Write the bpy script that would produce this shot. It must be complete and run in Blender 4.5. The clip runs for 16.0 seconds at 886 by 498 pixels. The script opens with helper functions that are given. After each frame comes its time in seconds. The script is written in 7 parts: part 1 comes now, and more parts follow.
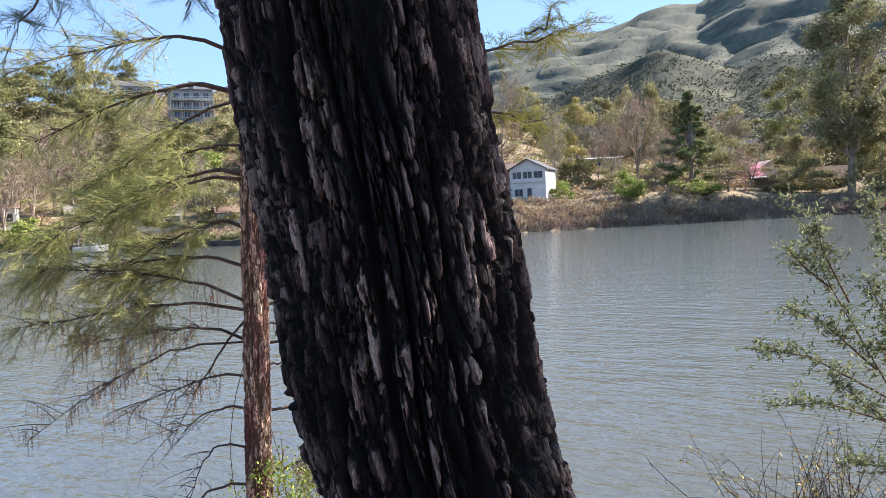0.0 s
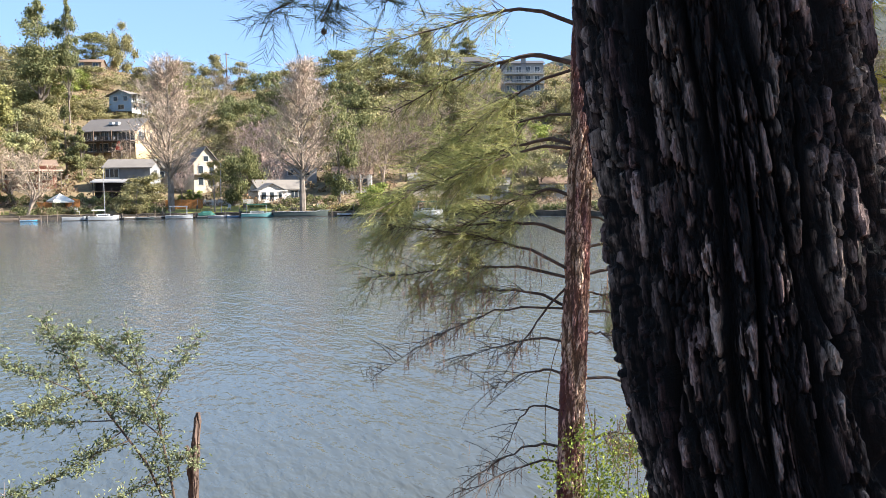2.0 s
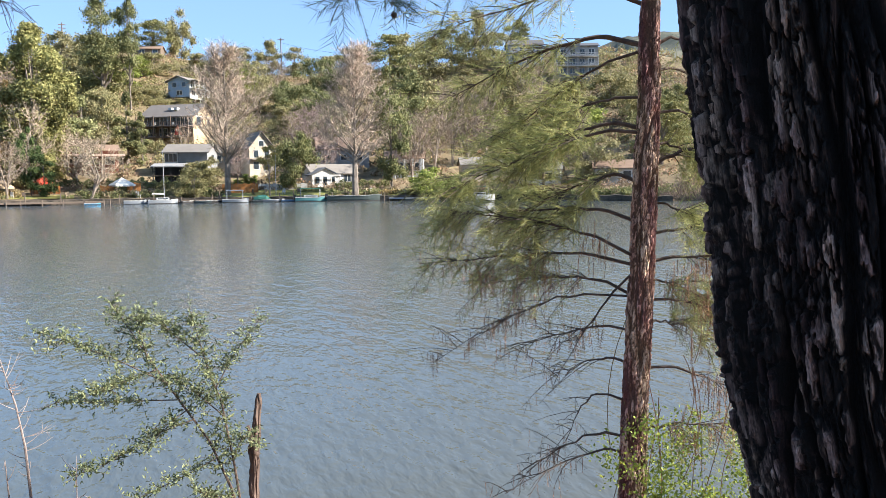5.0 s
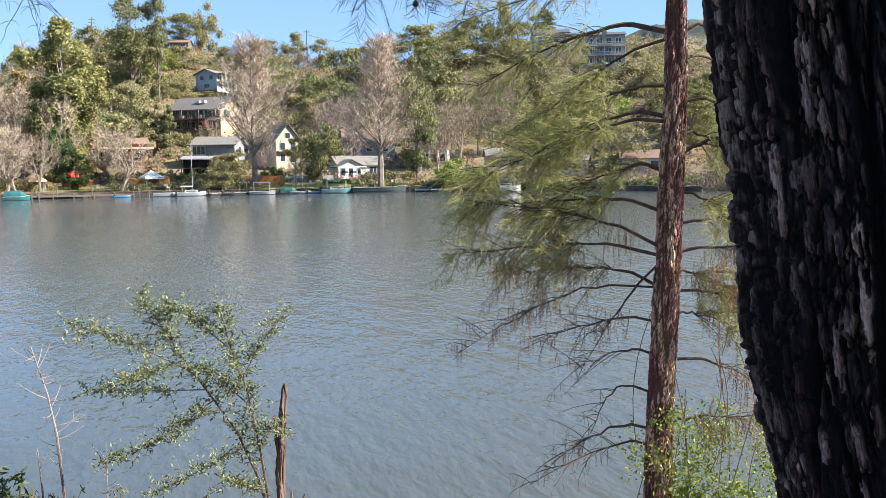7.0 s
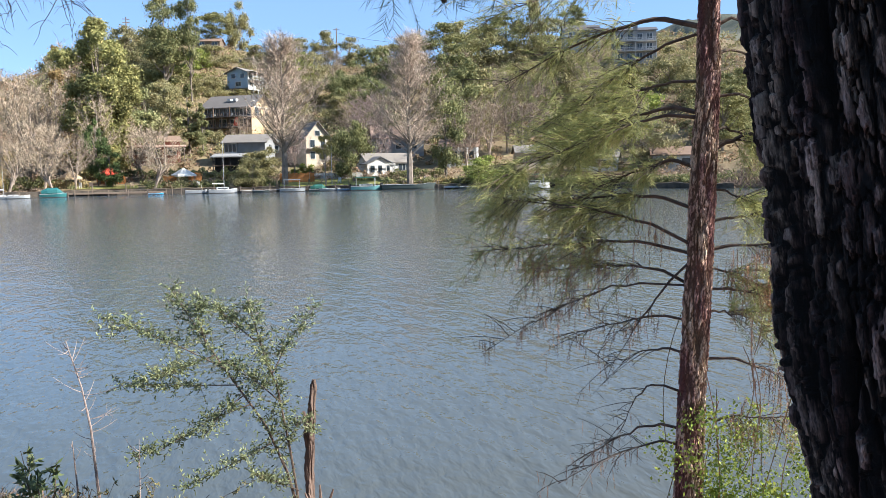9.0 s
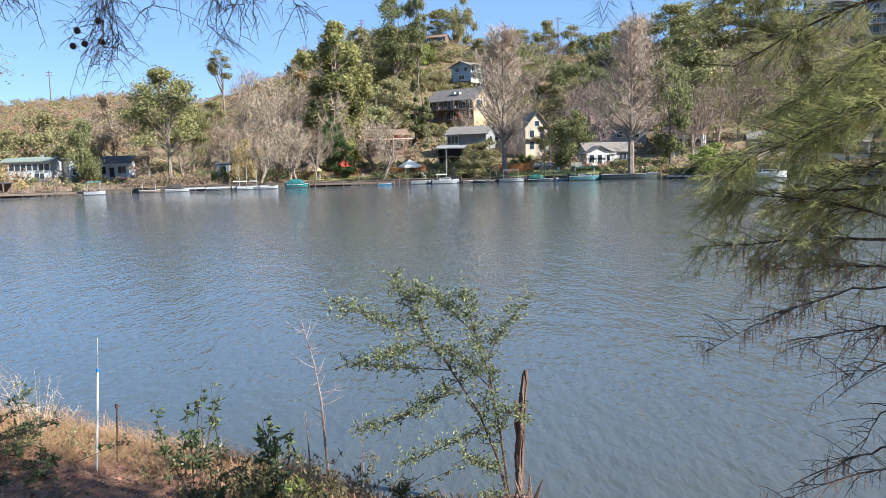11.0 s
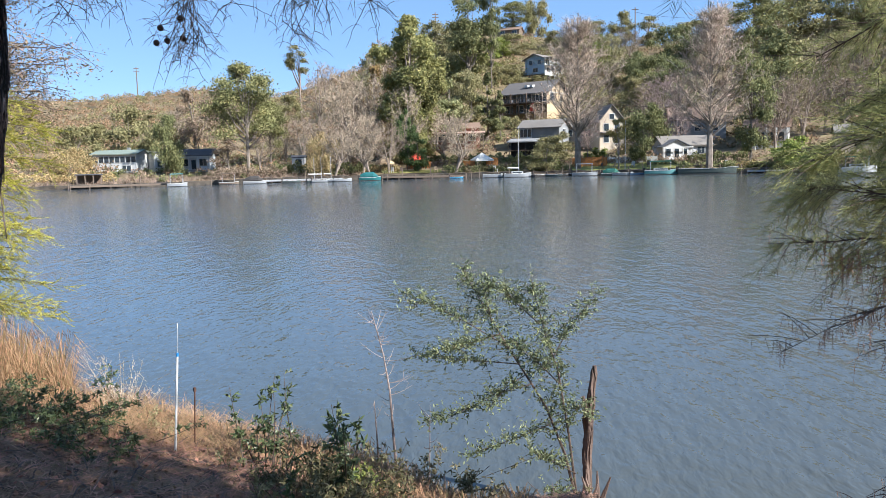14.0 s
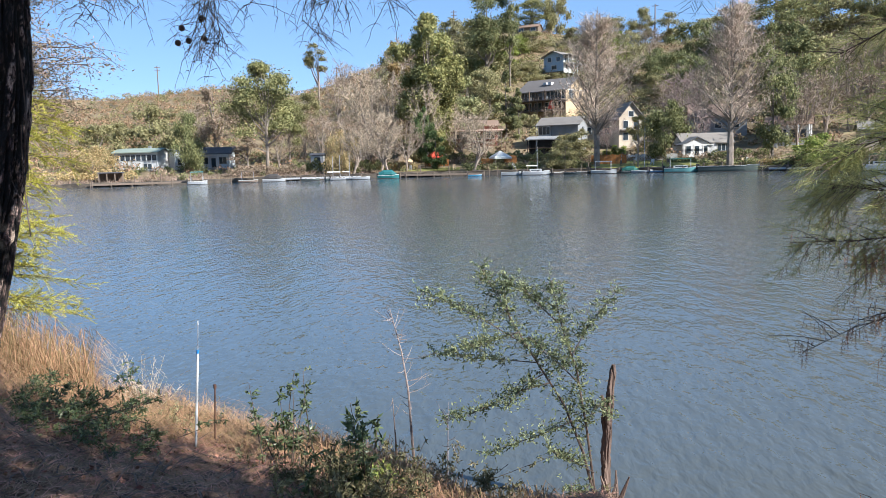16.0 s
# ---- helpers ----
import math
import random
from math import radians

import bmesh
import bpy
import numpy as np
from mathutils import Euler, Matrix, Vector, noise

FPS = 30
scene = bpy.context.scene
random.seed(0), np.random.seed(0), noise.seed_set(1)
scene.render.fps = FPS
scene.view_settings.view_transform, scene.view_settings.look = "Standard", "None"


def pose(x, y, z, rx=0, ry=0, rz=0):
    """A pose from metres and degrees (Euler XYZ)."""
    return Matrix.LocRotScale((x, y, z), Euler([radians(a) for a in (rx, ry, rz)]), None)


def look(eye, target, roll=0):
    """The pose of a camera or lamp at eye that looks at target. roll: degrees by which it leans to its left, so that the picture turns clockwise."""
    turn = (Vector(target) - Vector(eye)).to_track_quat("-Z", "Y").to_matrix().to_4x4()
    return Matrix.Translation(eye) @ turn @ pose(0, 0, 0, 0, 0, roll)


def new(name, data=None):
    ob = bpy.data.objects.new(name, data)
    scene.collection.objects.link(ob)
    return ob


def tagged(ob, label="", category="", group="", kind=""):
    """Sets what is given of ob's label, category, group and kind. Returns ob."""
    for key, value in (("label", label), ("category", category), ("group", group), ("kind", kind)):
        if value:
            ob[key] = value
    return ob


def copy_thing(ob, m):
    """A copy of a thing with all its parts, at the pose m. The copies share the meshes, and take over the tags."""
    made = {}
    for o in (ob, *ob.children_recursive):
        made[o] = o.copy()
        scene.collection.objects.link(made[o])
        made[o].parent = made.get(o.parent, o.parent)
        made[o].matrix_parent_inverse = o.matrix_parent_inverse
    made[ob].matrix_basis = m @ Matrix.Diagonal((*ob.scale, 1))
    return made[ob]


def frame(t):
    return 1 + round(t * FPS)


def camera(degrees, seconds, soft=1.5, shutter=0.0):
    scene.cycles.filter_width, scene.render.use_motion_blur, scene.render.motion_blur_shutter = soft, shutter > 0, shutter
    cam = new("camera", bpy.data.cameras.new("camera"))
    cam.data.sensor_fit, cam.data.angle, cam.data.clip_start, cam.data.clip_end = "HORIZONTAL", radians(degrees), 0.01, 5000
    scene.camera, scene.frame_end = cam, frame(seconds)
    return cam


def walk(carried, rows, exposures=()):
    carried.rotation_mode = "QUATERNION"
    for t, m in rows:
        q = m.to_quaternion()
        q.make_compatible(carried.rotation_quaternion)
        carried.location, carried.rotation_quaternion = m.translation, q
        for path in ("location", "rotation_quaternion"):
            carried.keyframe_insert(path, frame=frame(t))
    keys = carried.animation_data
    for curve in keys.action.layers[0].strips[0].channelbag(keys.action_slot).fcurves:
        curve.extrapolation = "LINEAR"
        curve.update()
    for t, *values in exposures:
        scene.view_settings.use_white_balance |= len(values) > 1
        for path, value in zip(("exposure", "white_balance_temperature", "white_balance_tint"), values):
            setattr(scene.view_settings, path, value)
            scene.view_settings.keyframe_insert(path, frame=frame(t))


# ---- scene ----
cam = camera(59.89, 16.0, 0.7)
PATH = [
    (0, pose(0.000, 0.000, 3.700, 87.47, 2.70, -2.82)),
    (0.5, pose(0.007, 0.004, 3.698, 86.99, 2.03, 5.42)),
    (1, pose(-0.002, 0.011, 3.694, 86.58, 1.51, 11.92)),
    (1.5, pose(-0.018, 0.008, 3.687, 86.36, 1.00, 16.81)),
    (2, pose(-0.032, 0.014, 3.685, 86.13, 0.64, 20.77)),
    (2.5, pose(-0.040, 0.010, 3.685, 85.98, 0.54, 22.38)),
    (3, pose(-0.046, 0.010, 3.685, 85.79, 0.52, 23.10)),
    (3.5, pose(-0.065, 0.006, 3.690, 85.64, 0.41, 23.75)),
    (4, pose(-0.109, 0.010, 3.690, 85.43, 0.42, 24.13)),
    (6.5, pose(-0.104, 0.031, 3.688, 84.52, 0.80, 25.77)),
    (7, pose(-0.103, 0.036, 3.686, 84.39, 0.84, 26.49)),
    (7.5, pose(-0.105, 0.035, 3.685, 84.34, 0.79, 27.18)),
    (8, pose(-0.105, 0.036, 3.684, 84.30, 0.78, 27.81)),
    (8.5, pose(-0.106, 0.041, 3.685, 84.26, 0.88, 28.30)),
    (9, pose(-0.106, 0.049, 3.685, 84.21, 0.91, 28.63)),
    (9.5, pose(-0.091, 0.058, 3.690, 84.16, 1.06, 30.76)),
    (10, pose(-0.102, 0.066, 3.689, 84.03, 1.30, 36.58)),
    (10.2, pose(-0.103, 0.070, 3.693, 83.97, 1.38, 38.77)),
    (12.3, pose(-0.055, 0.086, 3.703, 83.66, 1.22, 48.33)),
    (12.5, pose(-0.059, 0.085, 3.704, 83.64, 1.20, 48.56)),
    (13, pose(-0.060, 0.083, 3.703, 83.59, 1.19, 49.18)),
    (13.5, pose(-0.060, 0.084, 3.700, 83.54, 1.21, 49.71)),
    (14, pose(-0.065, 0.082, 3.697, 83.45, 1.29, 50.08)),
    (14.5, pose(-0.065, 0.083, 3.697, 83.39, 1.30, 50.38)),
    (15, pose(-0.062, 0.081, 3.701, 83.24, 1.36, 50.80)),
    (15.5, pose(-0.063, 0.085, 3.696, 83.25, 1.40, 51.18)),
    (16, pose(-0.066, 0.079, 3.701, 83.32, 1.36, 51.43)),
]
walk(cam, PATH, [(0.0, 1.87, 6350, 14), (2.0, 1.75, 6400, 12), (4.0, 1.68, 6350, 11), (9.0, 1.48, 6150, 10), (10.0, 1.39, 6050, 10), (12.5, 1.23, 5850, 10), (16.0, 1.23, 5850, 10)])
world = bpy.data.worlds.new("World")
scene.world, world.use_nodes = world, True
SUN_AZ, SUN_EL = -70, 36
nt = world.node_tree
sky = nt.nodes.new("ShaderNodeTexSky")
sky.sky_type, sky.sun_disc = "NISHITA", False
sky.sun_elevation, sky.sun_rotation = radians(SUN_EL), radians(-SUN_AZ)
sky.altitude, sky.air_density, sky.dust_density, sky.ozone_density = 3500, 1.0, 0.0, 1.6
nt.nodes["Background"].inputs[1].default_value = 0.09
clear = nt.nodes.new("ShaderNodeMix")
clear.data_type = "RGBA"
clear.inputs["Factor"].default_value, clear.inputs["B"].default_value = 0.6, (1.45, 2.5, 4.0, 1)
nt.links.new(sky.outputs[0], clear.inputs["A"])
nt.links.new(clear.outputs["Result"], nt.nodes["Background"].inputs[0])
sun = new("sun", bpy.data.lights.new("sun", "SUN"))
sun.data.energy, sun.data.angle, sun.data.color = 5.0, radians(0.5), (1.0, 0.93, 0.82)


def polar(a, r, z=0.0):
    return Vector((-math.sin(radians(a)) * r, math.cos(radians(a)) * r, z))


sun.matrix_world = look(polar(SUN_AZ, 100, 100 * math.tan(radians(SUN_EL))), (0, 0, 0))


# ---- materials ----
def surface(name, c1, c2, scale=3.0, rough=0.85, bump=0.25, fine=30.0, stretch=(1, 1, 1), vary="", spread=0.25, thin=0.0, metal=0.0, c3=None, big=0.25, steps=(0.35, 0.66, 0.76)):
    """Two colours by a noise, a larger stain over them, fine relief; vary: 'object' or 'island' shifts each piece a little; thin: light that shines through leaves."""
    m = bpy.data.materials.new(name)
    m.use_nodes = True
    t = m.node_tree
    n, l = t.nodes, t.links
    p = n["Principled BSDF"]
    p.inputs["Roughness"].default_value, p.inputs["Metallic"].default_value = rough, metal
    p.inputs["Specular IOR Level"].default_value = 0.3
    co, mp = n.new("ShaderNodeTexCoord"), n.new("ShaderNodeMapping")
    mp.inputs["Scale"].default_value = stretch
    l.new(co.outputs["Object"], mp.inputs["Vector"])
    a = n.new("ShaderNodeTexNoise")
    a.inputs["Scale"].default_value, a.inputs["Detail"].default_value, a.inputs["Roughness"].default_value = scale, 6, 0.65
    l.new(mp.outputs[0], a.inputs["Vector"])
    ramp = n.new("ShaderNodeValToRGB")
    ramp.color_ramp.elements[0].position, ramp.color_ramp.elements[1].position = steps[0], steps[1]
    ramp.color_ramp.elements[0].color, ramp.color_ramp.elements[1].color = (*c1, 1), (*c2, 1)
    if c3:
        e = ramp.color_ramp.elements.new(steps[2])
        e.color = (*c3, 1)
    l.new(a.outputs["Fac"], ramp.inputs[0])
    b = n.new("ShaderNodeTexNoise")
    b.inputs["Scale"].default_value, b.inputs["Detail"].default_value = scale * 0.13, 3
    l.new(co.outputs["Object"], b.inputs["Vector"])
    rng = n.new("ShaderNodeMapRange")
    rng.inputs["From Min"].default_value, rng.inputs["From Max"].default_value = 0.3, 0.7
    rng.inputs["To Min"].default_value, rng.inputs["To Max"].default_value = 1 - big, 1 + big
    l.new(b.outputs["Fac"], rng.inputs["Value"])
    hsv = n.new("ShaderNodeHueSaturation")
    l.new(ramp.outputs[0], hsv.inputs["Color"])
    value = rng.outputs[0]
    if vary:
        src = n.new("ShaderNodeObjectInfo" if vary == "object" else "ShaderNodeNewGeometry")
        rnd = src.outputs["Random" if vary == "object" else "Random Per Island"]
        r2 = n.new("ShaderNodeMapRange")
        r2.inputs["To Min"].default_value, r2.inputs["To Max"].default_value = 1 - spread, 1 + spread
        l.new(rnd, r2.inputs["Value"])
        mul = n.new("ShaderNodeMath")
        mul.operation = "MULTIPLY"
        l.new(value, mul.inputs[0]), l.new(r2.outputs[0], mul.inputs[1])
        value = mul.outputs[0]
        r3 = n.new("ShaderNodeMapRange")
        r3.inputs["To Min"].default_value, r3.inputs["To Max"].default_value = 0.5 + 0.06 * spread, 0.5 - 0.06 * spread
        l.new(rnd, r3.inputs["Value"]), l.new(r3.outputs[0], hsv.inputs["Hue"])
    l.new(value, hsv.inputs["Value"])
    l.new(hsv.outputs[0], p.inputs["Base Color"])
    if bump:
        c, bp = n.new("ShaderNodeTexNoise"), n.new("ShaderNodeBump")
        c.inputs["Scale"].default_value, c.inputs["Detail"].default_value = fine, 4
        l.new(mp.outputs[0], c.inputs["Vector"])
        bp.inputs["Strength"].default_value, bp.inputs["Distance"].default_value = bump, 0.6 / fine
        l.new(c.outputs["Fac"], bp.inputs["Height"]), l.new(bp.outputs[0], p.inputs["Normal"])
    if thin:
        tr, mix = n.new("ShaderNodeBsdfTranslucent"), n.new("ShaderNodeMixShader")
        mix.inputs[0].default_value = thin
        l.new(hsv.outputs[0], tr.inputs[0]), l.new(p.outputs[0], mix.inputs[1]), l.new(tr.outputs[0], mix.inputs[2])
        l.new(mix.outputs[0], n["Material Output"].inputs["Surface"])
    return m


def leaf(name, c1, c2, spread=0.3, thin=0.24):
    return surface(name, c1, c2, 0.6, 0.85, 0, vary="island", spread=spread, thin=thin)


def glassy(name, c, rough=0.06):
    m = surface(name, c, tuple(v * 1.4 for v in c), 0.7, rough, 0.02, 4)
    m.node_tree.nodes["Principled BSDF"].inputs["Specular IOR Level"].default_value = 0.6
    return m


def bark(name, stretch, dark, mid, pale, amount, cuts=(0.25, 0.55, 0.95), lean=0.0, gloss=0.75):
    """Furrowed bark: 'tone' on the mesh, 0 in the dark furrows, says how far a plate stands out and how weathered it
    is; fibres and flakes lie over it.
    """
    m = surface(name, dark, mid, 60, gloss, 0, big=0.3)
    t = m.node_tree
    n, l = t.nodes, t.links
    p, hsv = n["Principled BSDF"], next(q for q in n if q.type == "HUE_SAT")
    co, tilt, mp = n.new("ShaderNodeTexCoord"), n.new("ShaderNodeMapping"), n.new("ShaderNodeMapping")
    tilt.inputs["Rotation"].default_value = (0, radians(lean), 0)
    mp.inputs["Scale"].default_value = stretch
    l.new(co.outputs["Object"], tilt.inputs["Vector"]), l.new(tilt.outputs[0], mp.inputs["Vector"])
    tone, fibre, flake, patch = n.new("ShaderNodeAttribute"), n.new("ShaderNodeTexNoise"), n.new("ShaderNodeTexNoise"), n.new("ShaderNodeTexNoise")
    tone.attribute_name = "tone"
    for q, scale, detail, rough in ((fibre, 3.2, 6, 0.7), (flake, 0.8, 4, 0.6), (patch, 0.13, 3, 0.5)):
        q.inputs["Scale"].default_value, q.inputs["Detail"].default_value, q.inputs["Roughness"].default_value = scale, detail, rough
        l.new(mp.outputs[0], q.inputs["Vector"])

    def ranged(value, a, b, c, d):
        q = n.new("ShaderNodeMapRange")
        for key, v in zip(("From Min", "From Max", "To Min", "To Max"), (a, b, c, d)):
            q.inputs[key].default_value = v
        l.new(value, q.inputs["Value"])
        return q.outputs[0]

    def times(a, b, how="MULTIPLY"):
        q = n.new("ShaderNodeMath")
        q.operation = how
        l.new(a, q.inputs[0]), l.new(b, q.inputs[1])
        return q.outputs[0]

    plate_tone = times(times(tone.outputs["Fac"], ranged(flake.outputs["Fac"], 0.36, 0.56, 0.15, 1.15)), ranged(patch.outputs["Fac"], 0.40, 0.60, 0.35, 1.25))
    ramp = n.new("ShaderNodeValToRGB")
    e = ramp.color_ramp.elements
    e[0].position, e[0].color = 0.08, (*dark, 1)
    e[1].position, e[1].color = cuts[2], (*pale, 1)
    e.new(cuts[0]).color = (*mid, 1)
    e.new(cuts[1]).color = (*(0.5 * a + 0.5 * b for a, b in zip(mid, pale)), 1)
    l.new(plate_tone, ramp.inputs[0])
    grain = n.new("ShaderNodeMix")
    grain.data_type, grain.blend_type = "RGBA", "MULTIPLY"
    grain.inputs["Factor"].default_value = 1.0
    l.new(ramp.outputs[0], grain.inputs["A"]), l.new(ranged(fibre.outputs["Fac"], 0.34, 0.64, 0.3, 1.3), grain.inputs["B"])
    l.new(grain.outputs["Result"], hsv.inputs["Color"])
    hue = ranged(patch.outputs["Fac"], 0.35, 0.65, 0.47, 0.53)
    l.new(hue, hsv.inputs["Hue"])
    bump = n.new("ShaderNodeBump")
    bump.inputs["Strength"].default_value, bump.inputs["Distance"].default_value = 1.0, amount
    l.new(times(fibre.outputs["Fac"], flake.outputs["Fac"], "ADD"), bump.inputs["Height"]), l.new(bump.outputs[0], p.inputs["Normal"])
    return m


BARK_DARK = bark("black_bark", (110, 110, 22), (0.0045, 0.0035, 0.0035), (0.05, 0.032, 0.028), (0.41, 0.29, 0.255), 0.004, (0.24, 0.55, 1.0), 9.6)
BARK_RED = bark("red_fibrous_bark", (95, 95, 20), (0.14, 0.074, 0.056), (0.42, 0.25, 0.195), (0.74, 0.53, 0.44), 0.005, (0.18, 0.45, 0.95), 0.0, 0.9)
BARK_GREY = surface("grey_bark", (0.15, 0.125, 0.10), (0.30, 0.25, 0.21), 2, 0.9, 0.4, 9, (1, 1, 0.4))
BARK_PALE = surface("pale_bark", (0.2, 0.16, 0.13), (0.36, 0.295, 0.24), 2, 0.9, 0.3, 9, (1, 1, 0.4))
TWIG_TAN = surface("tan_twigs", (0.36, 0.285, 0.215), (0.55, 0.445, 0.35), 0.5, 0.9, 0, vary="island", spread=0.35)
TWIG_BROWN = surface("brown_twigs", (0.22, 0.168, 0.124), (0.36, 0.285, 0.215), 0.5, 0.9, 0, vary="island", spread=0.35)
TWIG_PINK = surface("pinkish_twigs", (0.32, 0.23, 0.17), (0.46, 0.34, 0.26), 0.5, 0.9, 0, vary="island", spread=0.35)
TWIG_PURPLE = surface("purplish_twigs", (0.25, 0.185, 0.17), (0.38, 0.29, 0.26), 0.5, 0.9, 0, vary="island", spread=0.35)
TWIG_WHITE = surface("whitish_twigs", (0.30, 0.24, 0.17), (0.48, 0.385, 0.28), 0.5, 0.9, 0, vary="island", spread=0.3)
LEAF_OAK = leaf("oak_leaves", (0.169, 0.162, 0.077), (0.345, 0.309, 0.145))
LEAF_DARK = leaf("dark_leaves", (0.118, 0.134, 0.059), (0.267, 0.266, 0.114))
LEAF_OLIVE = leaf("olive_leaves", (0.206, 0.194, 0.094), (0.373, 0.333, 0.175))
LEAF_GREEN = leaf("green_leaves", (0.165, 0.173, 0.071), (0.326, 0.310, 0.128))
LEAF_PALE = leaf("pale_green_leaves", (0.236, 0.253, 0.122), (0.416, 0.417, 0.204))
LEAF_BRIGHT = leaf("bright_green_leaves", (0.17, 0.21, 0.045), (0.30, 0.335, 0.09))
LEAF_CONE = leaf("cypress_leaves", (0.124, 0.133, 0.057), (0.275, 0.274, 0.119))
LEAF_RUST = leaf("rusty_needles", (0.190, 0.128, 0.053), (0.368, 0.262, 0.111))
LEAF_IVY = leaf("ivy_leaves", (0.050, 0.083, 0.030), (0.124, 0.164, 0.055))
LEAF_YELLOW = leaf("yellow_leaves", (0.30, 0.25, 0.09), (0.45, 0.38, 0.15))
LEAF_FIR = leaf("fir_needles", (0.119, 0.145, 0.066), (0.252, 0.267, 0.113))
LEAF_TAN = leaf("dry_tan_leaves", (0.343, 0.262, 0.123), (0.533, 0.415, 0.205))
LEAF_GREY = leaf("grey_leaves", (0.209, 0.159, 0.111), (0.362, 0.275, 0.193))
LEAF_PINK = leaf("blossom", (0.800, 0.324, 0.405), (0.800, 0.567, 0.621))
LEAF_EUC = leaf("eucalyptus_leaves", (0.143, 0.142, 0.074), (0.286, 0.258, 0.127))
LEAF_SCRUB = leaf("scrub_leaves", (0.190, 0.140, 0.082), (0.362, 0.262, 0.158), 0.5)


# ---- building blocks ----
class Geo:
    tone = None

    def __init__(self):
        self.v, self.f = [], []

    def box(self, x0, y0, z0, x1, y1, z1):
        k = len(self.v)
        self.v += [(x, y, z) for z in (z0, z1) for x, y in ((x0, y0), (x1, y0), (x1, y1), (x0, y1))]
        self.f += [tuple(k + i for i in q) for q in ((3, 2, 1, 0), (4, 5, 6, 7), (0, 1, 5, 4), (1, 2, 6, 5), (2, 3, 7, 6), (3, 0, 4, 7))]
        return self

    def prism(self, ring, down, up):
        """A ring of (x, y) points between two heights, capped."""
        k, n = len(self.v), len(ring)
        self.v += [(x, y, down) for x, y in ring] + [(x, y, up) for x, y in ring]
        self.f += [(k + i, k + (i + 1) % n, k + n + (i + 1) % n, k + n + i) for i in range(n)]
        self.f += [tuple(k + i for i in range(n))[::-1], tuple(k + n + i for i in range(n))]
        return self

    def tube(self, path, radii, sides=5, cap=True):
        k, up = len(self.v), None
        path = [Vector(p) for p in path]
        for i, p in enumerate(path):
            d = (path[min(i + 1, len(path) - 1)] - path[max(i - 1, 0)])
            d = d.normalized() if d.length > 1e-9 else Vector((0, 0, 1))
            u = d.orthogonal() if up is None else (up - d * up.dot(d))
            up = u.normalized() if u.length > 1e-6 else d.orthogonal().normalized()
            w = d.cross(up)
            for j in range(sides):
                t = 2 * math.pi * j / sides
                self.v.append(tuple(p + (up * math.cos(t) + w * math.sin(t)) * radii[i]))
        for i in range(len(path) - 1):
            for j in range(sides):
                a, b = k + i * sides + j, k + i * sides + (j + 1) % sides
                self.f.append((a, b, b + sides, a + sides))
        if cap:
            self.f.append(tuple(k + j for j in range(sides))[::-1])
            self.f.append(tuple(k + (len(path) - 1) * sides + j for j in range(sides)))
        return self

    def sliver(self, p, q, width):
        """A needle or a far-off twig: one thin triangle from p to its tip q."""
        p, q = Vector(p), Vector(q)
        s = (q - p).cross(Vector((random.uniform(-1, 1), random.uniform(-1, 1), random.uniform(-1, 1))))
        s = s.normalized() * (width / 2) if s.length > 1e-9 else Vector((width / 2, 0, 0))
        k = len(self.v)
        self.v += [tuple(p - s), tuple(p + s), tuple(q)]
        self.f.append((k, k + 1, k + 2))
        return self

    def blade(self, p, q, width, side=None):
        """A thin pointed leaf or twig from p to q."""
        p, q = Vector(p), Vector(q)
        d = q - p
        s = (side if side is not None else d.cross(Vector((random.uniform(-1, 1), random.uniform(-1, 1), random.uniform(-1, 1)))))
        s = s.normalized() * (width / 2) if s.length > 1e-9 else Vector((width / 2, 0, 0))
        k = len(self.v)
        self.v += [tuple(p - s * 0.5), tuple(p + s * 0.5), tuple(p + d * 0.45 + s), tuple(q), tuple(p + d * 0.45 - s)]
        self.f.append((k, k + 1, k + 2, k + 3, k + 4))
        return self


def leaves(pts, size, aspect=1.8, rng=None, upright=0.0, tri=False, out=None, loose=0.65):
    """Many single leaves, a diamond or (far off) a triangle for each point, each turned at random, or roughly flat to the way out of the crown."""
    rng = rng or np.random.default_rng(1)
    n = len(pts)
    d = rng.normal(size=(n, 3))
    d[:, 2] = d[:, 2] * (1 - upright) - upright * 0.8
    d /= np.linalg.norm(d, axis=1)[:, None] + 1e-9
    face = rng.normal(size=(n, 3))
    if out is not None:
        face = face * loose + out
        d = np.cross(face, d)
        d /= np.linalg.norm(d, axis=1)[:, None] + 1e-9
    e = np.cross(face, d) if out is not None else np.cross(d, face)
    e /= np.linalg.norm(e, axis=1)[:, None] + 1e-9
    s = (size * rng.uniform(0.6, 1.3, n))[:, None]
    corners = [pts - d * s * 0.5, pts + e * s * 0.5 / aspect, pts + d * s * 0.5] + ([] if tri else [pts - e * s * 0.5 / aspect])
    if tri:
        corners[1] = pts + e * s * 0.9 / aspect + d * s * 0.1
    k = len(corners)
    g = Geo()
    g.v, g.f = np.stack(corners, 1).reshape(-1, 3).tolist(), np.arange(k * n).reshape(n, k).tolist()
    return g


def part(name, g, material, parent=None, label="", smooth=False):
    me = bpy.data.meshes.new(name)
    me.from_pydata(g.v, [], g.f)
    me.materials.append(material)
    if g.tone:
        me.attributes.new("tone", "FLOAT", "POINT").data.foreach_set("value", g.tone)
    if smooth:
        me.shade_smooth()
    ob = new(name, me)
    ob.parent = parent
    return tagged(ob, label)


def thing(name, label, category, m=None, group=""):
    ob = new(name)
    ob.empty_display_size = 0.2
    if m is not None:
        ob.matrix_world = m
    return tagged(ob, label, category, group)


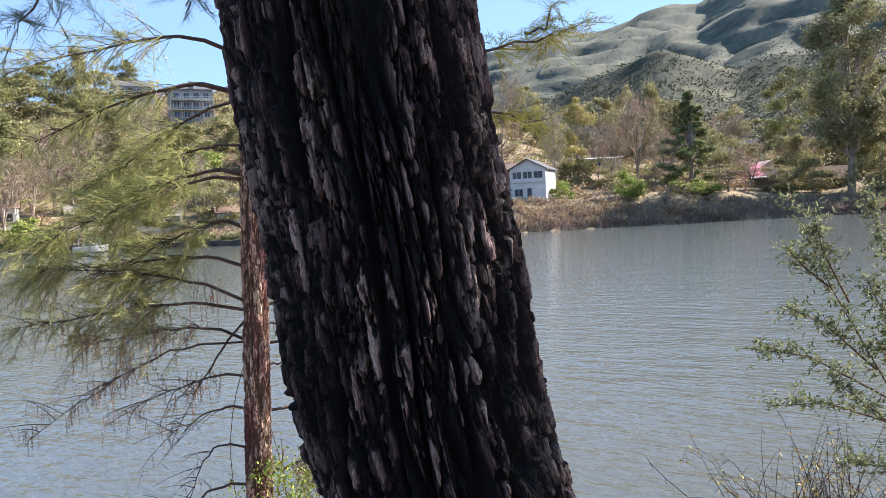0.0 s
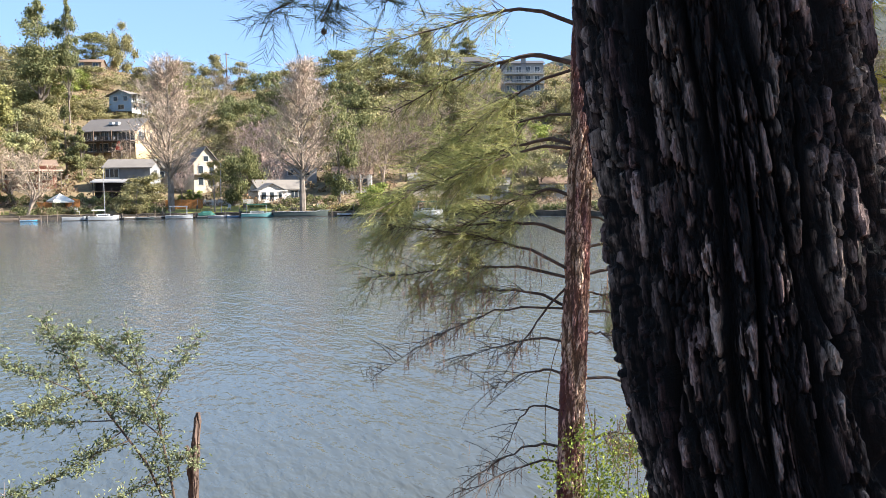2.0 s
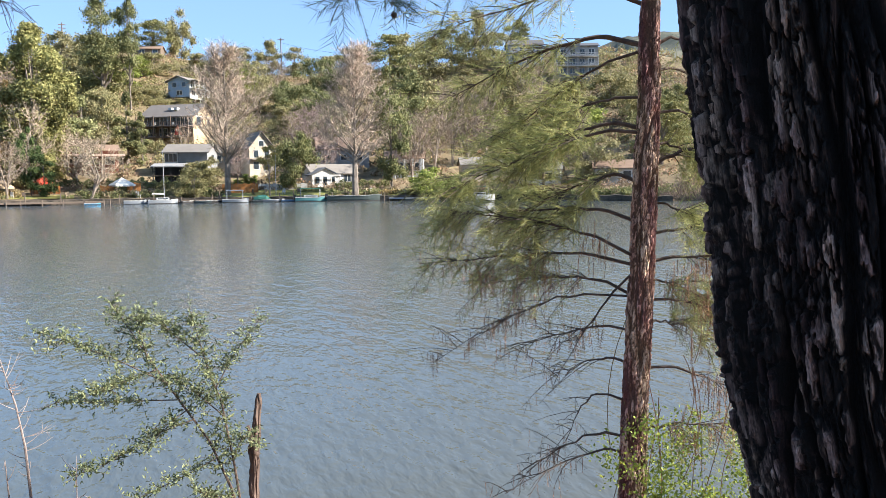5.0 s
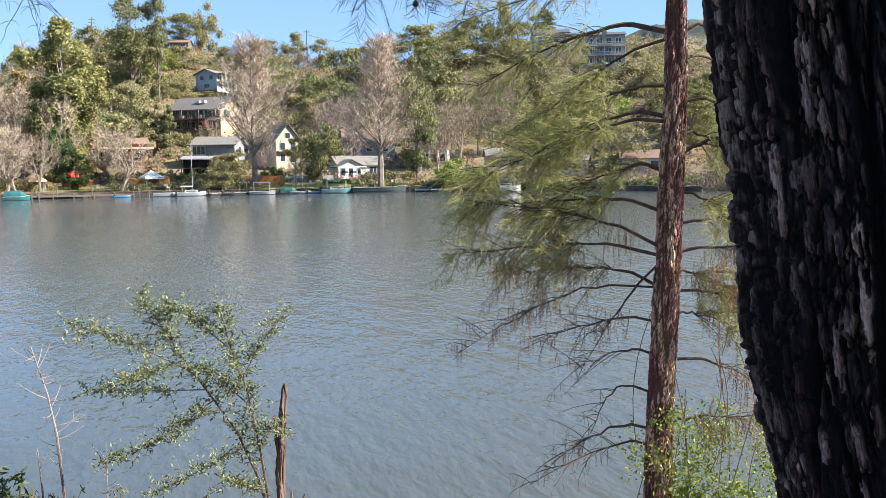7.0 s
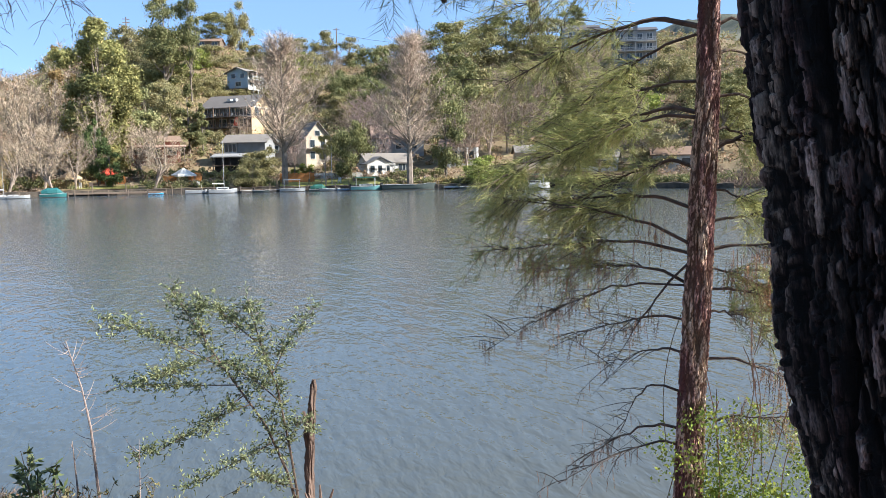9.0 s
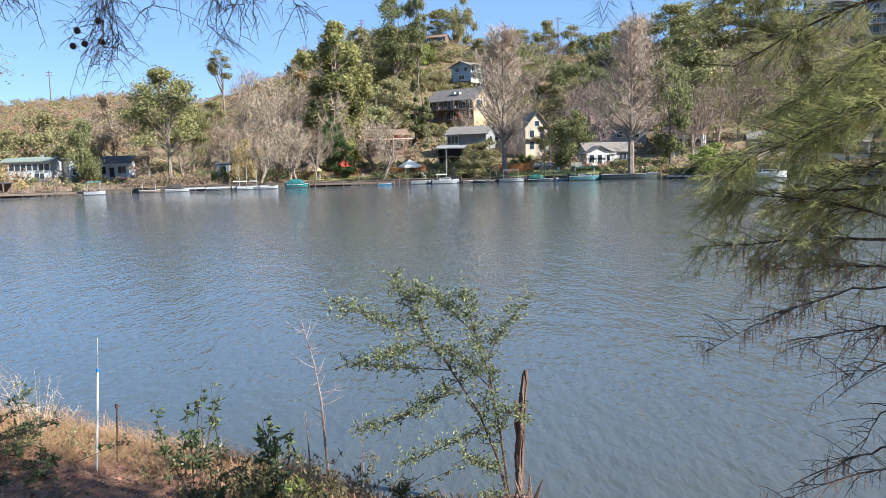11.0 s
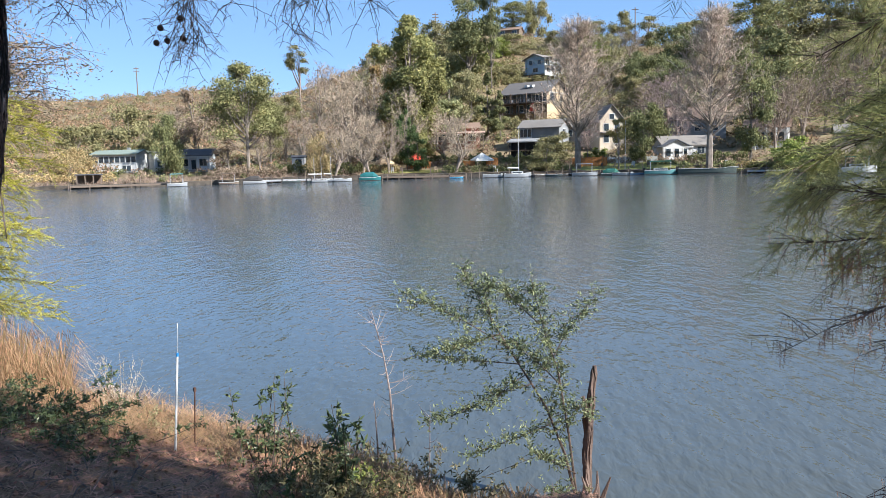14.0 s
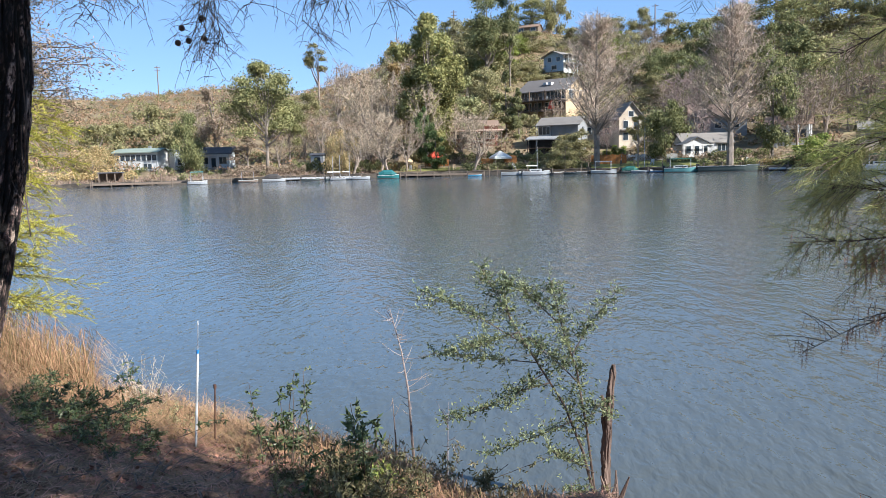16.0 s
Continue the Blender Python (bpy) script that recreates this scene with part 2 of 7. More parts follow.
# ---- the lie of the land, by azimuth (degrees, anticlockwise from +y) and range from the look-out ----
def table(text):
    a = np.array([float(v) for v in text.split()]).reshape(-1, 2)
    return a[np.argsort(a[:, 0])].T


NEAR_SHORE = table("-180 60 -125 210 -115 90 -100 30 -80 12 -60 7.6 -30 7.0 25 6.9 34 7.0 37.5 7.6 39.5 8.25 41 8.2 44 8.0 47 7.8 50 8.0 55.6 8.9 60 9.2 66 10.1 72 11.3 77 12.4 "
                   "81 14 84 17 88 21 100 30 115 90 125 210 180 60")
FAR_SHORE = table("-180 200 -40 150 -33 176 -26 170 -20 150 -6 130 10 140 24 158 50 166 75 158 100 150 180 200")
RIDGE_RANGE = table("-180 330 -40 330 13 310 30 330 55 340 65 400 100 420 180 420")
RIDGE_RISE = table("-180 3.2 -40 3.2 -20 3.2 -15 3.6 -12 5 -9 6.5 -6 7.4 -2 8 5 8.3 13 9.1 20 9 25 8.4 30 7.8 34 7.6 38 7.8 42 8.4 45 9.1 47.5 9.5 50 9 "
                   "54 7.6 57 6.4 60 5.3 63.5 4.8 67 5.2 71 4.8 75 4.3 100 4 180 4")
SPUR_RISE = table("-180 6 -40 9 -31 10 -27 9.5 -24 8.6 -21.5 9.6 -19 10.8 -17 10.1 -14 9 -12 8.3 -8 7.5 0 4 10 3 180 3")
PEAK_RISE = table("-180 6 -60 12 -40 14 -30 15.6 -25 14.8 -22 13.8 -17.5 13.3 -12 12.6 -7 11.3 0 10.6 11 10.2 16 8 30 4 180 4")
STRIP = table("-180 5.5 -28 5.5 -4 5.5 8 2.7 62 2.7 68 1.8 180 1.8")
LEDGE = table("-180 0.6 2 0.6 12 1.0 62 1.0 68 0.7 180 0.7")
EYE = 3.7


def by(t, a):
    return float(np.interp(a, t[0], t[1]))


BANK_IN = [-3, -0.6, 0, 0.4, 1.2, 2.5, 4, 6, 9, 25]
BANK_UP = [-1.4, -0.4, 0, 0.25, 0.55, 1.15, 1.38, 1.76, 2.12, 2.6]


def height(a, r):
    a = (a + 180) % 360 - 180
    s, d = by(NEAR_SHORE, a), by(FAR_SHORE, a)
    if s > d or r < s + 3:
        return float(np.interp(s - r, BANK_IN, BANK_UP))
    if r < d - 1.5:
        return -1.4
    foot, ridge, strip = d + 18, by(RIDGE_RANGE, a), by(STRIP, a)
    top = EYE + ridge * math.tan(radians(by(RIDGE_RISE, a)))
    if r < d + 0.8:
        h = -1.4 + (by(LEDGE, a) + 1.4) * (r - d + 1.5) / 2.3
    elif r < foot:
        h = by(LEDGE, a) + (strip - by(LEDGE, a)) * (r - d - 0.8) / 17.2
    elif r < ridge:
        h = strip + (top - strip) * ((r - foot) / (ridge - foot)) ** 1.15
    else:
        h = top * (1 - 0.55 * min(1, (r - ridge) / 400))
    if r > 500:
        spur = (EYE + 760 * math.tan(radians(by(SPUR_RISE, a)))) * (1 - abs(r - 760) / 300)
        peak = (EYE + 2200 * math.tan(radians(by(PEAK_RISE, a)))) * (1 - abs(r - 2200) / 1350)
        h = max(h, spur, peak)
    return h


# ---- ground and water ----
def relief(a, r, x, y):
    """Small unevenness of the land: litter and ruts near by, gullies on the slopes, spurs on the far mountain."""
    if r < 40:
        return 0.05 * noise.noise((x * 1.1, y * 1.1, 0)) + 0.025 * noise.noise((x * 4, y * 4, 3)) + 0.012 * noise.noise((x * 11, y * 11, 7))
    d = by(FAR_SHORE, a)
    if r < d + 2:
        return 0.0
    k = min(1, (r - d) / 60)
    h = k * (2.2 * noise.noise((x / 38, y / 38, 1)) + 0.9 * noise.noise((x / 11, y / 11, 2)))
    if r > 480:
        m = min(1, (r - 480) / 350)
        ridge = 1 - abs(noise.noise((x / 330, y / 330, 5))) * 2
        spine = 1 - abs(noise.noise((x / 120, y / 120, 6))) * 2
        h += m * (9 * (ridge - 0.6) * min(2.6, r / 700) + 11 * (spine - 0.6) * min(2, r / 800) + 7 * noise.noise((x / 90, y / 90, 4)) + 5 * (0.5 - abs(noise.noise((x / 52, y / 52, 8)))) * min(2, r / 900))
    return h


azs = [a for a in np.arange(-44, 96, 0.8)] + [a for a in np.arange(96, 316, 4.0)]
rs = sorted(set([0.4, 0.9] + list(np.arange(1.4, 16, 0.22)) + list(np.geomspace(16.5, 120, 10)) + list(np.arange(124, 180, 3.5)) + list(np.arange(180, 440, 7))
                + list(np.geomspace(446, 2300, 120)) + list(np.geomspace(2400, 4300, 12))))
g = Geo()
for a in azs:
    for r in rs:
        p = polar(a, r)
        a2 = (a + 180) % 360 - 180
        g.v.append((p.x, p.y, height(a2, r) + relief(a2, r, p.x, p.y)))
n = len(rs)
for i in range(len(azs)):
    j = (i + 1) % len(azs)
    g.f += [(i * n + k, i * n + k + 1, j * n + k + 1, j * n + k) for k in range(n - 1)]
g.f.append(tuple(i * n for i in range(len(azs)))[::-1])


def land_material():
    m = surface("land", (0.095, 0.074, 0.042), (0.21, 0.158, 0.092), 0.16, 0.95, 0.5, 1.2, c3=(0.155, 0.155, 0.06), big=0.35, steps=(0.36, 0.6, 0.74))
    t = m.node_tree
    nn, l = t.nodes, t.links
    hsv = next(q for q in nn if q.type == "HUE_SAT")
    co = nn.new("ShaderNodeTexCoord")
    length = nn.new("ShaderNodeVectorMath")
    length.operation = "LENGTH"
    l.new(co.outputs["Object"], length.inputs[0])

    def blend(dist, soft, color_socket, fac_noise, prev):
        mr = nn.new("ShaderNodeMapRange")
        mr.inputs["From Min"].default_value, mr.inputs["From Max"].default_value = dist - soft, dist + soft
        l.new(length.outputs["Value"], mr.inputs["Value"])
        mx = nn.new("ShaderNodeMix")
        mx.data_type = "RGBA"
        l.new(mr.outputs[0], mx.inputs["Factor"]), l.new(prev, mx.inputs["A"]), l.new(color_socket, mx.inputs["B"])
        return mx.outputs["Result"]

    def ramped(scale, cols, detail=8):
        a, rp = nn.new("ShaderNodeTexNoise"), nn.new("ShaderNodeValToRGB")
        a.inputs["Scale"].default_value, a.inputs["Detail"].default_value, a.inputs["Roughness"].default_value = scale, detail, 0.7
        l.new(co.outputs["Object"], a.inputs["Vector"])
        e = rp.color_ramp.elements
        e[0].position, e[0].color = cols[0][0], (*cols[0][1], 1)
        e[1].position, e[1].color = cols[-1][0], (*cols[-1][1], 1)
        for pos, c in cols[1:-1]:
            e.new(pos).color = (*c, 1)
        l.new(a.outputs["Fac"], rp.inputs[0])
        return rp.outputs[0]

    litter = ramped(7, [(0.34, (0.035, 0.018, 0.012)), (0.46, (0.125, 0.066, 0.043)), (0.58, (0.25, 0.142, 0.09)), (0.7, (0.40, 0.255, 0.16))])
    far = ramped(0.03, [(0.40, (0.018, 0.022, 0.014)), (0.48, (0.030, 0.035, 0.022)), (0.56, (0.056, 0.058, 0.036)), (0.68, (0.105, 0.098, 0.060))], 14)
    # Paler, greyer tone for the far peak: distance haze put into its colour.
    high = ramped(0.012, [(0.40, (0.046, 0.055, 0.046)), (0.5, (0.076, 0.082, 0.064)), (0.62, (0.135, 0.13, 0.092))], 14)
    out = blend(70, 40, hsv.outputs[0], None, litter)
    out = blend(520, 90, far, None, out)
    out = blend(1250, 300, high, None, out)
    l.new(out, nn["Principled BSDF"].inputs["Base Color"])
    return m


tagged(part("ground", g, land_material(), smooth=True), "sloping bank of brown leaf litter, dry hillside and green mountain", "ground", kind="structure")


def water_material():
    m = bpy.data.materials.new("lake_water")
    m.use_nodes = True
    nn, l = m.node_tree.nodes, m.node_tree.links
    p = nn["Principled BSDF"]
    co0, away, depth, mud_sky = nn.new("ShaderNodeTexCoord"), nn.new("ShaderNodeVectorMath"), nn.new("ShaderNodeMapRange"), nn.new("ShaderNodeMix")
    away.operation, mud_sky.data_type = "LENGTH", "RGBA"
    # Near tint is muddy shallows; the lighter far tint carries sky reflection in colour.
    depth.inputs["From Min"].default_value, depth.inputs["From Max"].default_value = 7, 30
    mud_sky.inputs["A"].default_value, mud_sky.inputs["B"].default_value = (0.072, 0.071, 0.057, 1), (0.100, 0.115, 0.117, 1)
    l.new(co0.outputs["Object"], away.inputs[0]), l.new(away.outputs["Value"], depth.inputs["Value"]), l.new(depth.outputs[0], mud_sky.inputs["Factor"])
    # Bluer to the left: the sky's reflection put into the body colour.
    along_lake, deep, sky_tint = nn.new("ShaderNodeVectorMath"), nn.new("ShaderNodeMapRange"), nn.new("ShaderNodeMix")
    along_lake.operation, sky_tint.data_type = "DOT_PRODUCT", "RGBA"
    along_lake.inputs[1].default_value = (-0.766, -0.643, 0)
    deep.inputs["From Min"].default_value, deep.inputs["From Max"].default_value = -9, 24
    sky_tint.inputs["B"].default_value = (0.056, 0.088, 0.120, 1)
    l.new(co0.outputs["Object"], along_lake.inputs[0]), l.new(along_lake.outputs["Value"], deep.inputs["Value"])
    l.new(deep.outputs[0], sky_tint.inputs["Factor"]), l.new(mud_sky.outputs["Result"], sky_tint.inputs["A"])
    l.new(sky_tint.outputs["Result"], p.inputs["Base Color"])
    p.inputs["Roughness"].default_value, p.inputs["IOR"].default_value = 0.04, 1.333
    co = nn.new("ShaderNodeTexCoord")
    prev = None
    for scale, stretch, rot, dist, strength in ((0.45, (2.4, 1, 1), -28, 0.05, 0.9), (1.9, (2.6, 1, 1), -37, 0.052, 0.95), (6.0, (2.0, 1, 1), -46, 0.027, 1.0)):
        mp, a, bp = nn.new("ShaderNodeMapping"), nn.new("ShaderNodeTexNoise"), nn.new("ShaderNodeBump")
        mp.vector_type = "TEXTURE"
        mp.inputs["Scale"].default_value, mp.inputs["Rotation"].default_value = stretch, (0, 0, radians(rot))
        a.inputs["Scale"].default_value, a.inputs["Detail"].default_value, a.inputs["Distortion"].default_value = scale, 2.5, 0.3
        bp.inputs["Distance"].default_value, bp.inputs["Strength"].default_value = dist, strength
        l.new(co.outputs["Object"], mp.inputs[0]), l.new(mp.outputs[0], a.inputs["Vector"]), l.new(a.outputs["Fac"], bp.inputs["Height"])
        if prev:
            l.new(prev, bp.inputs["Normal"])
        prev = bp.outputs[0]
    l.new(prev, p.inputs["Normal"])
    return m


g = Geo()
g.v, g.f = [tuple(polar(a, 230)) for a in range(0, 360, 5)], [tuple(range(72))]
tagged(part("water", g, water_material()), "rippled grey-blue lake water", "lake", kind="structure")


# ---- trees of the far shore ----
def land_z(a, r):
    p = polar(a, r)
    return height(a, r) + relief(a, r, p.x, p.y)


def shell(rng, n, shape):
    """Clump centres in a crown of the given outline: width by height, 0 at its foot to 1 at its top."""
    z = rng.uniform(0.0, 1.0, n)
    t = rng.uniform(0, 2 * np.pi, n)
    lobe = 1 + 0.22 * np.sin(3 * t + rng.uniform(0, 6)) + 0.16 * np.sin(7 * z + 2 * t)
    rad = 0.5 * shape(z) * lobe * np.sqrt(rng.uniform(0.12, 1, n))
    return np.stack([rad * np.cos(t), rad * np.sin(t), z], 1)


def leafy(rng, W, H, base, shape, clumps, per, size, spread, drop=0.0, limbs=9, lean=0.02, puff=1.0):
    """Trunk with limbs, and a crown of rounded masses, each covered with clumps of leaves: W wide, H high, the crown from base * H up."""
    lobes = max(14, clumps // 5)
    c = shell(rng, lobes, shape)
    c = c * (W * 0.88, W * 0.88, H * (1 - base) * 0.93) + (0, 0, H * base + 0.03 * H)
    wood = []
    top = Vector((W * lean, 0, H * 0.9))
    path = [Vector((0, 0, -0.5)), Vector((W * 0.01, 0, H * 0.3)), Vector((W * lean, W * 0.01, H * 0.6)), top]
    wood.append(("trunk", Geo().tube(path, [H * 0.015 + 0.06, H * 0.010 + 0.04, H * 0.006 + 0.02, 0.03], 6)))
    for i in rng.choice(len(c), min(limbs, len(c)), replace=False):
        q = Vector(c[i])
        s = Vector((0, 0, max(H * 0.1, q.z * 0.55)))
        m = (s + q) / 2 + Vector((0, 0, -0.04 * H))
        wood.append(("limb", Geo().tube([s, m, q], [H * 0.008 + 0.02, H * 0.005 + 0.015, 0.02], 4, False)))
    radius = 0.18 * W * puff * rng.uniform(0.6, 1.2, lobes) * np.clip(1.3 * shape((c[:, 2] - H * base) / (H * (1 - base))), 0.3, 1)
    way = rng.normal(size=(lobes, 9, 3))
    way[:, :, 2] = np.where(rng.uniform(size=(lobes, 9)) < 0.75, np.abs(way[:, :, 2]), way[:, :, 2]) * 0.8
    way /= np.linalg.norm(way, axis=2)[:, :, None]
    n = int(clumps * per * 1.95)
    i, k = rng.integers(0, lobes, n), rng.integers(0, 9, n)
    out = way[i, k] + rng.normal(size=(n, 3)) * 0.4
    pts = c[i] + out * (1, 1, 0.72) * (radius[i] * rng.uniform(0.15, 1.0, n) ** 0.5)[:, None]
    pts += rng.normal(size=(n, 3)) * spread * 0.35
    pts[:, 2] -= drop * rng.uniform(0, 1, n) ** 2
    return wood, leaves(pts, size * 1.1, 1.25, rng, tri=True, out=out, loose=1.05)


def round_top(z):
    return np.sqrt(np.clip(1 - (1.75 * z - 0.75) ** 2, 0.08, 1))


def ovoid(z):
    return np.clip(np.sin(np.pi * np.clip(z * 0.92 + 0.08, 0, 1)) ** 0.7, 0.12, 1)


def spire(z):
    return np.clip((1 - z) ** 0.8 * 1.05 + 0.05, 0.06, 1) * np.clip(0.55 + z * 4, 0, 1)


def tiers(z):
    return np.clip(1.05 - z, 0.05, 1) * (0.45 + 0.55 * np.abs(np.sin(z * 24)) ** 0.7)


def column(z):
    return np.clip(np.minimum(1, (1 - z) * 2.2 + 0.1), 0.08, 1) * np.clip(0.6 + 3 * z, 0, 1)


def cone_top(z):
    return np.clip(np.minimum(0.75 + 0.6 * z, (1.03 - z) * 3), 0.06, 1)


def twiggy(rng, W, H, base, rise, limbs, subs, twigs, twig_len, thick, bend=0.0, fork=False):
    """A leafless tree: a trunk, limbs that climb at the given rise, branches on them and a haze of fine twigs."""
    wood, fine = [], Geo()
    stems = [Vector((0, 0, H))] if not fork else [Vector((W * 0.22, 0, H * 0.9)), Vector((-W * 0.2, W * 0.1, H * 0.95)), Vector((0, -W * 0.2, H * 0.85))]
    for top in stems:
        k = Vector((top.x * 0.25 + bend * W * 0.3, top.y * 0.25, H * 0.35))
        path = [Vector((0, 0, -0.4)), Vector((bend * W * 0.12, 0, H * 0.12)), k, k.lerp(top, 0.55), top]
        wood.append(("trunk", Geo().tube(path, [thick, thick * 0.9, thick * 0.62, thick * 0.34, 0.02], 6)))
        for i in range(limbs // len(stems)):
            u = base + (0.97 - base) * ((i + rng.uniform()) * len(stems) / limbs)
            z = u * H
            s = path[1].lerp(k, min(1, u / 0.35)) if u < 0.35 else k.lerp(top, (u - 0.35) / 0.65)
            t = rng.uniform(0, 2 * np.pi)
            reach = 0.5 * W * rng.uniform(0.55, 1.15) * min(1, 0.55 + u * 1.5) * (1 - 0.86 * max(0, (u - 0.3) / 0.7))
            q = s + Vector((math.cos(t) * reach, math.sin(t) * reach, min(reach * rise * rng.uniform(0.7, 1.3), H * 1.02 - s.z)))
            m = s.lerp(q, 0.5) + Vector((0, 0, -0.1 * reach * (1 if rise > 0.5 else -1)))
            r0 = max(0.03, thick * 0.33 * (1 - u * 0.6))
            wood.append(("limb", Geo().tube([s, m, q], [r0, r0 * 0.6, 0.015], 4, False)))
            for j in range(subs):
                v = rng.uniform(0.25, 1)
                b = (s.lerp(m, v * 2) if v < 0.5 else m.lerp(q, v * 2 - 1))
                d = (q - s).normalized() * 0.6 + Vector(rng.normal(size=3)) * 0.55 + Vector((0, 0, 0.35 * rise))
                e = b + d.normalized() * twig_len * 1.6 * rng.uniform(0.5, 1.2)
                fine.sliver(b, e, 0.10)
                for w in range(twigs):
                    b2 = b.lerp(e, rng.uniform(0.2, 1))
                    d2 = (e - b).normalized() * 0.7 + Vector(rng.normal(size=3)) * 0.6 + Vector((0, 0, 0.3 * rise))
                    fine.sliver(b2, b2 + d2.normalized() * twig_len * rng.uniform(0.5, 1.1), 0.075)
    return wood, fine


def bough(z):
    return np.clip(1.02 - z, 0.05, 1)


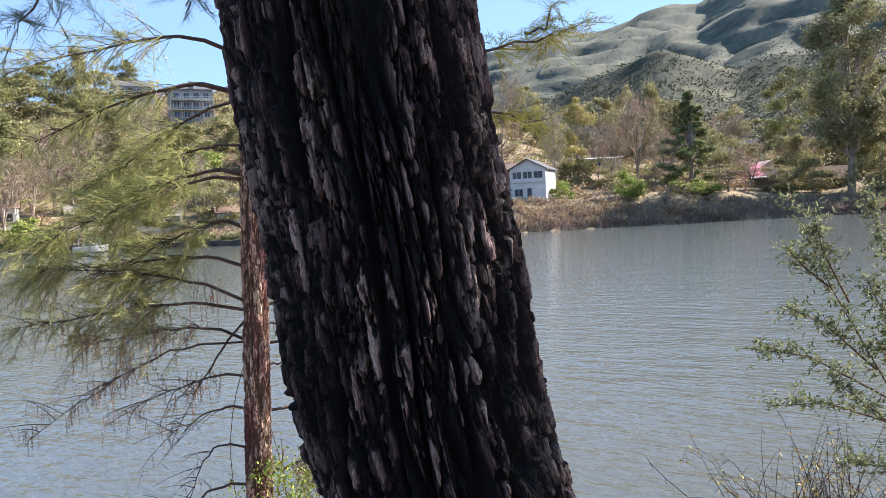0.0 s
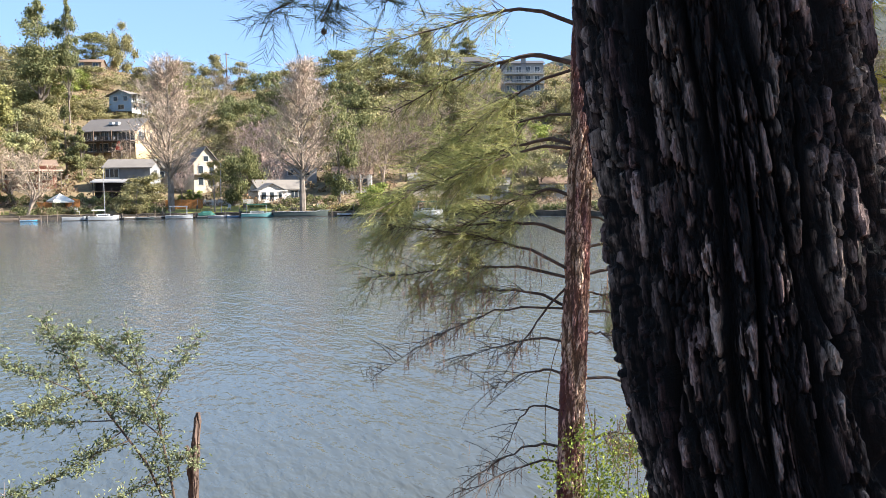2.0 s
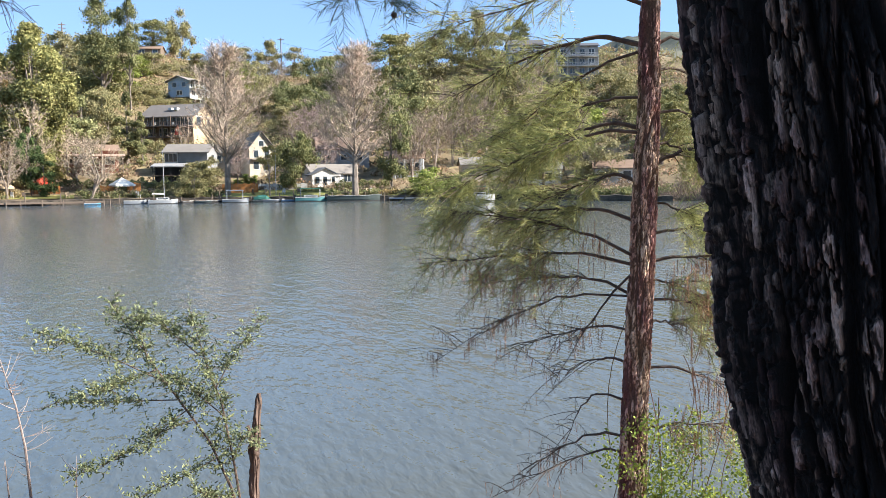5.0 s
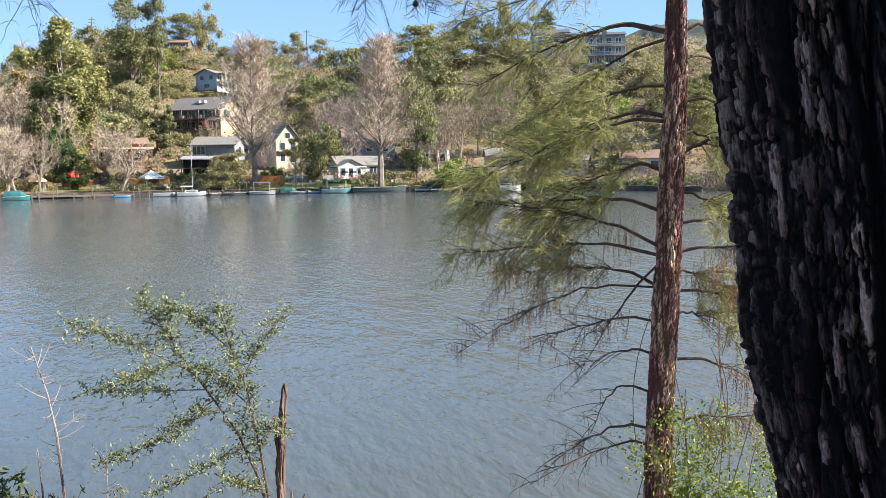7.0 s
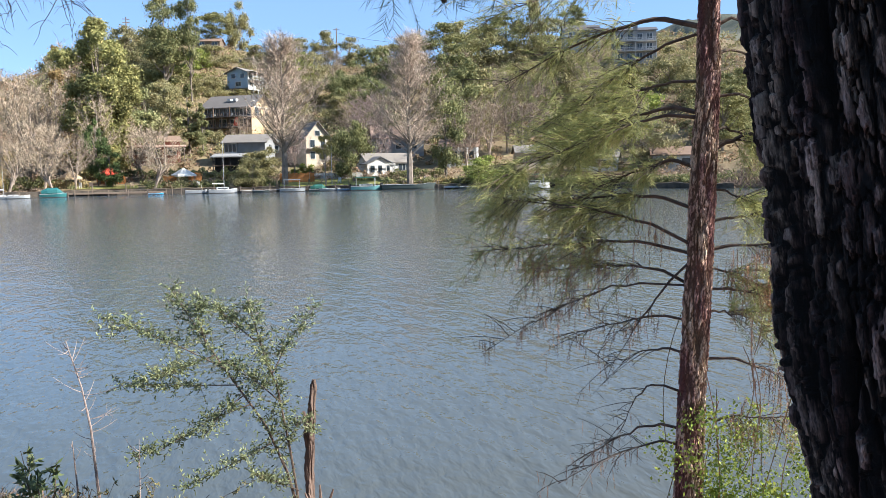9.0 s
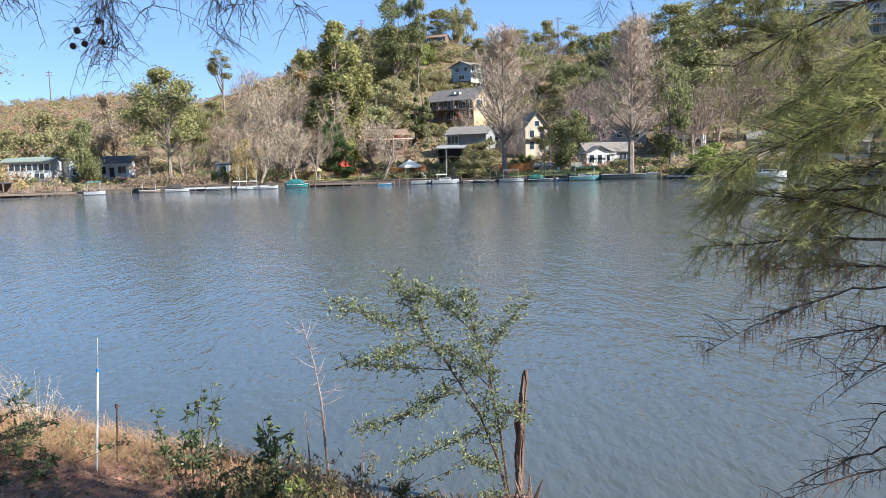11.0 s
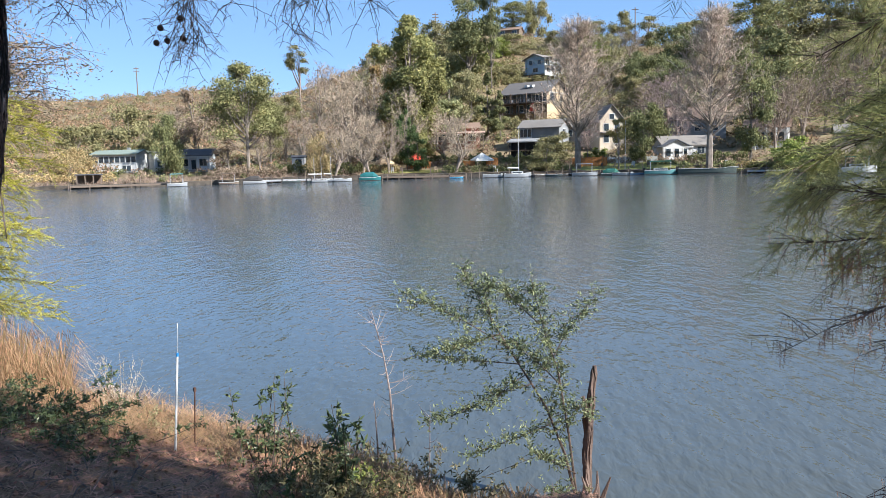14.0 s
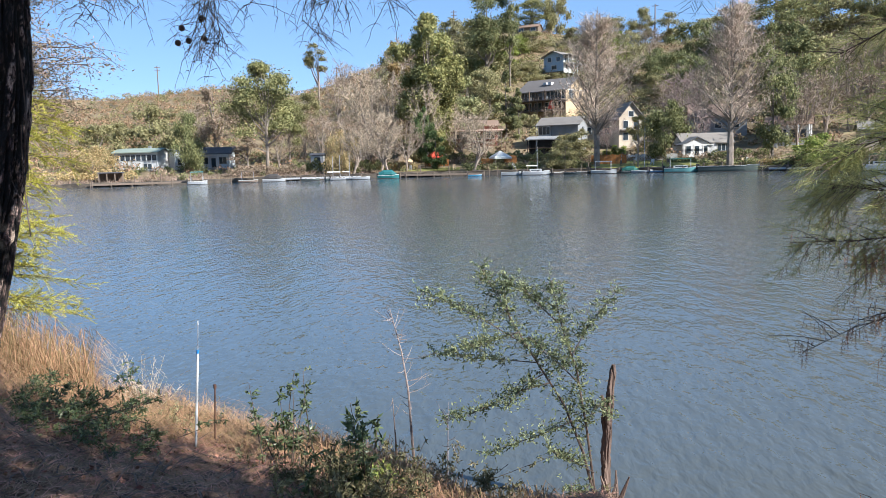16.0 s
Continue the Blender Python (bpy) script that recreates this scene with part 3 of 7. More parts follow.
LEAF_TALL = leaf("tall_tree_leaves", (0.187, 0.189, 0.071), (0.349, 0.332, 0.123))
KINDS = {
    # kind: name, label, category, how, bark, crown
    "oak": ("oak_tree", "dark olive-green rounded oak on the hillside", "tree", lambda g: leafy(g, 12, 11, 0.0, round_top, 95, 42, 0.42, 0.75), BARK_GREY, LEAF_OAK),
    "dark": ("shade_tree", "tall dark green tree with a shaded crown", "tree", lambda g: leafy(g, 11, 24, 0.1, ovoid, 110, 42, 0.42, 0.85), BARK_GREY, LEAF_DARK),
    "olive": ("olive_tree", "olive-coloured leafy tree on the dry slope", "tree", lambda g: leafy(g, 12, 14, 0.02, ovoid, 90, 40, 0.42, 0.75), BARK_GREY, LEAF_OLIVE),
    "greentree": ("leafy_tree", "light green leafy tree with an uneven crown", "tree", lambda g: leafy(g, 14, 22, 0.08, ovoid, 120, 44, 0.44, 0.85), BARK_GREY, LEAF_GREEN),
    "talltree": ("tall_tree", "very tall light green tree with a pointed crown", "tree", lambda g: leafy(g, 15, 38, 0.06, cone_top, 460, 56, 0.46, 0.8, 2.2, 14, 0.02, 0.62), BARK_GREY, LEAF_TALL),
    "paletree": ("cedar_tree", "pale green conifer with soft boughs", "tree", lambda g: leafy(g, 9, 18, 0.05, spire, 100, 40, 0.4, 0.6, 0.4), BARK_GREY, LEAF_PALE),
    "cypress": ("cypress_tree", "narrow dark green conifer beside the houses", "tree", lambda g: leafy(g, 7, 17, 0.03, spire, 130, 44, 0.34, 0.42, 0.3), BARK_GREY, LEAF_CONE),
    "conifer": ("fir_tree", "dark green conifer with layered boughs by the shore", "tree", lambda g: leafy(g, 15, 26, 0.02, tiers, 420, 42, 0.36, 0.42, 0.5, 30, 0.02, 0.42), BARK_GREY, LEAF_FIR),
    "darkoak": ("live_oak", "dense dark green live oak beside the houses", "tree", lambda g: leafy(g, 12, 11, 0.06, round_top, 130, 42, 0.40, 0.72), BARK_GREY, LEAF_DARK),
    "stonepine": ("stone_pine", "broad pine with rounded green masses on bare forked trunks", "tree", lambda g: leafy(g, 14, 24, 0.3, round_top, 170, 46, 0.42, 0.95, 0.3, 26), BARK_GREY, LEAF_GREEN),
    "rustfir": ("rusty_conifer", "olive-brown conifer with rusty needles on the slope", "tree", lambda g: leafy(g, 9, 20, 0.05, spire, 130, 44, 0.38, 0.55, 0.5), BARK_GREY, LEAF_RUST),
    "pine": ("pine_tree", "dark pine standing on the ridge", "tree", lambda g: leafy(g, 11, 30, 0.3, column, 150, 46, 0.45, 0.7, 0, 16, 0.02, 1.15), BARK_GREY, LEAF_DARK),
    "umbrella": ("umbrella_tree", "bare-trunked tree with a round green top", "tree", lambda g: leafy(g, 10, 25, 0.62, round_top, 60, 40, 0.42, 0.6), BARK_PALE, LEAF_OAK),
    "eucalyptus": ("eucalyptus_tree", "tall eucalyptus with a pale trunk and loose hanging foliage", "tree", lambda g: leafy(g, 24, 48, 0.22, ovoid, 300, 50, 0.5, 1.1, 2.4, 40, 0.0, 0.62), BARK_PALE, LEAF_EUC),
    "ivytree": ("ivy_covered_tree", "tree covered with dark glossy ivy", "tree", lambda g: leafy(g, 8, 13, 0.04, ovoid, 90, 44, 0.36, 0.55), BARK_GREY, LEAF_IVY),
    "bright": ("lime_green_tree", "bright yellow-green leafy tree on the slope", "tree", lambda g: leafy(g, 9, 12, 0.08, round_top, 80, 40, 0.36, 0.6), BARK_GREY, LEAF_BRIGHT),
    "brightshrub": ("green_bush", "bright green bush in a shore garden", "bush", lambda g: leafy(g, 8, 6, 0.0, round_top, 80, 40, 0.34, 0.5), BARK_GREY, LEAF_BRIGHT),
    "willow": ("willow_tree", "straw-yellow weeping willow over the water", "tree", lambda g: leafy(g, 12, 10, 0.15, round_top, 90, 40, 0.34, 0.55, 2.2), BARK_PALE, LEAF_TAN),
    "yellow": ("golden_tree", "slender tree with golden yellow leaves", "tree", lambda g: leafy(g, 11, 24, 0.12, ovoid, 85, 36, 0.4, 0.75), BARK_PALE, LEAF_YELLOW),
    "greytree": ("grey_tree", "sparse grey-brown tree with withered leaves", "tree", lambda g: leafy(g, 10, 18, 0.1, ovoid, 75, 30, 0.36, 0.8, 0.3, 24), BARK_GREY, LEAF_GREY),
    "blossom": ("blossom_tree", "small tree in full pink blossom beside a house", "tree", lambda g: leafy(g, 9, 7, 0.1, round_top, 90, 40, 0.32, 0.5), BARK_GREY, LEAF_PINK),
    "poplar": ("bare_poplar", "tall leafless poplar with pale tan upright branches", "tree", lambda g: twiggy(g, 15, 34, 0.14, 1.25, 84, 14, 9, 1.7, 0.6), BARK_GREY, TWIG_TAN),
    "bare": ("bare_tree", "leafless tan tree with fine dense twigs", "tree", lambda g: twiggy(g, 14, 18, 0.12, 0.8, 42, 9, 5, 1.3, 0.32, 0, True), BARK_PALE, TWIG_BROWN),
    "pinkbare": ("budding_tree", "leafless tree with pinkish budding twigs", "tree", lambda g: twiggy(g, 18, 20, 0.1, 0.75, 48, 10, 6, 1.3, 0.3, 0, True), BARK_GREY, TWIG_PINK),
    "purplebare": ("purple_grey_tree", "leafless tree with purple-grey twigs", "tree", lambda g: twiggy(g, 13, 14, 0.1, 0.7, 42, 9, 6, 1.2, 0.25, 0, True), BARK_GREY, TWIG_PURPLE),
    "whitebare": ("bare_sycamore", "leafless sycamore with whitish spreading limbs", "tree", lambda g: twiggy(g, 11, 13, 0.12, 0.75, 36, 9, 6, 1.1, 0.34, 0.5, True), BARK_PALE, TWIG_WHITE),
}
NOMINAL = {"oak": (12, 11), "dark": (11, 24), "olive": (12, 14), "greentree": (14, 22), "talltree": (15, 38), "paletree": (9, 18), "cypress": (7, 17), "conifer": (15, 26),
           "pine": (11, 30), "umbrella": (10, 25), "eucalyptus": (24, 48), "ivytree": (8, 13), "bright": (9, 12), "brightshrub": (8, 6), "willow": (12, 10),
           "darkoak": (12, 11), "stonepine": (14, 24), "rustfir": (9, 20), "yellow": (11, 24), "greytree": (10, 18), "blossom": (9, 7), "poplar": (15, 34), "bare": (14, 18), "pinkbare": (18, 20), "purplebare": (13, 14), "whitebare": (11, 13)}
MODELS, COUNT = {}, {}


def tree(kind, a, r, tall, wide):
    """One tree of a kind at azimuth a and range r; the first three of a kind are grown, later ones are copies turned about."""
    name, label, category, how, bark, crown = KINDS[kind]
    k = COUNT[kind] = COUNT.get(kind, -1) + 1
    W, H = NOMINAL[kind]
    m = Matrix.Translation(polar(a, r, land_z(a, r) - 0.15)) @ Matrix.Rotation(k * 2.4 + a, 4, "Z")
    size = (wide / W, wide / W, tall / H)
    models = MODELS.setdefault(kind, [])
    if len(models) < 3:
        wood, fine = how(np.random.default_rng(100 * len(MODELS) + len(models)))
        ob = thing(name, label, category, group=name.replace("_", " ") + "s of the far shore")
        for piece, g in wood:
            part(piece, g, bark, ob)
        part("crown", fine, crown, ob)
        models.append(ob)
        ob.matrix_world = m @ Matrix.Diagonal((*size, 1))
        return ob
    src = models[k % 3]
    ob = copy_thing(src, m)
    ob.scale = size
    return ob


tree("stonepine", 64.2, 172, 23.0, 14.0)
tree("stonepine", 62.6, 190, 15.5, 9.0)
tree("oak", 69.8, 195, 12.3, 10.8)
tree("oak", 72.0, 202, 12.6, 13.4)
tree("greytree", 67.7, 190, 19.0, 10.5)
tree("umbrella", 60.3, 285, 24.9, 10.0)
tree("whitebare", 57.4, 186, 19.0, 13.1)
tree("bare", 59.0, 244, 18.0, 12.5)
tree("talltree", 52.3, 186, 37.0, 16.0)
tree("rustfir", 54.9, 215, 26.0, 9.0)
tree("rustfir", 53.9, 205, 22.0, 8.0)
tree("olive", 55.2, 257, 20.3, 11.7)
tree("ivytree", 52.7, 173, 13.8, 4.6)
tree("ivytree", 51.9, 171, 8.6, 6.0)
tree("whitebare", 56.0, 168, 13.6, 9.6)
tree("whitebare", 56.6, 214, 20.5, 16.0)
tree("whitebare", 55.0, 206, 19.0, 13.0)
tree("whitebare", 52.6, 180, 18.5, 11.0)
tree("whitebare", 58.1, 164, 10.5, 8.5)
tree("willow", 58.9, 165, 9.5, 8.0)
tree("greentree", 48.1, 253, 22.9, 16.7)
tree("paletree", 49.5, 198, 17.5, 9.0)
tree("cypress", 46.7, 204, 17.4, 6.8)
tree("cypress", 45.8, 202, 14.3, 5.3)
tree("whitebare", 49.2, 167, 13.0, 11.3)
tree("bright", 45.6, 294, 8.2, 9.1)
tree("poplar", 40.2, 167, 29.5, 19.0)
tree("poplar", 31.1, 161, 29.5, 17.5)
tree("darkoak", 35.4, 176, 12.4, 9.2)
tree("darkoak", 34.6, 252, 12.5, 13.1)
tree("darkoak", 33.3, 226, 14.2, 13.2)
tree("purplebare", 34.4, 206, 14.5, 12.9)
tree("purplebare", 33.2, 190, 12.5, 9.8)
tree("yellow", 37.3, 164, 11.1, 5.4)
tree("bare", 36.6, 301, 12.5, 11.5)
tree("dark", 28.4, 166, 27.6, 8.8)
tree("oak", 26.6, 216, 19.4, 17.5)
tree("bare", 26.9, 180, 14.1, 10.6)
tree("bare", 25.2, 189, 15.7, 12.5)
tree("brightshrub", 25.3, 159, 6.0, 10.0)
tree("olive", 38.1, 282, 14.4, 12.4)
tree("bright", 38.4, 290, 12.4, 7.0)
tree("pine", 48.0, 250, 36.0, 11.4)
tree("pine", 46.4, 250, 36.6, 6.2)
tree("oak", 43.0, 335, 19.3, 12.3)
tree("oak", 37.2, 333, 13.3, 12.2)
tree("greentree", 44.8, 333, 13.1, 18.3)
tree("oak", 48.4, 286, 15.7, 19.9)
tree("olive", 50.1, 297, 13.2, 15.3)
tree("oak", 50.5, 265, 15.1, 15.6)
tree("darkoak", 36.0, 262, 12.0, 12.0)
tree("darkoak", 33.4, 291, 14.5, 15.9)
tree("greentree", 28.4, 283, 23.1, 22.9)
tree("dark", 27.7, 193, 27.7, 12.8)
tree("oak", 25.5, 300, 16.0, 24.3)
tree("bare", 23.9, 196, 19.7, 14.4)
tree("bare", 26.4, 187, 15.4, 12.3)
tree("bare", 21.4, 197, 18.4, 13.0)
tree("bare", 17.6, 226, 20.9, 15.8)
tree("oak", 19.7, 232, 16.6, 17.1)
tree("greentree", 15.2, 219, 13.9, 17.7)
tree("bright", 14.4, 186, 14.5, 12.3)
tree("oak", 12.4, 240, 13.4, 15.8)
tree("bare", 14.8, 172, 15.9, 11.4)
tree("oak", 22.2, 300, 21.7, 15.4)
tree("pine", 18.9, 320, 14.4, 9.4)
tree("greentree", 17.2, 159, 12.6, 12.8)
tree("bare", 22.8, 194, 13.9, 15.7)
tree("olive", 13.5, 162, 10.9, 10.7)
tree("whitebare", 49.7, 184, 11.4, 12.9)
tree("bare", 53.0, 201, 20.3, 16.2)
tree("bare", 53.2, 234, 24.9, 19.0)
tree("olive", 52.6, 272, 17.0, 14.0)
tree("oak", 42.2, 179, 6.2, 9.9)
tree("bright", 38.9, 295, 10.1, 8.7)
tree("oak", 53.0, 184, 9.3, 8.1)
tree("whitebare", -11.3, 173, 18.6, 5.7)
tree("yellow", -12.9, 183, 21.3, 10.1)
tree("pinkbare", -17.1, 195, 21.9, 17.9)
tree("pinkbare", -15.3, 198, 16.2, 10.2)
tree("conifer", -20.8, 186, 23.0, 20.5)
tree("brightshrub", -16.3, 163, 5.1, 8.1)
tree("brightshrub", -11.7, 160, 3.7, 5.3)
tree("blossom", -24.3, 211, 6.0, 8.1)
tree("eucalyptus", -30.8, 190, 44.4, 26.5)
tree("oak", -27.5, 199, 12.1, 10.2)
tree("oak", -32.5, 192, 12.6, 15.5)
tree("oak", -29.3, 248, 16.1, 20.1)
tree("dark", -27.2, 274, 30.6, 18.1)
tree("dark", -32.5, 241, 30.2, 19.5)
tree("olive", -22.7, 201, 13.0, 13.3)
tree("pinkbare", -23.3, 260, 17.6, 17.2)
tree("olive", -25.5, 314, 13.7, 20.8)
tree("oak", -19.2, 322, 22.6, 23.7)
tree("olive", -16.5, 300, 28.8, 13.2)
tree("oak", -18.1, 300, 28.8, 12.1)
tree("olive", -14.5, 320, 22.5, 23.5)
tree("bare", -7.9, 271, 21.5, 15.9)
tree("olive", -9.2, 317, 15.9, 16.3)
tree("oak", -10.0, 262, 13.2, 15.4)
tree("greytree", -7.4, 201, 14.5, 10.3)
tree("oak", -20.7, 323, 21.1, 19.0)
tree("olive", -23.7, 324, 18.5, 19.0)
tree("pine", -30.0, 326, 38.1, 16.8)
tree("brightshrub", -21.0, 171, 3.2, 10.1)
tree("oak", 75.3, 191, 9.4, 11.2)
tree("willow", 75.8, 168, 6.6, 8.7)
tree("greytree", 65.6, 173, 8.0, 8.9)
tree("bare", 63.4, 176, 9.9, 9.1)
tree("olive", 50.6, 297, 16.5, 13.1)
tree("oak", 51.5, 237, 13.4, 10.4)
tree("brightshrub", 42.5, 172, 3.4, 6.3)
tree("oak", 42.5, 165, 5.9, 7.5)
tree("oak", 39.2, 334, 10.0, 14.7)
tree("olive", 35.3, 332, 11.4, 14.6)
tree("oak", 32.1, 331, 10.4, 17.0)
tree("olive", 30.5, 330, 11.7, 14.6)
tree("oak", 27.2, 327, 14.9, 19.2)
tree("dark", 23.9, 323, 15.9, 16.6)
tree("olive", 20.9, 319, 10.2, 16.4)
tree("oak", 33.9, 209, 7.4, 10.7)
tree("olive", 29.7, 246, 10.5, 14.5)
tree("oak", 23.0, 261, 11.2, 15.3)
tree("bare", 27.6, 229, 13.1, 13.5)
tree("bare", 35.5, 215, 11.4, 11.8)
tree("bare", 33.0, 208, 14.8, 10.7)
tree("oak", 47.9, 217, 12.9, 11.2)
tree("bare", 51.5, 243, 13.9, 16.1)
tree("bare", 54.9, 204, 14.5, 12.0)
tree("bare", 51.2, 190, 13.6, 9.8)
tree("greytree", 65.8, 267, 11.0, 13.7)
tree("oak", 74.1, 254, 5.9, 11.2)
tree("oak", 68.5, 256, 7.0, 11.3)
tree("olive", 70.7, 300, 5.0, 8.8)
tree("oak", 61.4, 277, 9.7, 12.2)
tree("olive", -18.7, 218, 9.9, 11.2)
tree("bare", -14.0, 245, 14.0, 12.6)
tree("olive", -26.9, 325, 14.7, 19.1)
tree("oak", -24.7, 238, 9.6, 10.5)
tree("pinkbare", -19.5, 240, 14.2, 14.1)
tree("oak", -12.0, 241, 10.3, 10.6)
tree("oak", 40.0, 319, 9.8, 14.1)
tree("olive", 41.2, 289, 7.8, 11.7)
tree("oak", 44.9, 298, 7.9, 13.1)
tree("bright", 46.5, 279, 9.2, 12.3)
tree("oak", 45.6, 262, 7.0, 9.6)
tree("olive", 37.8, 268, 8.4, 11.8)
tree("oak", 39.4, 247, 7.6, 10.9)
tree("olive", 48.2, 243, 9.5, 12.5)
tree("oak", 36.2, 235, 8.2, 10.4)
tree("bare", 29.7, 278, 15.8, 16.3)
tree("bare", 24.7, 244, 14.0, 14.4)
tree("bare", 22.2, 232, 10.8, 13.6)
tree("bare", 27.2, 280, 12.9, 14.4)
tree("purplebare", 33.8, 243, 10.2, 14.3)
tree("bare", 43.2, 213, 8.0, 9.4)
tree("whitebare", 51.7, 195, 12.4, 12.9)
tree("bare", 60.3, 186, 11.9, 10.9)
tree("bare", 56.5, 239, 15.2, 14.1)
tree("bare", 54.1, 168, 10.8, 8.6)
tree("bare", 58.5, 301, 13.7, 15.5)
tree("bare", 69.0, 230, 9.5, 11.9)
tree("brightshrub", 43.3, 184, 3.4, 5.4)
tree("oak", 41.3, 209, 5.4, 7.7)
tree("darkoak", 69.6, 178, 12.6, 6.6)
tree("whitebare", 55.4, 165, 10.7, 9.7)
tree("whitebare", 57.0, 216, 15.3, 12.7)
tree("bare", 59.1, 171, 13.4, 10.1)
tree("bare", 61.5, 197, 12.5, 10.1)
tree("bare", 57.0, 172, 12.1, 11.4)
tree("bare", 52.7, 190, 13.2, 12.6)
tree("brightshrub", 38.9, 183, 2.9, 5.4)
tree("oak", 40.1, 233, 7.2, 8.6)
tree("olive", 38.6, 216, 5.9, 6.3)
tree("oak", 41.9, 312, 8.4, 11.5)
tree("olive", 42.7, 276, 7.5, 10.1)
tree("oak", -12.3, 185, 9.3, 8.1)
tree("olive", -14.3, 185, 7.4, 8.2)
tree("pinkbare", -24.7, 193, 11.2, 12.7)
tree("olive", -26.3, 190, 6.1, 9.8)
tree("oak", -28.6, 189, 7.2, 9.7)
tree("pinkbare", -19.1, 184, 11.3, 10.8)
tree("bare", -27.5, 202, 13.3, 11.9)
tree("greytree", -23.2, 180, 5.1, 9.2)
tree("greytree", -18.3, 177, 5.2, 9.1)
tree("olive", -22.0, 262, 12.6, 13.5)
tree("oak", -16.4, 321, 15.8, 18.9)
tree("greentree", 8.8, 175, 14.6, 14.2)
tree("olive", 7.6, 196, 13.5, 14.4)
tree("oak", 9.6, 220, 12.2, 14.5)
tree("greentree", 7.8, 184, 15.7, 12.1)
tree("purplebare", 39.5, 180, 11.8, 6.6)
tree("oak", 43.4, 266, 2.6, 8.0)
tree("darkoak", 42.0, 265, 2.6, 8.0)
tree("oak", 44.9, 262, 6.5, 8.0)
tree("olive", 41.3, 182, 7.0, 8.0)
tree("oak", 42.2, 231, 5.8, 8.5)



# ---- scrub on the slopes, reeds and lawns of the shore ----
def scrub(name, label, material, seed, count, near, far, lo, hi, per, size, span=(-40, 92)):
    rng = np.random.default_rng(seed)
    pts = []
    for i in range(count):
        a = rng.uniform(*span)
        d, e = by(FAR_SHORE, a), by(RIDGE_RANGE, a)
        r = d + near + (e + far - d - near) * rng.uniform() ** 0.8
        if r < d + 12 and (33 < a < 40.5 or 50 < a < 54.3):
            continue
        s = rng.uniform(lo, hi)
        c = polar(a, r, land_z(a, r) + s * 0.25)
        q = rng.normal(size=(per, 3))
        q /= np.linalg.norm(q, axis=1)[:, None]
        q[:, 2] = np.abs(q[:, 2]) * 0.8
        pts.append(np.array(c) + q * s * rng.uniform(0.5, 1.05, (per, 1)))
    tagged(part(name, leaves(np.repeat(np.concatenate(pts), 2, 0) + rng.normal(size=(2 * sum(len(q) for q in pts), 3)) * 0.25, size * 0.72, 1.25, rng, tri=True), material), label, "scrub", kind="stuff")


scrub("hillside_scrub", "dry brown and olive scrub on the hillside", LEAF_SCRUB, 11, 2700, 16, 14, 0.9, 2.6, 26, 0.8)
LEAF_BRUSH = leaf("dry_brush_leaves", (0.254, 0.165, 0.091), (0.431, 0.293, 0.170), 0.45)
scrub("slope_brush", "tan and brown dry brush on the open slope", LEAF_BRUSH, 31, 1600, 14, 22, 0.8, 2.3, 25, 0.56, (52, 88))
scrub("slope_bushes", "dark bushes dotted over the open slope", LEAF_DARK, 32, 150, 20, 16, 1.2, 2.6, 44, 0.6, (52, 88))
scrub("chaparral", "dark green chaparral bushes on the hillside", LEAF_OAK, 12, 1300, 26, 14, 1.2, 3.2, 34, 0.8)
scrub("hill_bushes", "olive and green bushes between the hillside houses", LEAF_OLIVE, 16, 420, 40, 6, 1.2, 3.4, 44, 0.7, (10, 52))
scrub("hill_thicket", "dark green thicket between the hillside houses", LEAF_OAK, 17, 420, 45, 6, 1.4, 3.6, 44, 0.75, (10, 50))
scrub("shore_undergrowth", "low dark undergrowth along the shore", LEAF_DARK, 13, 520, 1.0, -165, 0.4, 1.3, 40, 0.5, (6, 82))
scrub("shore_brush", "dry grey-brown brush along the shore", LEAF_GREY, 14, 700, 1.5, -150, 0.5, 1.6, 34, 0.5, (-36, 82))
scrub("bank_bushes", "green bushes among the reeds", LEAF_SCRUB, 15, 200, 1, -165, 0.6, 1.7, 40, 0.5, (-36, 6))

rng = np.random.default_rng(18)
pts = []
for i in range(26000):
    a, r = rng.uniform(-42, 12), 480 * (4.2 ** rng.uniform() ** 1.7)
    if height(a, r) < 20:
        continue
    c = polar(a, r, land_z(a, r) + 0.6)
    k = 5
    pts.append(np.array(c) + rng.normal(size=(k, 3)) * (2.8, 2.8, 0.6) * (r / 700) ** 0.5)
tagged(part("mountain_scrub", leaves(np.concatenate(pts), 2.0, 1.2, rng, tri=True), leaf("chaparral_leaves", (0.032, 0.042, 0.026), (0.07, 0.08, 0.046), 0.25)), "dark chaparral dotting the far mountain", "scrub", kind="stuff")

g = Geo()
edge = [a for a in np.arange(8, 82, 0.5)]
for a in edge:
    d = by(FAR_SHORE, a)
    g.v += [tuple(polar(a, d - 0.9, -0.8)), tuple(polar(a, d - 0.9, by(LEDGE, a) + 0.1 * math.sin(a * 9))), tuple(polar(a, d + 0.7, by(LEDGE, a) + 0.06 + 0.1 * math.sin(a * 9)))]
g.f = [(3 * i + k, 3 * i + k + 1, 3 * i + k + 4, 3 * i + k + 3) for i in range(len(edge) - 1) for k in range(2)]
tagged(part("seawall", g, surface("dark_seawall", (0.035, 0.03, 0.025), (0.11, 0.09, 0.07), 0.8, 0.9, 0.5, 3)), "low dark timber seawall along the shore", "wall", kind="structure")

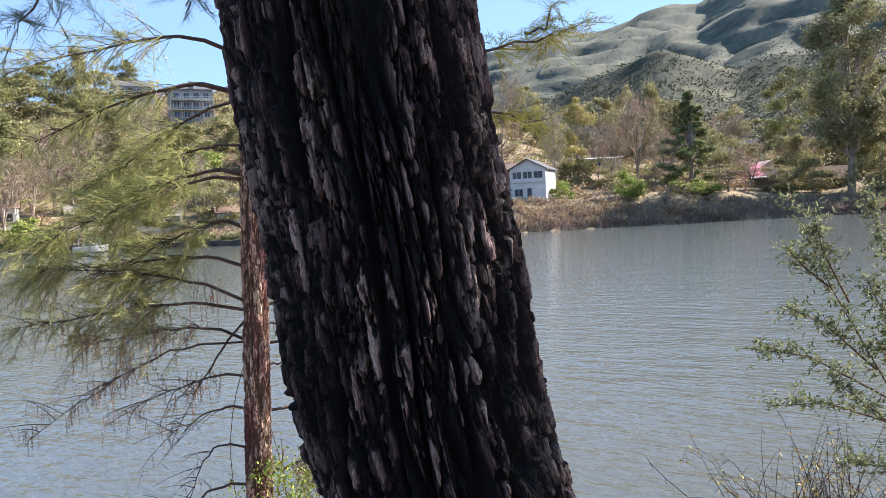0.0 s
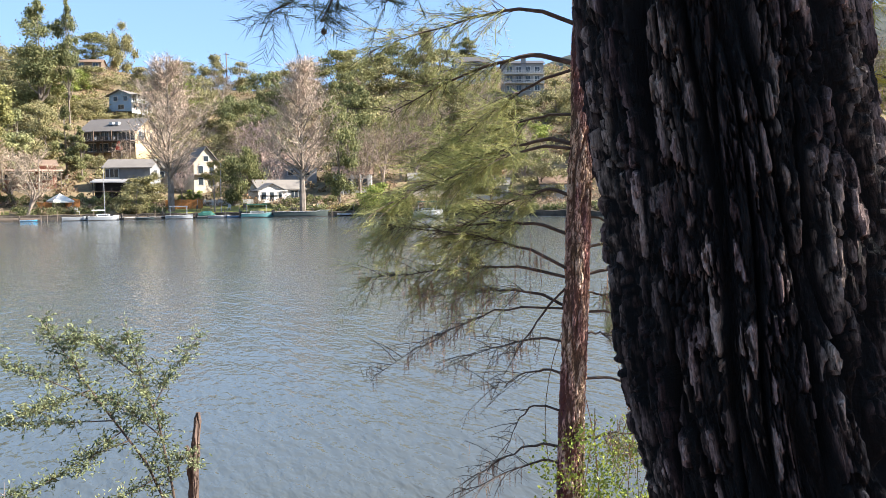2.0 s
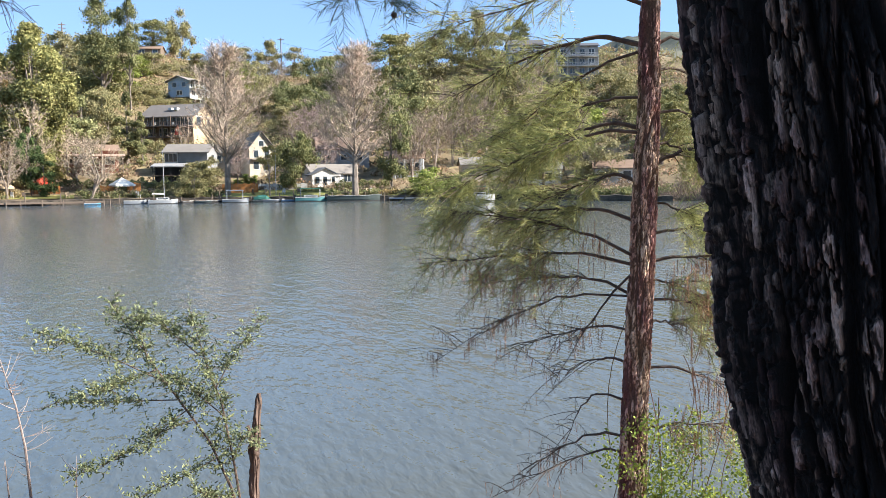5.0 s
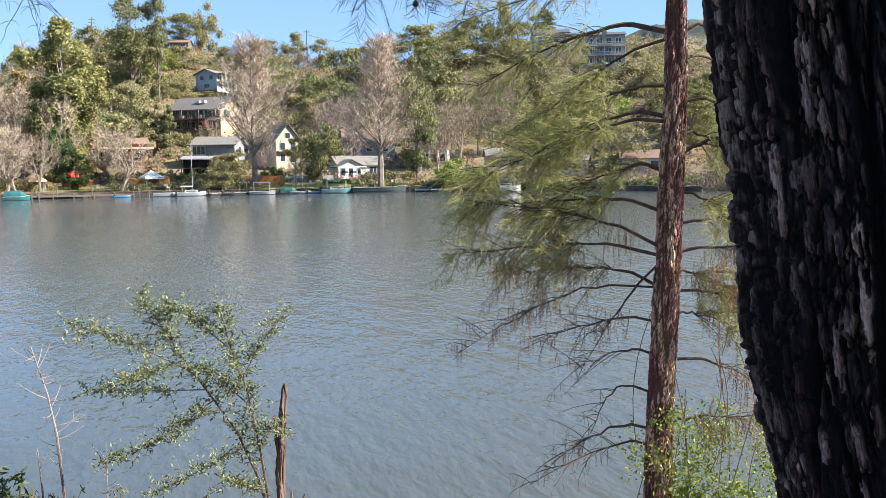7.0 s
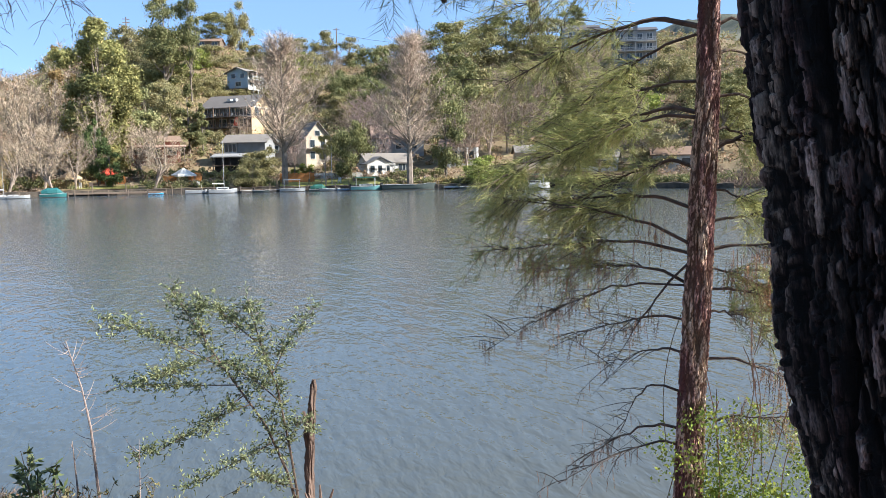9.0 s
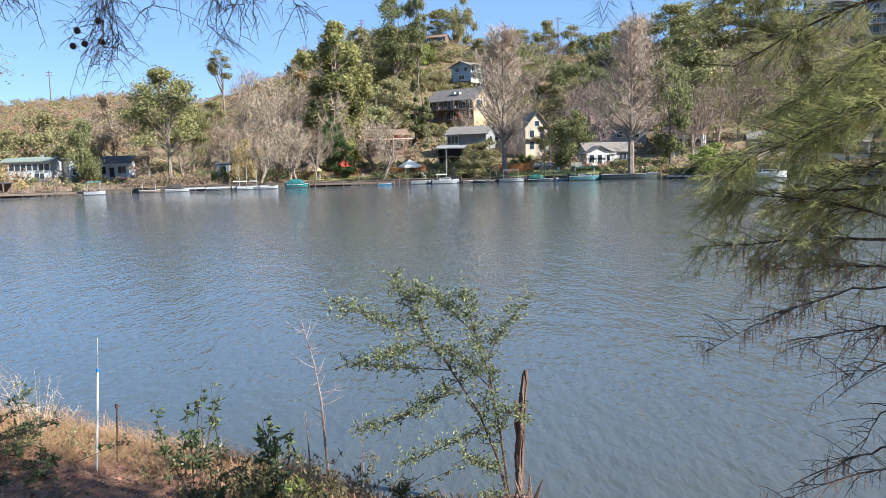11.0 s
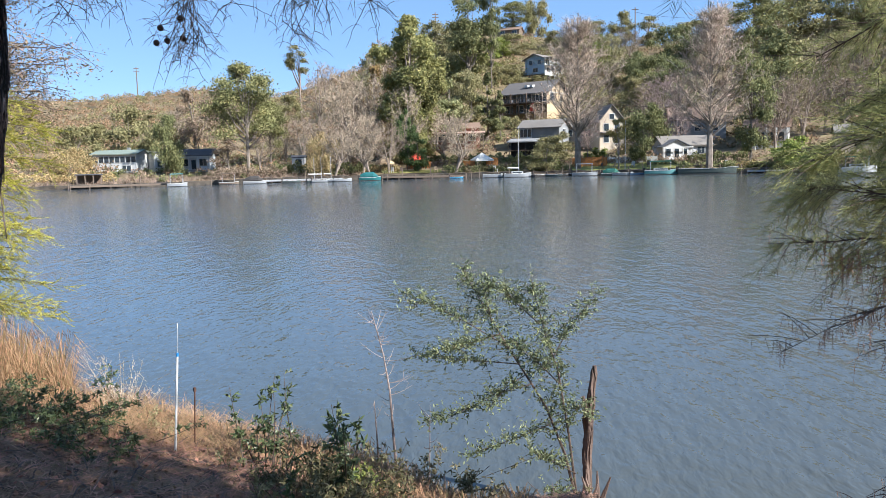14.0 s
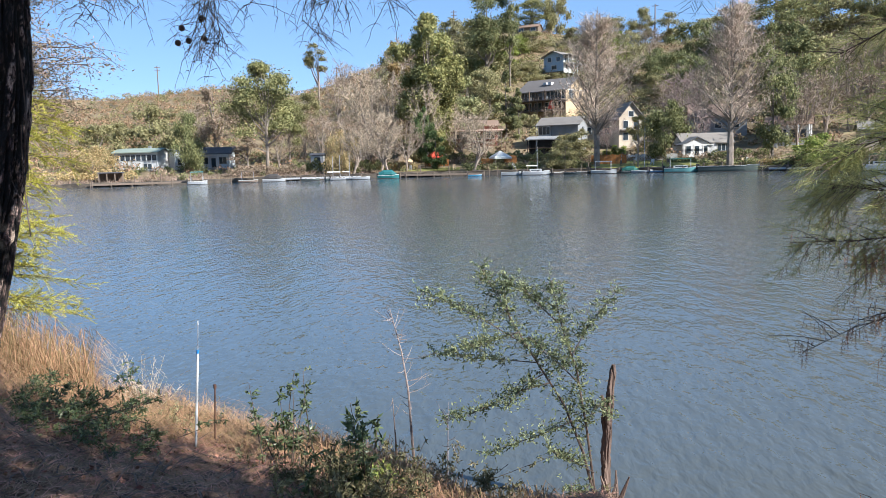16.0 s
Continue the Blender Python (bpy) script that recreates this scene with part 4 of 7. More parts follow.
rng = np.random.default_rng(21)
g = Geo()
for i in range(24000):
    a = rng.uniform(-37, 9) if i % 6 else rng.uniform(56, 80)
    r = by(FAR_SHORE, a) + 0.2 + 12 * rng.uniform() ** 1.5
    p = polar(a, r, height(a, r) - 0.1)
    tall = rng.uniform(0.6, 1.9) * (1 if a < 20 else 0.6) * (0.75 + 0.35 * math.sin(a * 2.3) * math.sin(a * 0.9 + r))
    g.sliver(p, p + Vector((rng.normal() * 0.5, rng.normal() * 0.5, tall)), 0.15)
REED = surface("dry_reeds", (0.15, 0.11, 0.085), (0.29, 0.215, 0.165), 0.25, 0.9, 0, vary="island", spread=0.35)
tagged(part("reeds", g, REED), "dense dry reeds along the waterline", "reeds", kind="stuff")

GRASS = surface("lawn_grass", (0.16, 0.165, 0.045), (0.31, 0.285, 0.09), 1.2, 0.95, 0.5, 8)


def lawn(a0, a1, r0, r1):
    g = Geo()
    n, k = 24, 6
    for i in range(n + 1):
        for j in range(k + 1):
            a, r = a0 + (a1 - a0) * i / n, r0 + (r1 - r0) * j / k
            g.v.append(tuple(polar(a, r, land_z(a, r) + 0.12)))
    g.f = [(i * (k + 1) + j, i * (k + 1) + j + 1, (i + 1) * (k + 1) + j + 1, (i + 1) * (k + 1) + j) for i in range(n) for j in range(k)]
    tagged(part("lawn", g, GRASS), "short sunlit lawn behind the docks", "lawn", kind="structure")


lawn(32.6, 40.6, 162.0, 175), lawn(50.2, 54.2, 167.5, 173), lawn(26.0, 29.5, 162, 170)


# ---- houses ----
def paint(name, c, rough=0.7):
    return surface(name, tuple(v * 0.86 for v in c), c, 0.8, rough, 0.12, 6, big=0.1)


TAN, BLUE, WHITE = paint("tan_stucco", (0.52, 0.385, 0.24)), paint("blue_siding", (0.20, 0.27, 0.36)), paint("white_paint", (0.56, 0.555, 0.54))
CREAM, GREYW, REDW = paint("cream_siding", (0.50, 0.42, 0.325)), paint("grey_siding", (0.25, 0.255, 0.26)), paint("red_brown_siding", (0.20, 0.085, 0.06))
PINK, DARKW, ORANGE = paint("pink_stucco", (0.66, 0.47, 0.38)), paint("dark_timber", (0.05, 0.045, 0.042)), paint("orange_cedar", (0.46, 0.19, 0.06))
ROOF_G, ROOF_B, ROOF_D = paint("grey_shingles", (0.21, 0.19, 0.17), 0.9), paint("brown_shingles", (0.22, 0.15, 0.11), 0.9), paint("dark_shingles", (0.09, 0.09, 0.10), 0.9)
PANE, TEAL, CANVAS = glassy("window_glass", (0.03, 0.04, 0.05)), paint("teal_canvas", (0.02, 0.12, 0.125)), paint("white_canvas", (0.80, 0.78, 0.72))
GREEN_T, BROWN_W, STEEL = paint("green_canvas", (0.04, 0.15, 0.115)), paint("weathered_wood", (0.17, 0.13, 0.10)), paint("galvanised_steel", (0.42, 0.42, 0.43), 0.45)
RED_C = paint("red_canvas", (0.55, 0.07, 0.04))


def facing(a, r, turn, z=None):
    """A pose on the ground whose -y side looks at the look-out, then turned."""
    return Matrix.Translation(polar(a, r, land_z(a, r) if z is None else z)) @ Matrix.Rotation(radians(a + turn), 4, "Z")


def on_face(face, w, d, u, z, ww, wh, out0, out1):
    """A block on one wall of a w by d house: u along the wall from its middle."""
    g = Geo()
    if face == "front":
        return g.box(u - ww / 2, -d / 2 - out1, z, u + ww / 2, -d / 2 - out0, z + wh)
    if face == "right":
        return g.box(w / 2 + out0, u - ww / 2, z, w / 2 + out1, u + ww / 2, z + wh)
    return g.box(-w / 2 - out1, u - ww / 2, z, -w / 2 - out0, u + ww / 2, z + wh)


def house(label, a, r, turn, w, d, eave, rise, along, wall, roof, windows=(), trim=None, over=0.5, z=None, name="house", base=2.5):
    """Walls with gables, a thick roof (ridge along 'x', 'y' or 'flat'), and windows as (face, u, sill, width, height)."""
    h = thing(name, label, "house", facing(a, r, turn, z))
    trim = trim or WHITE
    x, y = w / 2, d / 2
    g = Geo()
    g.box(-x, -y, -base, x, y, eave)
    if along == "x":
        k = len(g.v)
        g.v += [(-x, -y, eave), (-x, y, eave), (-x, 0, eave + rise), (x, -y, eave), (x, y, eave), (x, 0, eave + rise)]
        g.f += [(k, k + 2, k + 1), (k + 3, k + 4, k + 5), (k, k + 3, k + 5, k + 2), (k + 1, k + 2, k + 5, k + 4)]
    elif along == "y":
        k = len(g.v)
        g.v += [(-x, -y, eave), (x, -y, eave), (0, -y, eave + rise), (-x, y, eave), (x, y, eave), (0, y, eave + rise)]
        g.f += [(k, k + 1, k + 2), (k + 3, k + 5, k + 4), (k, k + 2, k + 5, k + 3), (k + 1, k + 4, k + 5, k + 2)]
    part("wall", g, wall, h)
    t = 0.22
    for side in (-1, 1):
        g = Geo()
        if along == "x":
            s = rise / y
            q = [(-x - over, side * (y + over), eave - s * over), (x + over, side * (y + over), eave - s * over), (x + over, 0, eave + rise), (-x - over, 0, eave + rise)]
        elif along == "y":
            s = rise / x
            q = [(side * (x + over), -y - over, eave - s * over), (side * (x + over), y + over, eave - s * over), (0, y + over, eave + rise), (0, -y - over, eave + rise)]
        else:
            q = [(-x - over, side * (y + over), eave), (x + over, side * (y + over), eave), (x + over, 0, eave + rise), (-x - over, 0, eave + rise)]
        g.v = [(p[0], p[1], p[2] + 0.03) for p in q] + [(p[0], p[1], p[2] + t) for p in q]
        g.f = [(0, 1, 2, 3), (7, 6, 5, 4), (0, 4, 5, 1), (1, 5, 6, 2), (2, 6, 7, 3), (3, 7, 4, 0)]
        part("roof", g, roof, h)
    for face, u, sill, ww, wh in windows:
        win = part("window", on_face(face, w, d, u, sill - 0.12, ww + 0.24, wh + 0.24, 0.0, 0.07), trim, h)
        part("pane", on_face(face, w, d, u, sill, ww, wh, 0.075, 0.10), PANE, win)
        if ww > 1.5:
            part("mullion", on_face(face, w, d, u, sill, 0.09, wh, 0.105, 0.125), trim, win)
    return h


def deck(h, x0, x1, y0, y1, z, down, material, rail=True, posts=4):
    """A balcony on posts under a house, with a railing of balusters."""
    part("deck", Geo().box(x0, y0, z - 0.18, x1, y1, z), material, h)
    for i in range(posts):
        x = x0 + 0.15 + (x1 - x0 - 0.3) * i / (posts - 1)
        part("post", Geo().box(x - 0.09, y0 + 0.05, z - down, x + 0.09, y0 + 0.23, z - 0.18), material, h)
    if rail:
        part("rail", Geo().box(x0, y0, z + 0.95, x1, y0 + 0.08, z + 1.05), material, h)
        n = int((x1 - x0) / 0.55)
        for i in range(n + 1):
            x = x0 + 0.03 + (x1 - x0 - 0.06) * i / n
            part("baluster", Geo().box(x - 0.03, y0 + 0.015, z, x + 0.03, y0 + 0.065, z + 0.95), material, h)


def railing(h, x0, x1, y, z, material, gap=0.55):
    """Top rail, foot rail and balusters along a deck edge."""
    part("rail", Geo().box(x0, y, z + 0.95, x1, y + 0.08, z + 1.05), material, h)
    n = max(2, int((x1 - x0) / gap))
    for i in range(n + 1):
        x = x0 + 0.03 + (x1 - x0 - 0.06) * i / n
        part("baluster", Geo().box(x - 0.03, y + 0.015, z, x + 0.03, y + 0.065, z + 0.95), material, h)


BROWN_S = paint("brown_timber_and_shade", (0.15, 0.105, 0.075))
h = house("tan stucco hillside house with a grey roof and long front deck", 43.3, 228, -32, 15, 11, 5.9, 3.2, "x", TAN, paint("slate_shingles", (0.15, 0.135, 0.125), 0.9),
          [("front", u, 3.2, 2.1, 2.1) for u in (-6.2, -3.7, -1.2, 1.3, 3.8, 6.2)] + [("right", -2.6, 3.4, 2.2, 2.1), ("right", -3.6, 6.0, 1.6, 1.2), ("right", 2.4, 3.4, 1.4, 1.6)]
          + [("front", u, 0.4, 2.2, 1.9) for u in (-5, -1.5, 2, 5)], over=1.1, z=16.5, base=6)
# Dark panel over the tan front: shade under the eaves put into colour.
part("shade_panel", Geo().box(-7.4, -5.56, 0.0, 7.4, -5.505, 5.6), BROWN_S, h, "dark brown panel for the shade on the front wall")
part("fascia", Geo().box(7.52, -6.5, 5.5, 7.64, 6.5, 5.75), WHITE, h)
part("deck", Geo().box(-8, -8.6, 2.7, 7.9, -5.6, 2.9), BROWN_W, h)
for i in range(7):
    x = -7.8 + 15.5 * i / 6
    part("post", Geo().box(x - 0.1, -8.5, -4, x + 0.1, -8.3, 2.7 if i % 2 else 5.5), BROWN_S, h)
railing(h, -8, 7.9, -8.6, 2.9, BROWN_S)
part("lower_deck", Geo().box(-8, -8.2, -0.2, 5, -5.6, 0.0), BROWN_W, h)
railing(h, -8, 5, -8.2, 0.0, BROWN_W, 0.8)
for u in (-0.9, 0.8):
    part("skylight", Geo().box(u, -3.9, 7.35, u + 1.0, -2.6, 8.1), WHITE, h, "pale tilted skylight")
for k, (x, c) in enumerate(((-6.4, WHITE), (-4.9, DARKW), (-3.0, WHITE), (-1.2, DARKW), (2.4, WHITE))):
    ch = thing("deck_chair", "simple deck chair on the house deck", "chair", facing(43.3, 228, -32, 16.5) @ Matrix.Translation((x, -7.3, 2.9)), "chairs on the house deck")
    part("seat", Geo().box(-0.3, -0.3, 0.4, 0.3, 0.3, 0.48), c, ch)
    part("backrest", Geo().box(-0.3, 0.24, 0.48, 0.3, 0.3, 1.05), c, ch)
    for lx in (-0.27, 0.27):
        for ly in (-0.27, 0.27):
            part("leg", Geo().box(lx - 0.03, ly - 0.03, 0, lx + 0.03, ly + 0.03, 0.4), c, ch)
u = thing("patio_umbrella", "closed red patio umbrella on a house deck", "umbrella", facing(43.3, 228, -32, 16.5) @ Matrix.Translation((4.3, -7.9, 0.0)))
part("pole", Geo().tube([(0, 0, 0), (0, 0, 3.1)], [0.05, 0.05], 6), STEEL, u)
part("canopy", Geo().tube([(0, 0, 0.3), (0, 0, 0.6), (0, 0, 2.2), (0, 0, 3.0)], [0.9, 0.95, 0.5, 0.05], 8), RED_C, u)
h = house("blue and white two-storey house high on the slope", 42.6, 276, -34, 8, 11, 4.7, 1.6, "y", paint("blue_clapboard", (0.30, 0.40, 0.51)), ROOF_G,
          [("front", -1.7, 2.9, 1.4, 1.4), ("front", 1.9, 2.9, 1.4, 1.4), ("front", 0.2, 0.3, 2.0, 1.3)] + [("right", u, 2.6, 1.6, 1.9) for u in (-4, -1.4, 1.2, 3.8)] + [("right", u, 0.1, 1.6, 1.7) for u in (-3.4, 0.2, 3.6)], over=0.9, z=32.9, base=0.4)
part("fascia", Geo().box(-4.9, -6.55, 4.35, -4.75, -6.4, 4.6), WHITE, h)
part("side_cladding", Geo().box(4.005, -5.4, -1, 4.06, 5.4, 4.8), WHITE, h, "white side wall")
part("corner_board", Geo().box(3.9, -5.6, 0, 4.12, -5.45, 4.9), WHITE, h), part("corner_board", Geo().box(-4.12, -5.6, 0, -3.9, -5.45, 4.9), WHITE, h)
part("balcony", Geo().box(4.0, -5.6, 2.15, 6.2, 5.4, 2.35), WHITE, h, "white balcony along the side")
part("balcony_roof", Geo().box(4.0, -5.7, 4.75, 6.5, 5.6, 4.95), ROOF_G, h)
for y in (-5.4, -2.7, 0, 2.7, 5.2):
    part("post", Geo().box(5.95, y - 0.08, -3, 6.11, y + 0.08, 4.75), WHITE, h)
part("rail", Geo().box(6.0, -5.6, 3.2, 6.08, 5.4, 3.32), WHITE, h)
for i in range(18):
    part("baluster", Geo().box(6.01, -5.5 + 0.63 * i, 2.35, 6.07, -5.44 + 0.63 * i, 3.2), WHITE, h)
part("stair", Geo().box(-6.4, -5.4, -3.2, -4.2, -4.2, 0.3), GREYW, h, "grey outdoor stair at the corner")
h = house("grey house with a glazed bay above a dark boathouse", 42.6, 193, -20, 10, 7, 5.6, 1.7, "x", GREYW, ROOF_G, [("right", 0, 3.6, 1.6, 1.4)], over=0.7, z=5.7, base=4)
bay = part("bay", Geo().box(-4.95, -3.9, 2.9, -1.9, -3.5, 5.3), WHITE, h, "white-framed glazed bay")
for i in range(3):
    part("pane", Geo().box(-4.8 + 0.98 * i, -3.93, 3.3, -3.98 + 0.98 * i, -3.905, 5.1), PANE, bay)
bh = thing("boathouse", "dark timber boathouse with open decks on posts", "boathouse", facing(43.9, 183, -8, 1.4))
part("back_wall", Geo().box(-3.6, 2.4, -1, 3.6, 2.7, 6.2), DARKW, bh), part("side_wall", Geo().box(-3.6, -1.2, -1, -3.4, 2.4, 6.2), DARKW, bh), part("side_wall", Geo().box(3.4, -1.2, -1, 3.6, 2.4, 6.2), DARKW, bh)
for z in (0.1, 2.2, 4.2):
    part("deck", Geo().box(-3.8, -2.8, z, 3.8, 2.4, z + 0.18), BROWN_S, bh)
    part("rail", Geo().box(-3.8, -2.8, z + 1.0, 3.8, -2.72, z + 1.1), DARKW, bh)
    part("wall_panel", Geo().box(-3.4, -0.6, z + 0.18, 1.6, -0.5, z + 1.9), DARKW, bh)
for i in range(5):
    x = -3.7 + 7.4 * i / 4
    part("post", Geo().box(x - 0.09, -2.75, -1, x + 0.09, -2.57, 6.2), DARKW, bh)
g = Geo()
g.v = [(-4.2, -3.2, 6.1), (4.2, -3.2, 6.1), (4.2, 2.9, 6.9), (-4.2, 2.9, 6.9), (-4.2, -3.2, 6.3), (4.2, -3.2, 6.3), (4.2, 2.9, 7.1), (-4.2, 2.9, 7.1)]
g.f = [(3, 2, 1, 0), (4, 5, 6, 7), (0, 1, 5, 4), (1, 2, 6, 5), (2, 3, 7, 6), (3, 0, 4, 7)]
part("roof", g, paint("pale_metal_roof", (0.30, 0.29, 0.28), 0.6), bh)
for k in range(9):
    x = -3.2 + 0.8 * k
    part("stored_board", Geo().box(x, -2.3, 0.28, x + 0.35, -2.2, 0.7 + 0.5 * (k % 3)), (BROWN_W, STEEL, GREYW)[k % 3], bh)
h = house("cream gabled house with tall windows behind the bare poplar", 38.4, 197, 24, 6.2, 10, 5.9, 3.6, "y", CREAM, ROOF_G,
          [("front", -1.4, 3.4, 1.2, 1.7), ("front", 1.4, 3.4, 1.2, 1.7), ("front", 0, 6.2, 1.2, 1.2), ("front", -1.4, 0.6, 1.2, 1.7), ("front", 1.3, 0.4, 1.3, 2.0)], over=0.6, z=6.6, base=5)
part("bay_roof", Geo().box(-2.9, -6.0, 2.85, 2.9, -5.02, 3.1), ROOF_G, h)
house("tan side wing of the cream house with a long grey roof", 40.5, 201, -6, 9.5, 8, 4.4, 2.0, "x", CREAM, ROOF_G, [("front", u, 2.0, 1.3, 1.5) for u in (-3.2, -0.6, 2.0, 3.9)], z=7.0, base=5)
house("low white cottage with a grey roof and bay windows", 33.0, 187, 22, 11, 7, 2.9, 1.9, "x", WHITE, ROOF_G,
      [("front", -4.2, 0.9, 1.3, 1.4), ("front", 3.2, 0.9, 1.6, 1.4), ("front", 4.7, 0.9, 0.8, 1.4)], over=0.6, z=3.2)
h = house("white gabled porch of the cottage", 33.5, 181.8, 22, 6.4, 3.4, 2.5, 1.5, "y", WHITE, paint("charcoal_shingles", (0.11, 0.115, 0.125), 0.9), [("front", -1.9, 0.5, 1.0, 1.6), ("front", 0.0, 0.1, 1.0, 2.0), ("front", 1.9, 0.5, 1.0, 1.6)], name="porch", over=0.5, z=3.1)
for x in (-3.3, -1.1, 1.1, 3.3):
    part("post", Geo().box(x - 0.08, -2.75, -1, x + 0.08, -2.6, 2.5), WHITE, h)
part("beam", Geo().box(-3.5, -2.8, 2.3, 3.5, -2.55, 2.5), WHITE, h)
house("brown-roofed house standing behind the cottage", 32.0, 203, 4, 13, 9, 4.2, 3.0, "x", GREYW, ROOF_B, [("front", u, 1.4, 1.4, 1.3) for u in (-4, 0, 4)])
h = house("white house with a row of windows under a low green-grey roof", 72.6, 188, -24, 9.6, 7, 4.1, 0.8, "x", WHITE, paint("green_grey_roof", (0.22, 0.26, 0.22), 0.8),
          [("front", -4.2 + 1.2 * i, 2.3, 0.95, 1.25) for i in range(8)] + [("front", 2.6, 0.4, 1.8, 1.2)], over=0.6, z=2.6)
part("chimney", Geo().box(1.2, 0.4, 4.2, 1.8, 1.0, 5.6), GREYW, h), part("step", Geo().box(0.6, -4.6, -1, 4.4, -3.52, 0.35), GREYW, h)
house("white flat-fronted annexe beside the shore house", 70.5, 189, 30, 2.6, 4, 4.2, 0.3, "flat", WHITE, ROOF_D, [("front", 0, 1.2, 1.0, 1.2)], name="annexe", z=2.6, over=0.25)
h = house("white bungalow with a dark roof and shaded porch", 67.6, 187, -14, 6.4, 6, 3.4, 1.2, "x", paint("bluish_white", (0.52, 0.56, 0.60)), ROOF_D, [("front", -2.2, 0.9, 1.3, 1.5), ("front", -0.3, 0.1, 1.0, 2.1), ("front", 1.8, 0.9, 1.6, 1.5)], over=0.9, z=2.9)
part("porch_floor", Geo().box(-3.3, -5.0, -0.4, 3.3, -3.02, 0.0), GREYW, h), part("porch_beam", Geo().box(-3.4, -4.95, 2.75, 3.4, -4.8, 3.0), WHITE, h)
for x in (-3.2, -1.0, 1.0, 3.2):
    part("porch_post", Geo().box(x - 0.07, -4.95, -1.4, x + 0.07, -4.81, 2.75), WHITE, h)
house("small white hut with a dark window by the water", 60.6, 172, -10, 2.7, 2.4, 2.0, 0.4, "flat", WHITE, ROOF_D, [("front", 0.15, 0.6, 1.3, 1.1)], name="hut", over=0.25, z=3.0)
sd = thing("dock_shed", "dark open shed on piles over the water", "shed", facing(74.7, 160, 0, 0.5))
part("roof", Geo().box(-2.4, -1.6, 2.0, 2.4, 1.6, 2.2), ROOF_D, sd), part("back_wall", Geo().box(-2.2, 1.3, -0.5, 2.2, 1.4, 2.0), BROWN_S, sd), part("deck", Geo().box(-2.5, -1.8, 0.1, 2.5, 1.5, 0.25), BROWN_W, sd)
for x in (-2.1, -0.7, 0.7, 2.1):
    part("post", Geo().box(x - 0.09, -1.5, -1.5, x + 0.09, -1.32, 2.0), BROWN_W, sd)
car = thing("parked_car", "white parked car beside the shore house", "car", facing(74.8, 190, 8, 3.3))
part("body", Geo().prism([(-2.1, -0.85), (2.0, -0.85), (2.15, -0.6), (2.15, 0.6), (2.0, 0.85), (-2.1, 0.85)], 0.35, 0.95), WHITE, car)
part("cabin", Geo().prism([(-1.5, -0.75), (0.7, -0.75), (0.95, -0.6), (0.95, 0.6), (0.7, 0.75), (-1.5, 0.75)], 0.95, 1.5), PANE, car)
part("roof", Geo().box(-1.45, -0.74, 1.5, 0.7, 0.74, 1.56), WHITE, car)
for x in (-1.35, 1.3):
    for y in (-0.8, 0.8):
        part("wheel", Geo().tube([(x, y - 0.1, 0.33), (x, y + 0.1, 0.33)], [0.33, 0.33], 12), DARKW, car)
h = house("long red-brown house with a wide flat porch roof", 49.6, 199, 4, 15, 7, 4.4, 1.3, "x", REDW, ROOF_B, [("front", u, 1.3, 1.8, 1.5) for u in (-5.6, -1.9, 1.9, 5.6)])
part("porch_roof", Geo().box(-8.5, -7.4, 3.1, 8.5, -3.6, 3.4), PINK, h)
for x in (-8, -4, 0, 4, 8):
    part("porch_post", Geo().box(x - 0.1, -7.2, -2, x + 0.1, -7.0, 3.1), BROWN_W, h)
house("flat-roofed pale pink house on the upper slope", 36.7, 287, -8, 9, 7, 4.0, 0.3, "flat", PINK, ROOF_B, [("front", -2.6, 1.6, 1.6, 1.2), ("front", 1.2, 1.6, 1.6, 1.2), ("front", 3.4, 1.6, 1.0, 1.2)])
house("brown-roofed house on the ridge among trees", 44.9, 326, -14, 8, 7, 2.6, 1.4, "x", BROWN_W, ROOF_B, [("front", -3, 1, 1.8, 1.3), ("front", 2, 1, 1.8, 1.3)])
house("small flat tan house at the ridge", 40.4, 330, -6, 7, 6, 3.2, 0.3, "flat", TAN, ROOF_B, [("front", 0, 1, 2, 1.2)])
house("low dark-roofed ridge house", 38.0, 331, -6, 9, 6, 2.6, 1.2, "x", GREYW, ROOF_D, [("front", -2, 1, 1.4, 1.0)])
h = house("blue-grey hillside house with white balconies", 18.6, 300, 8, 13, 9, 6.4, 2.4, "x", BLUE, ROOF_D, [("front", u, s, 1.7, 1.7) for u in (-4.4, -1.4, 1.6, 4.6) for s in (0.8, 3.9)])
deck(h, -6.5, 6.5, -6.6, -4.5, 3.3, 5, WHITE, True, 5)
h = house("three-storey grey hillside house with white balconies", 14.9, 277, 6, 14, 10, 10.4, 1.6, "x", GREYW, ROOF_D,
          [("front", u, s, 1.7, 1.7) for u in (-4.8, -1.6, 1.6, 4.8) for s in (1.2, 4.4, 7.6)])
for s in (3.6, 6.8):
    deck(h, -7, 7, -7.2, -5, s, 3.2, WHITE, True, 5)
part("chimney", Geo().box(-0.8, -5.4, 0, 0.8, -5.02, 13), GREYW, h)
h = house("white two-storey gabled shore house with an upper porch", -9.6, 161, -14, 7.4, 9, 6.0, 1.9, "y", WHITE, ROOF_D,
          [("front", u, 3.25, 1.75, 2.2) for u in (-2.2, 0, 2.2)] + [("front", -1.9, 0.6, 1.6, 1.4), ("front", 0.3, 0.1, 0.9, 2.0)] + [("left", u, 3.6, 1.1, 1.4) for u in (-3, 0, 3)])
part("porch_rail", Geo().box(-3.2, -4.72, 3.3, 3.2, -4.64, 4.1), WHITE, h)
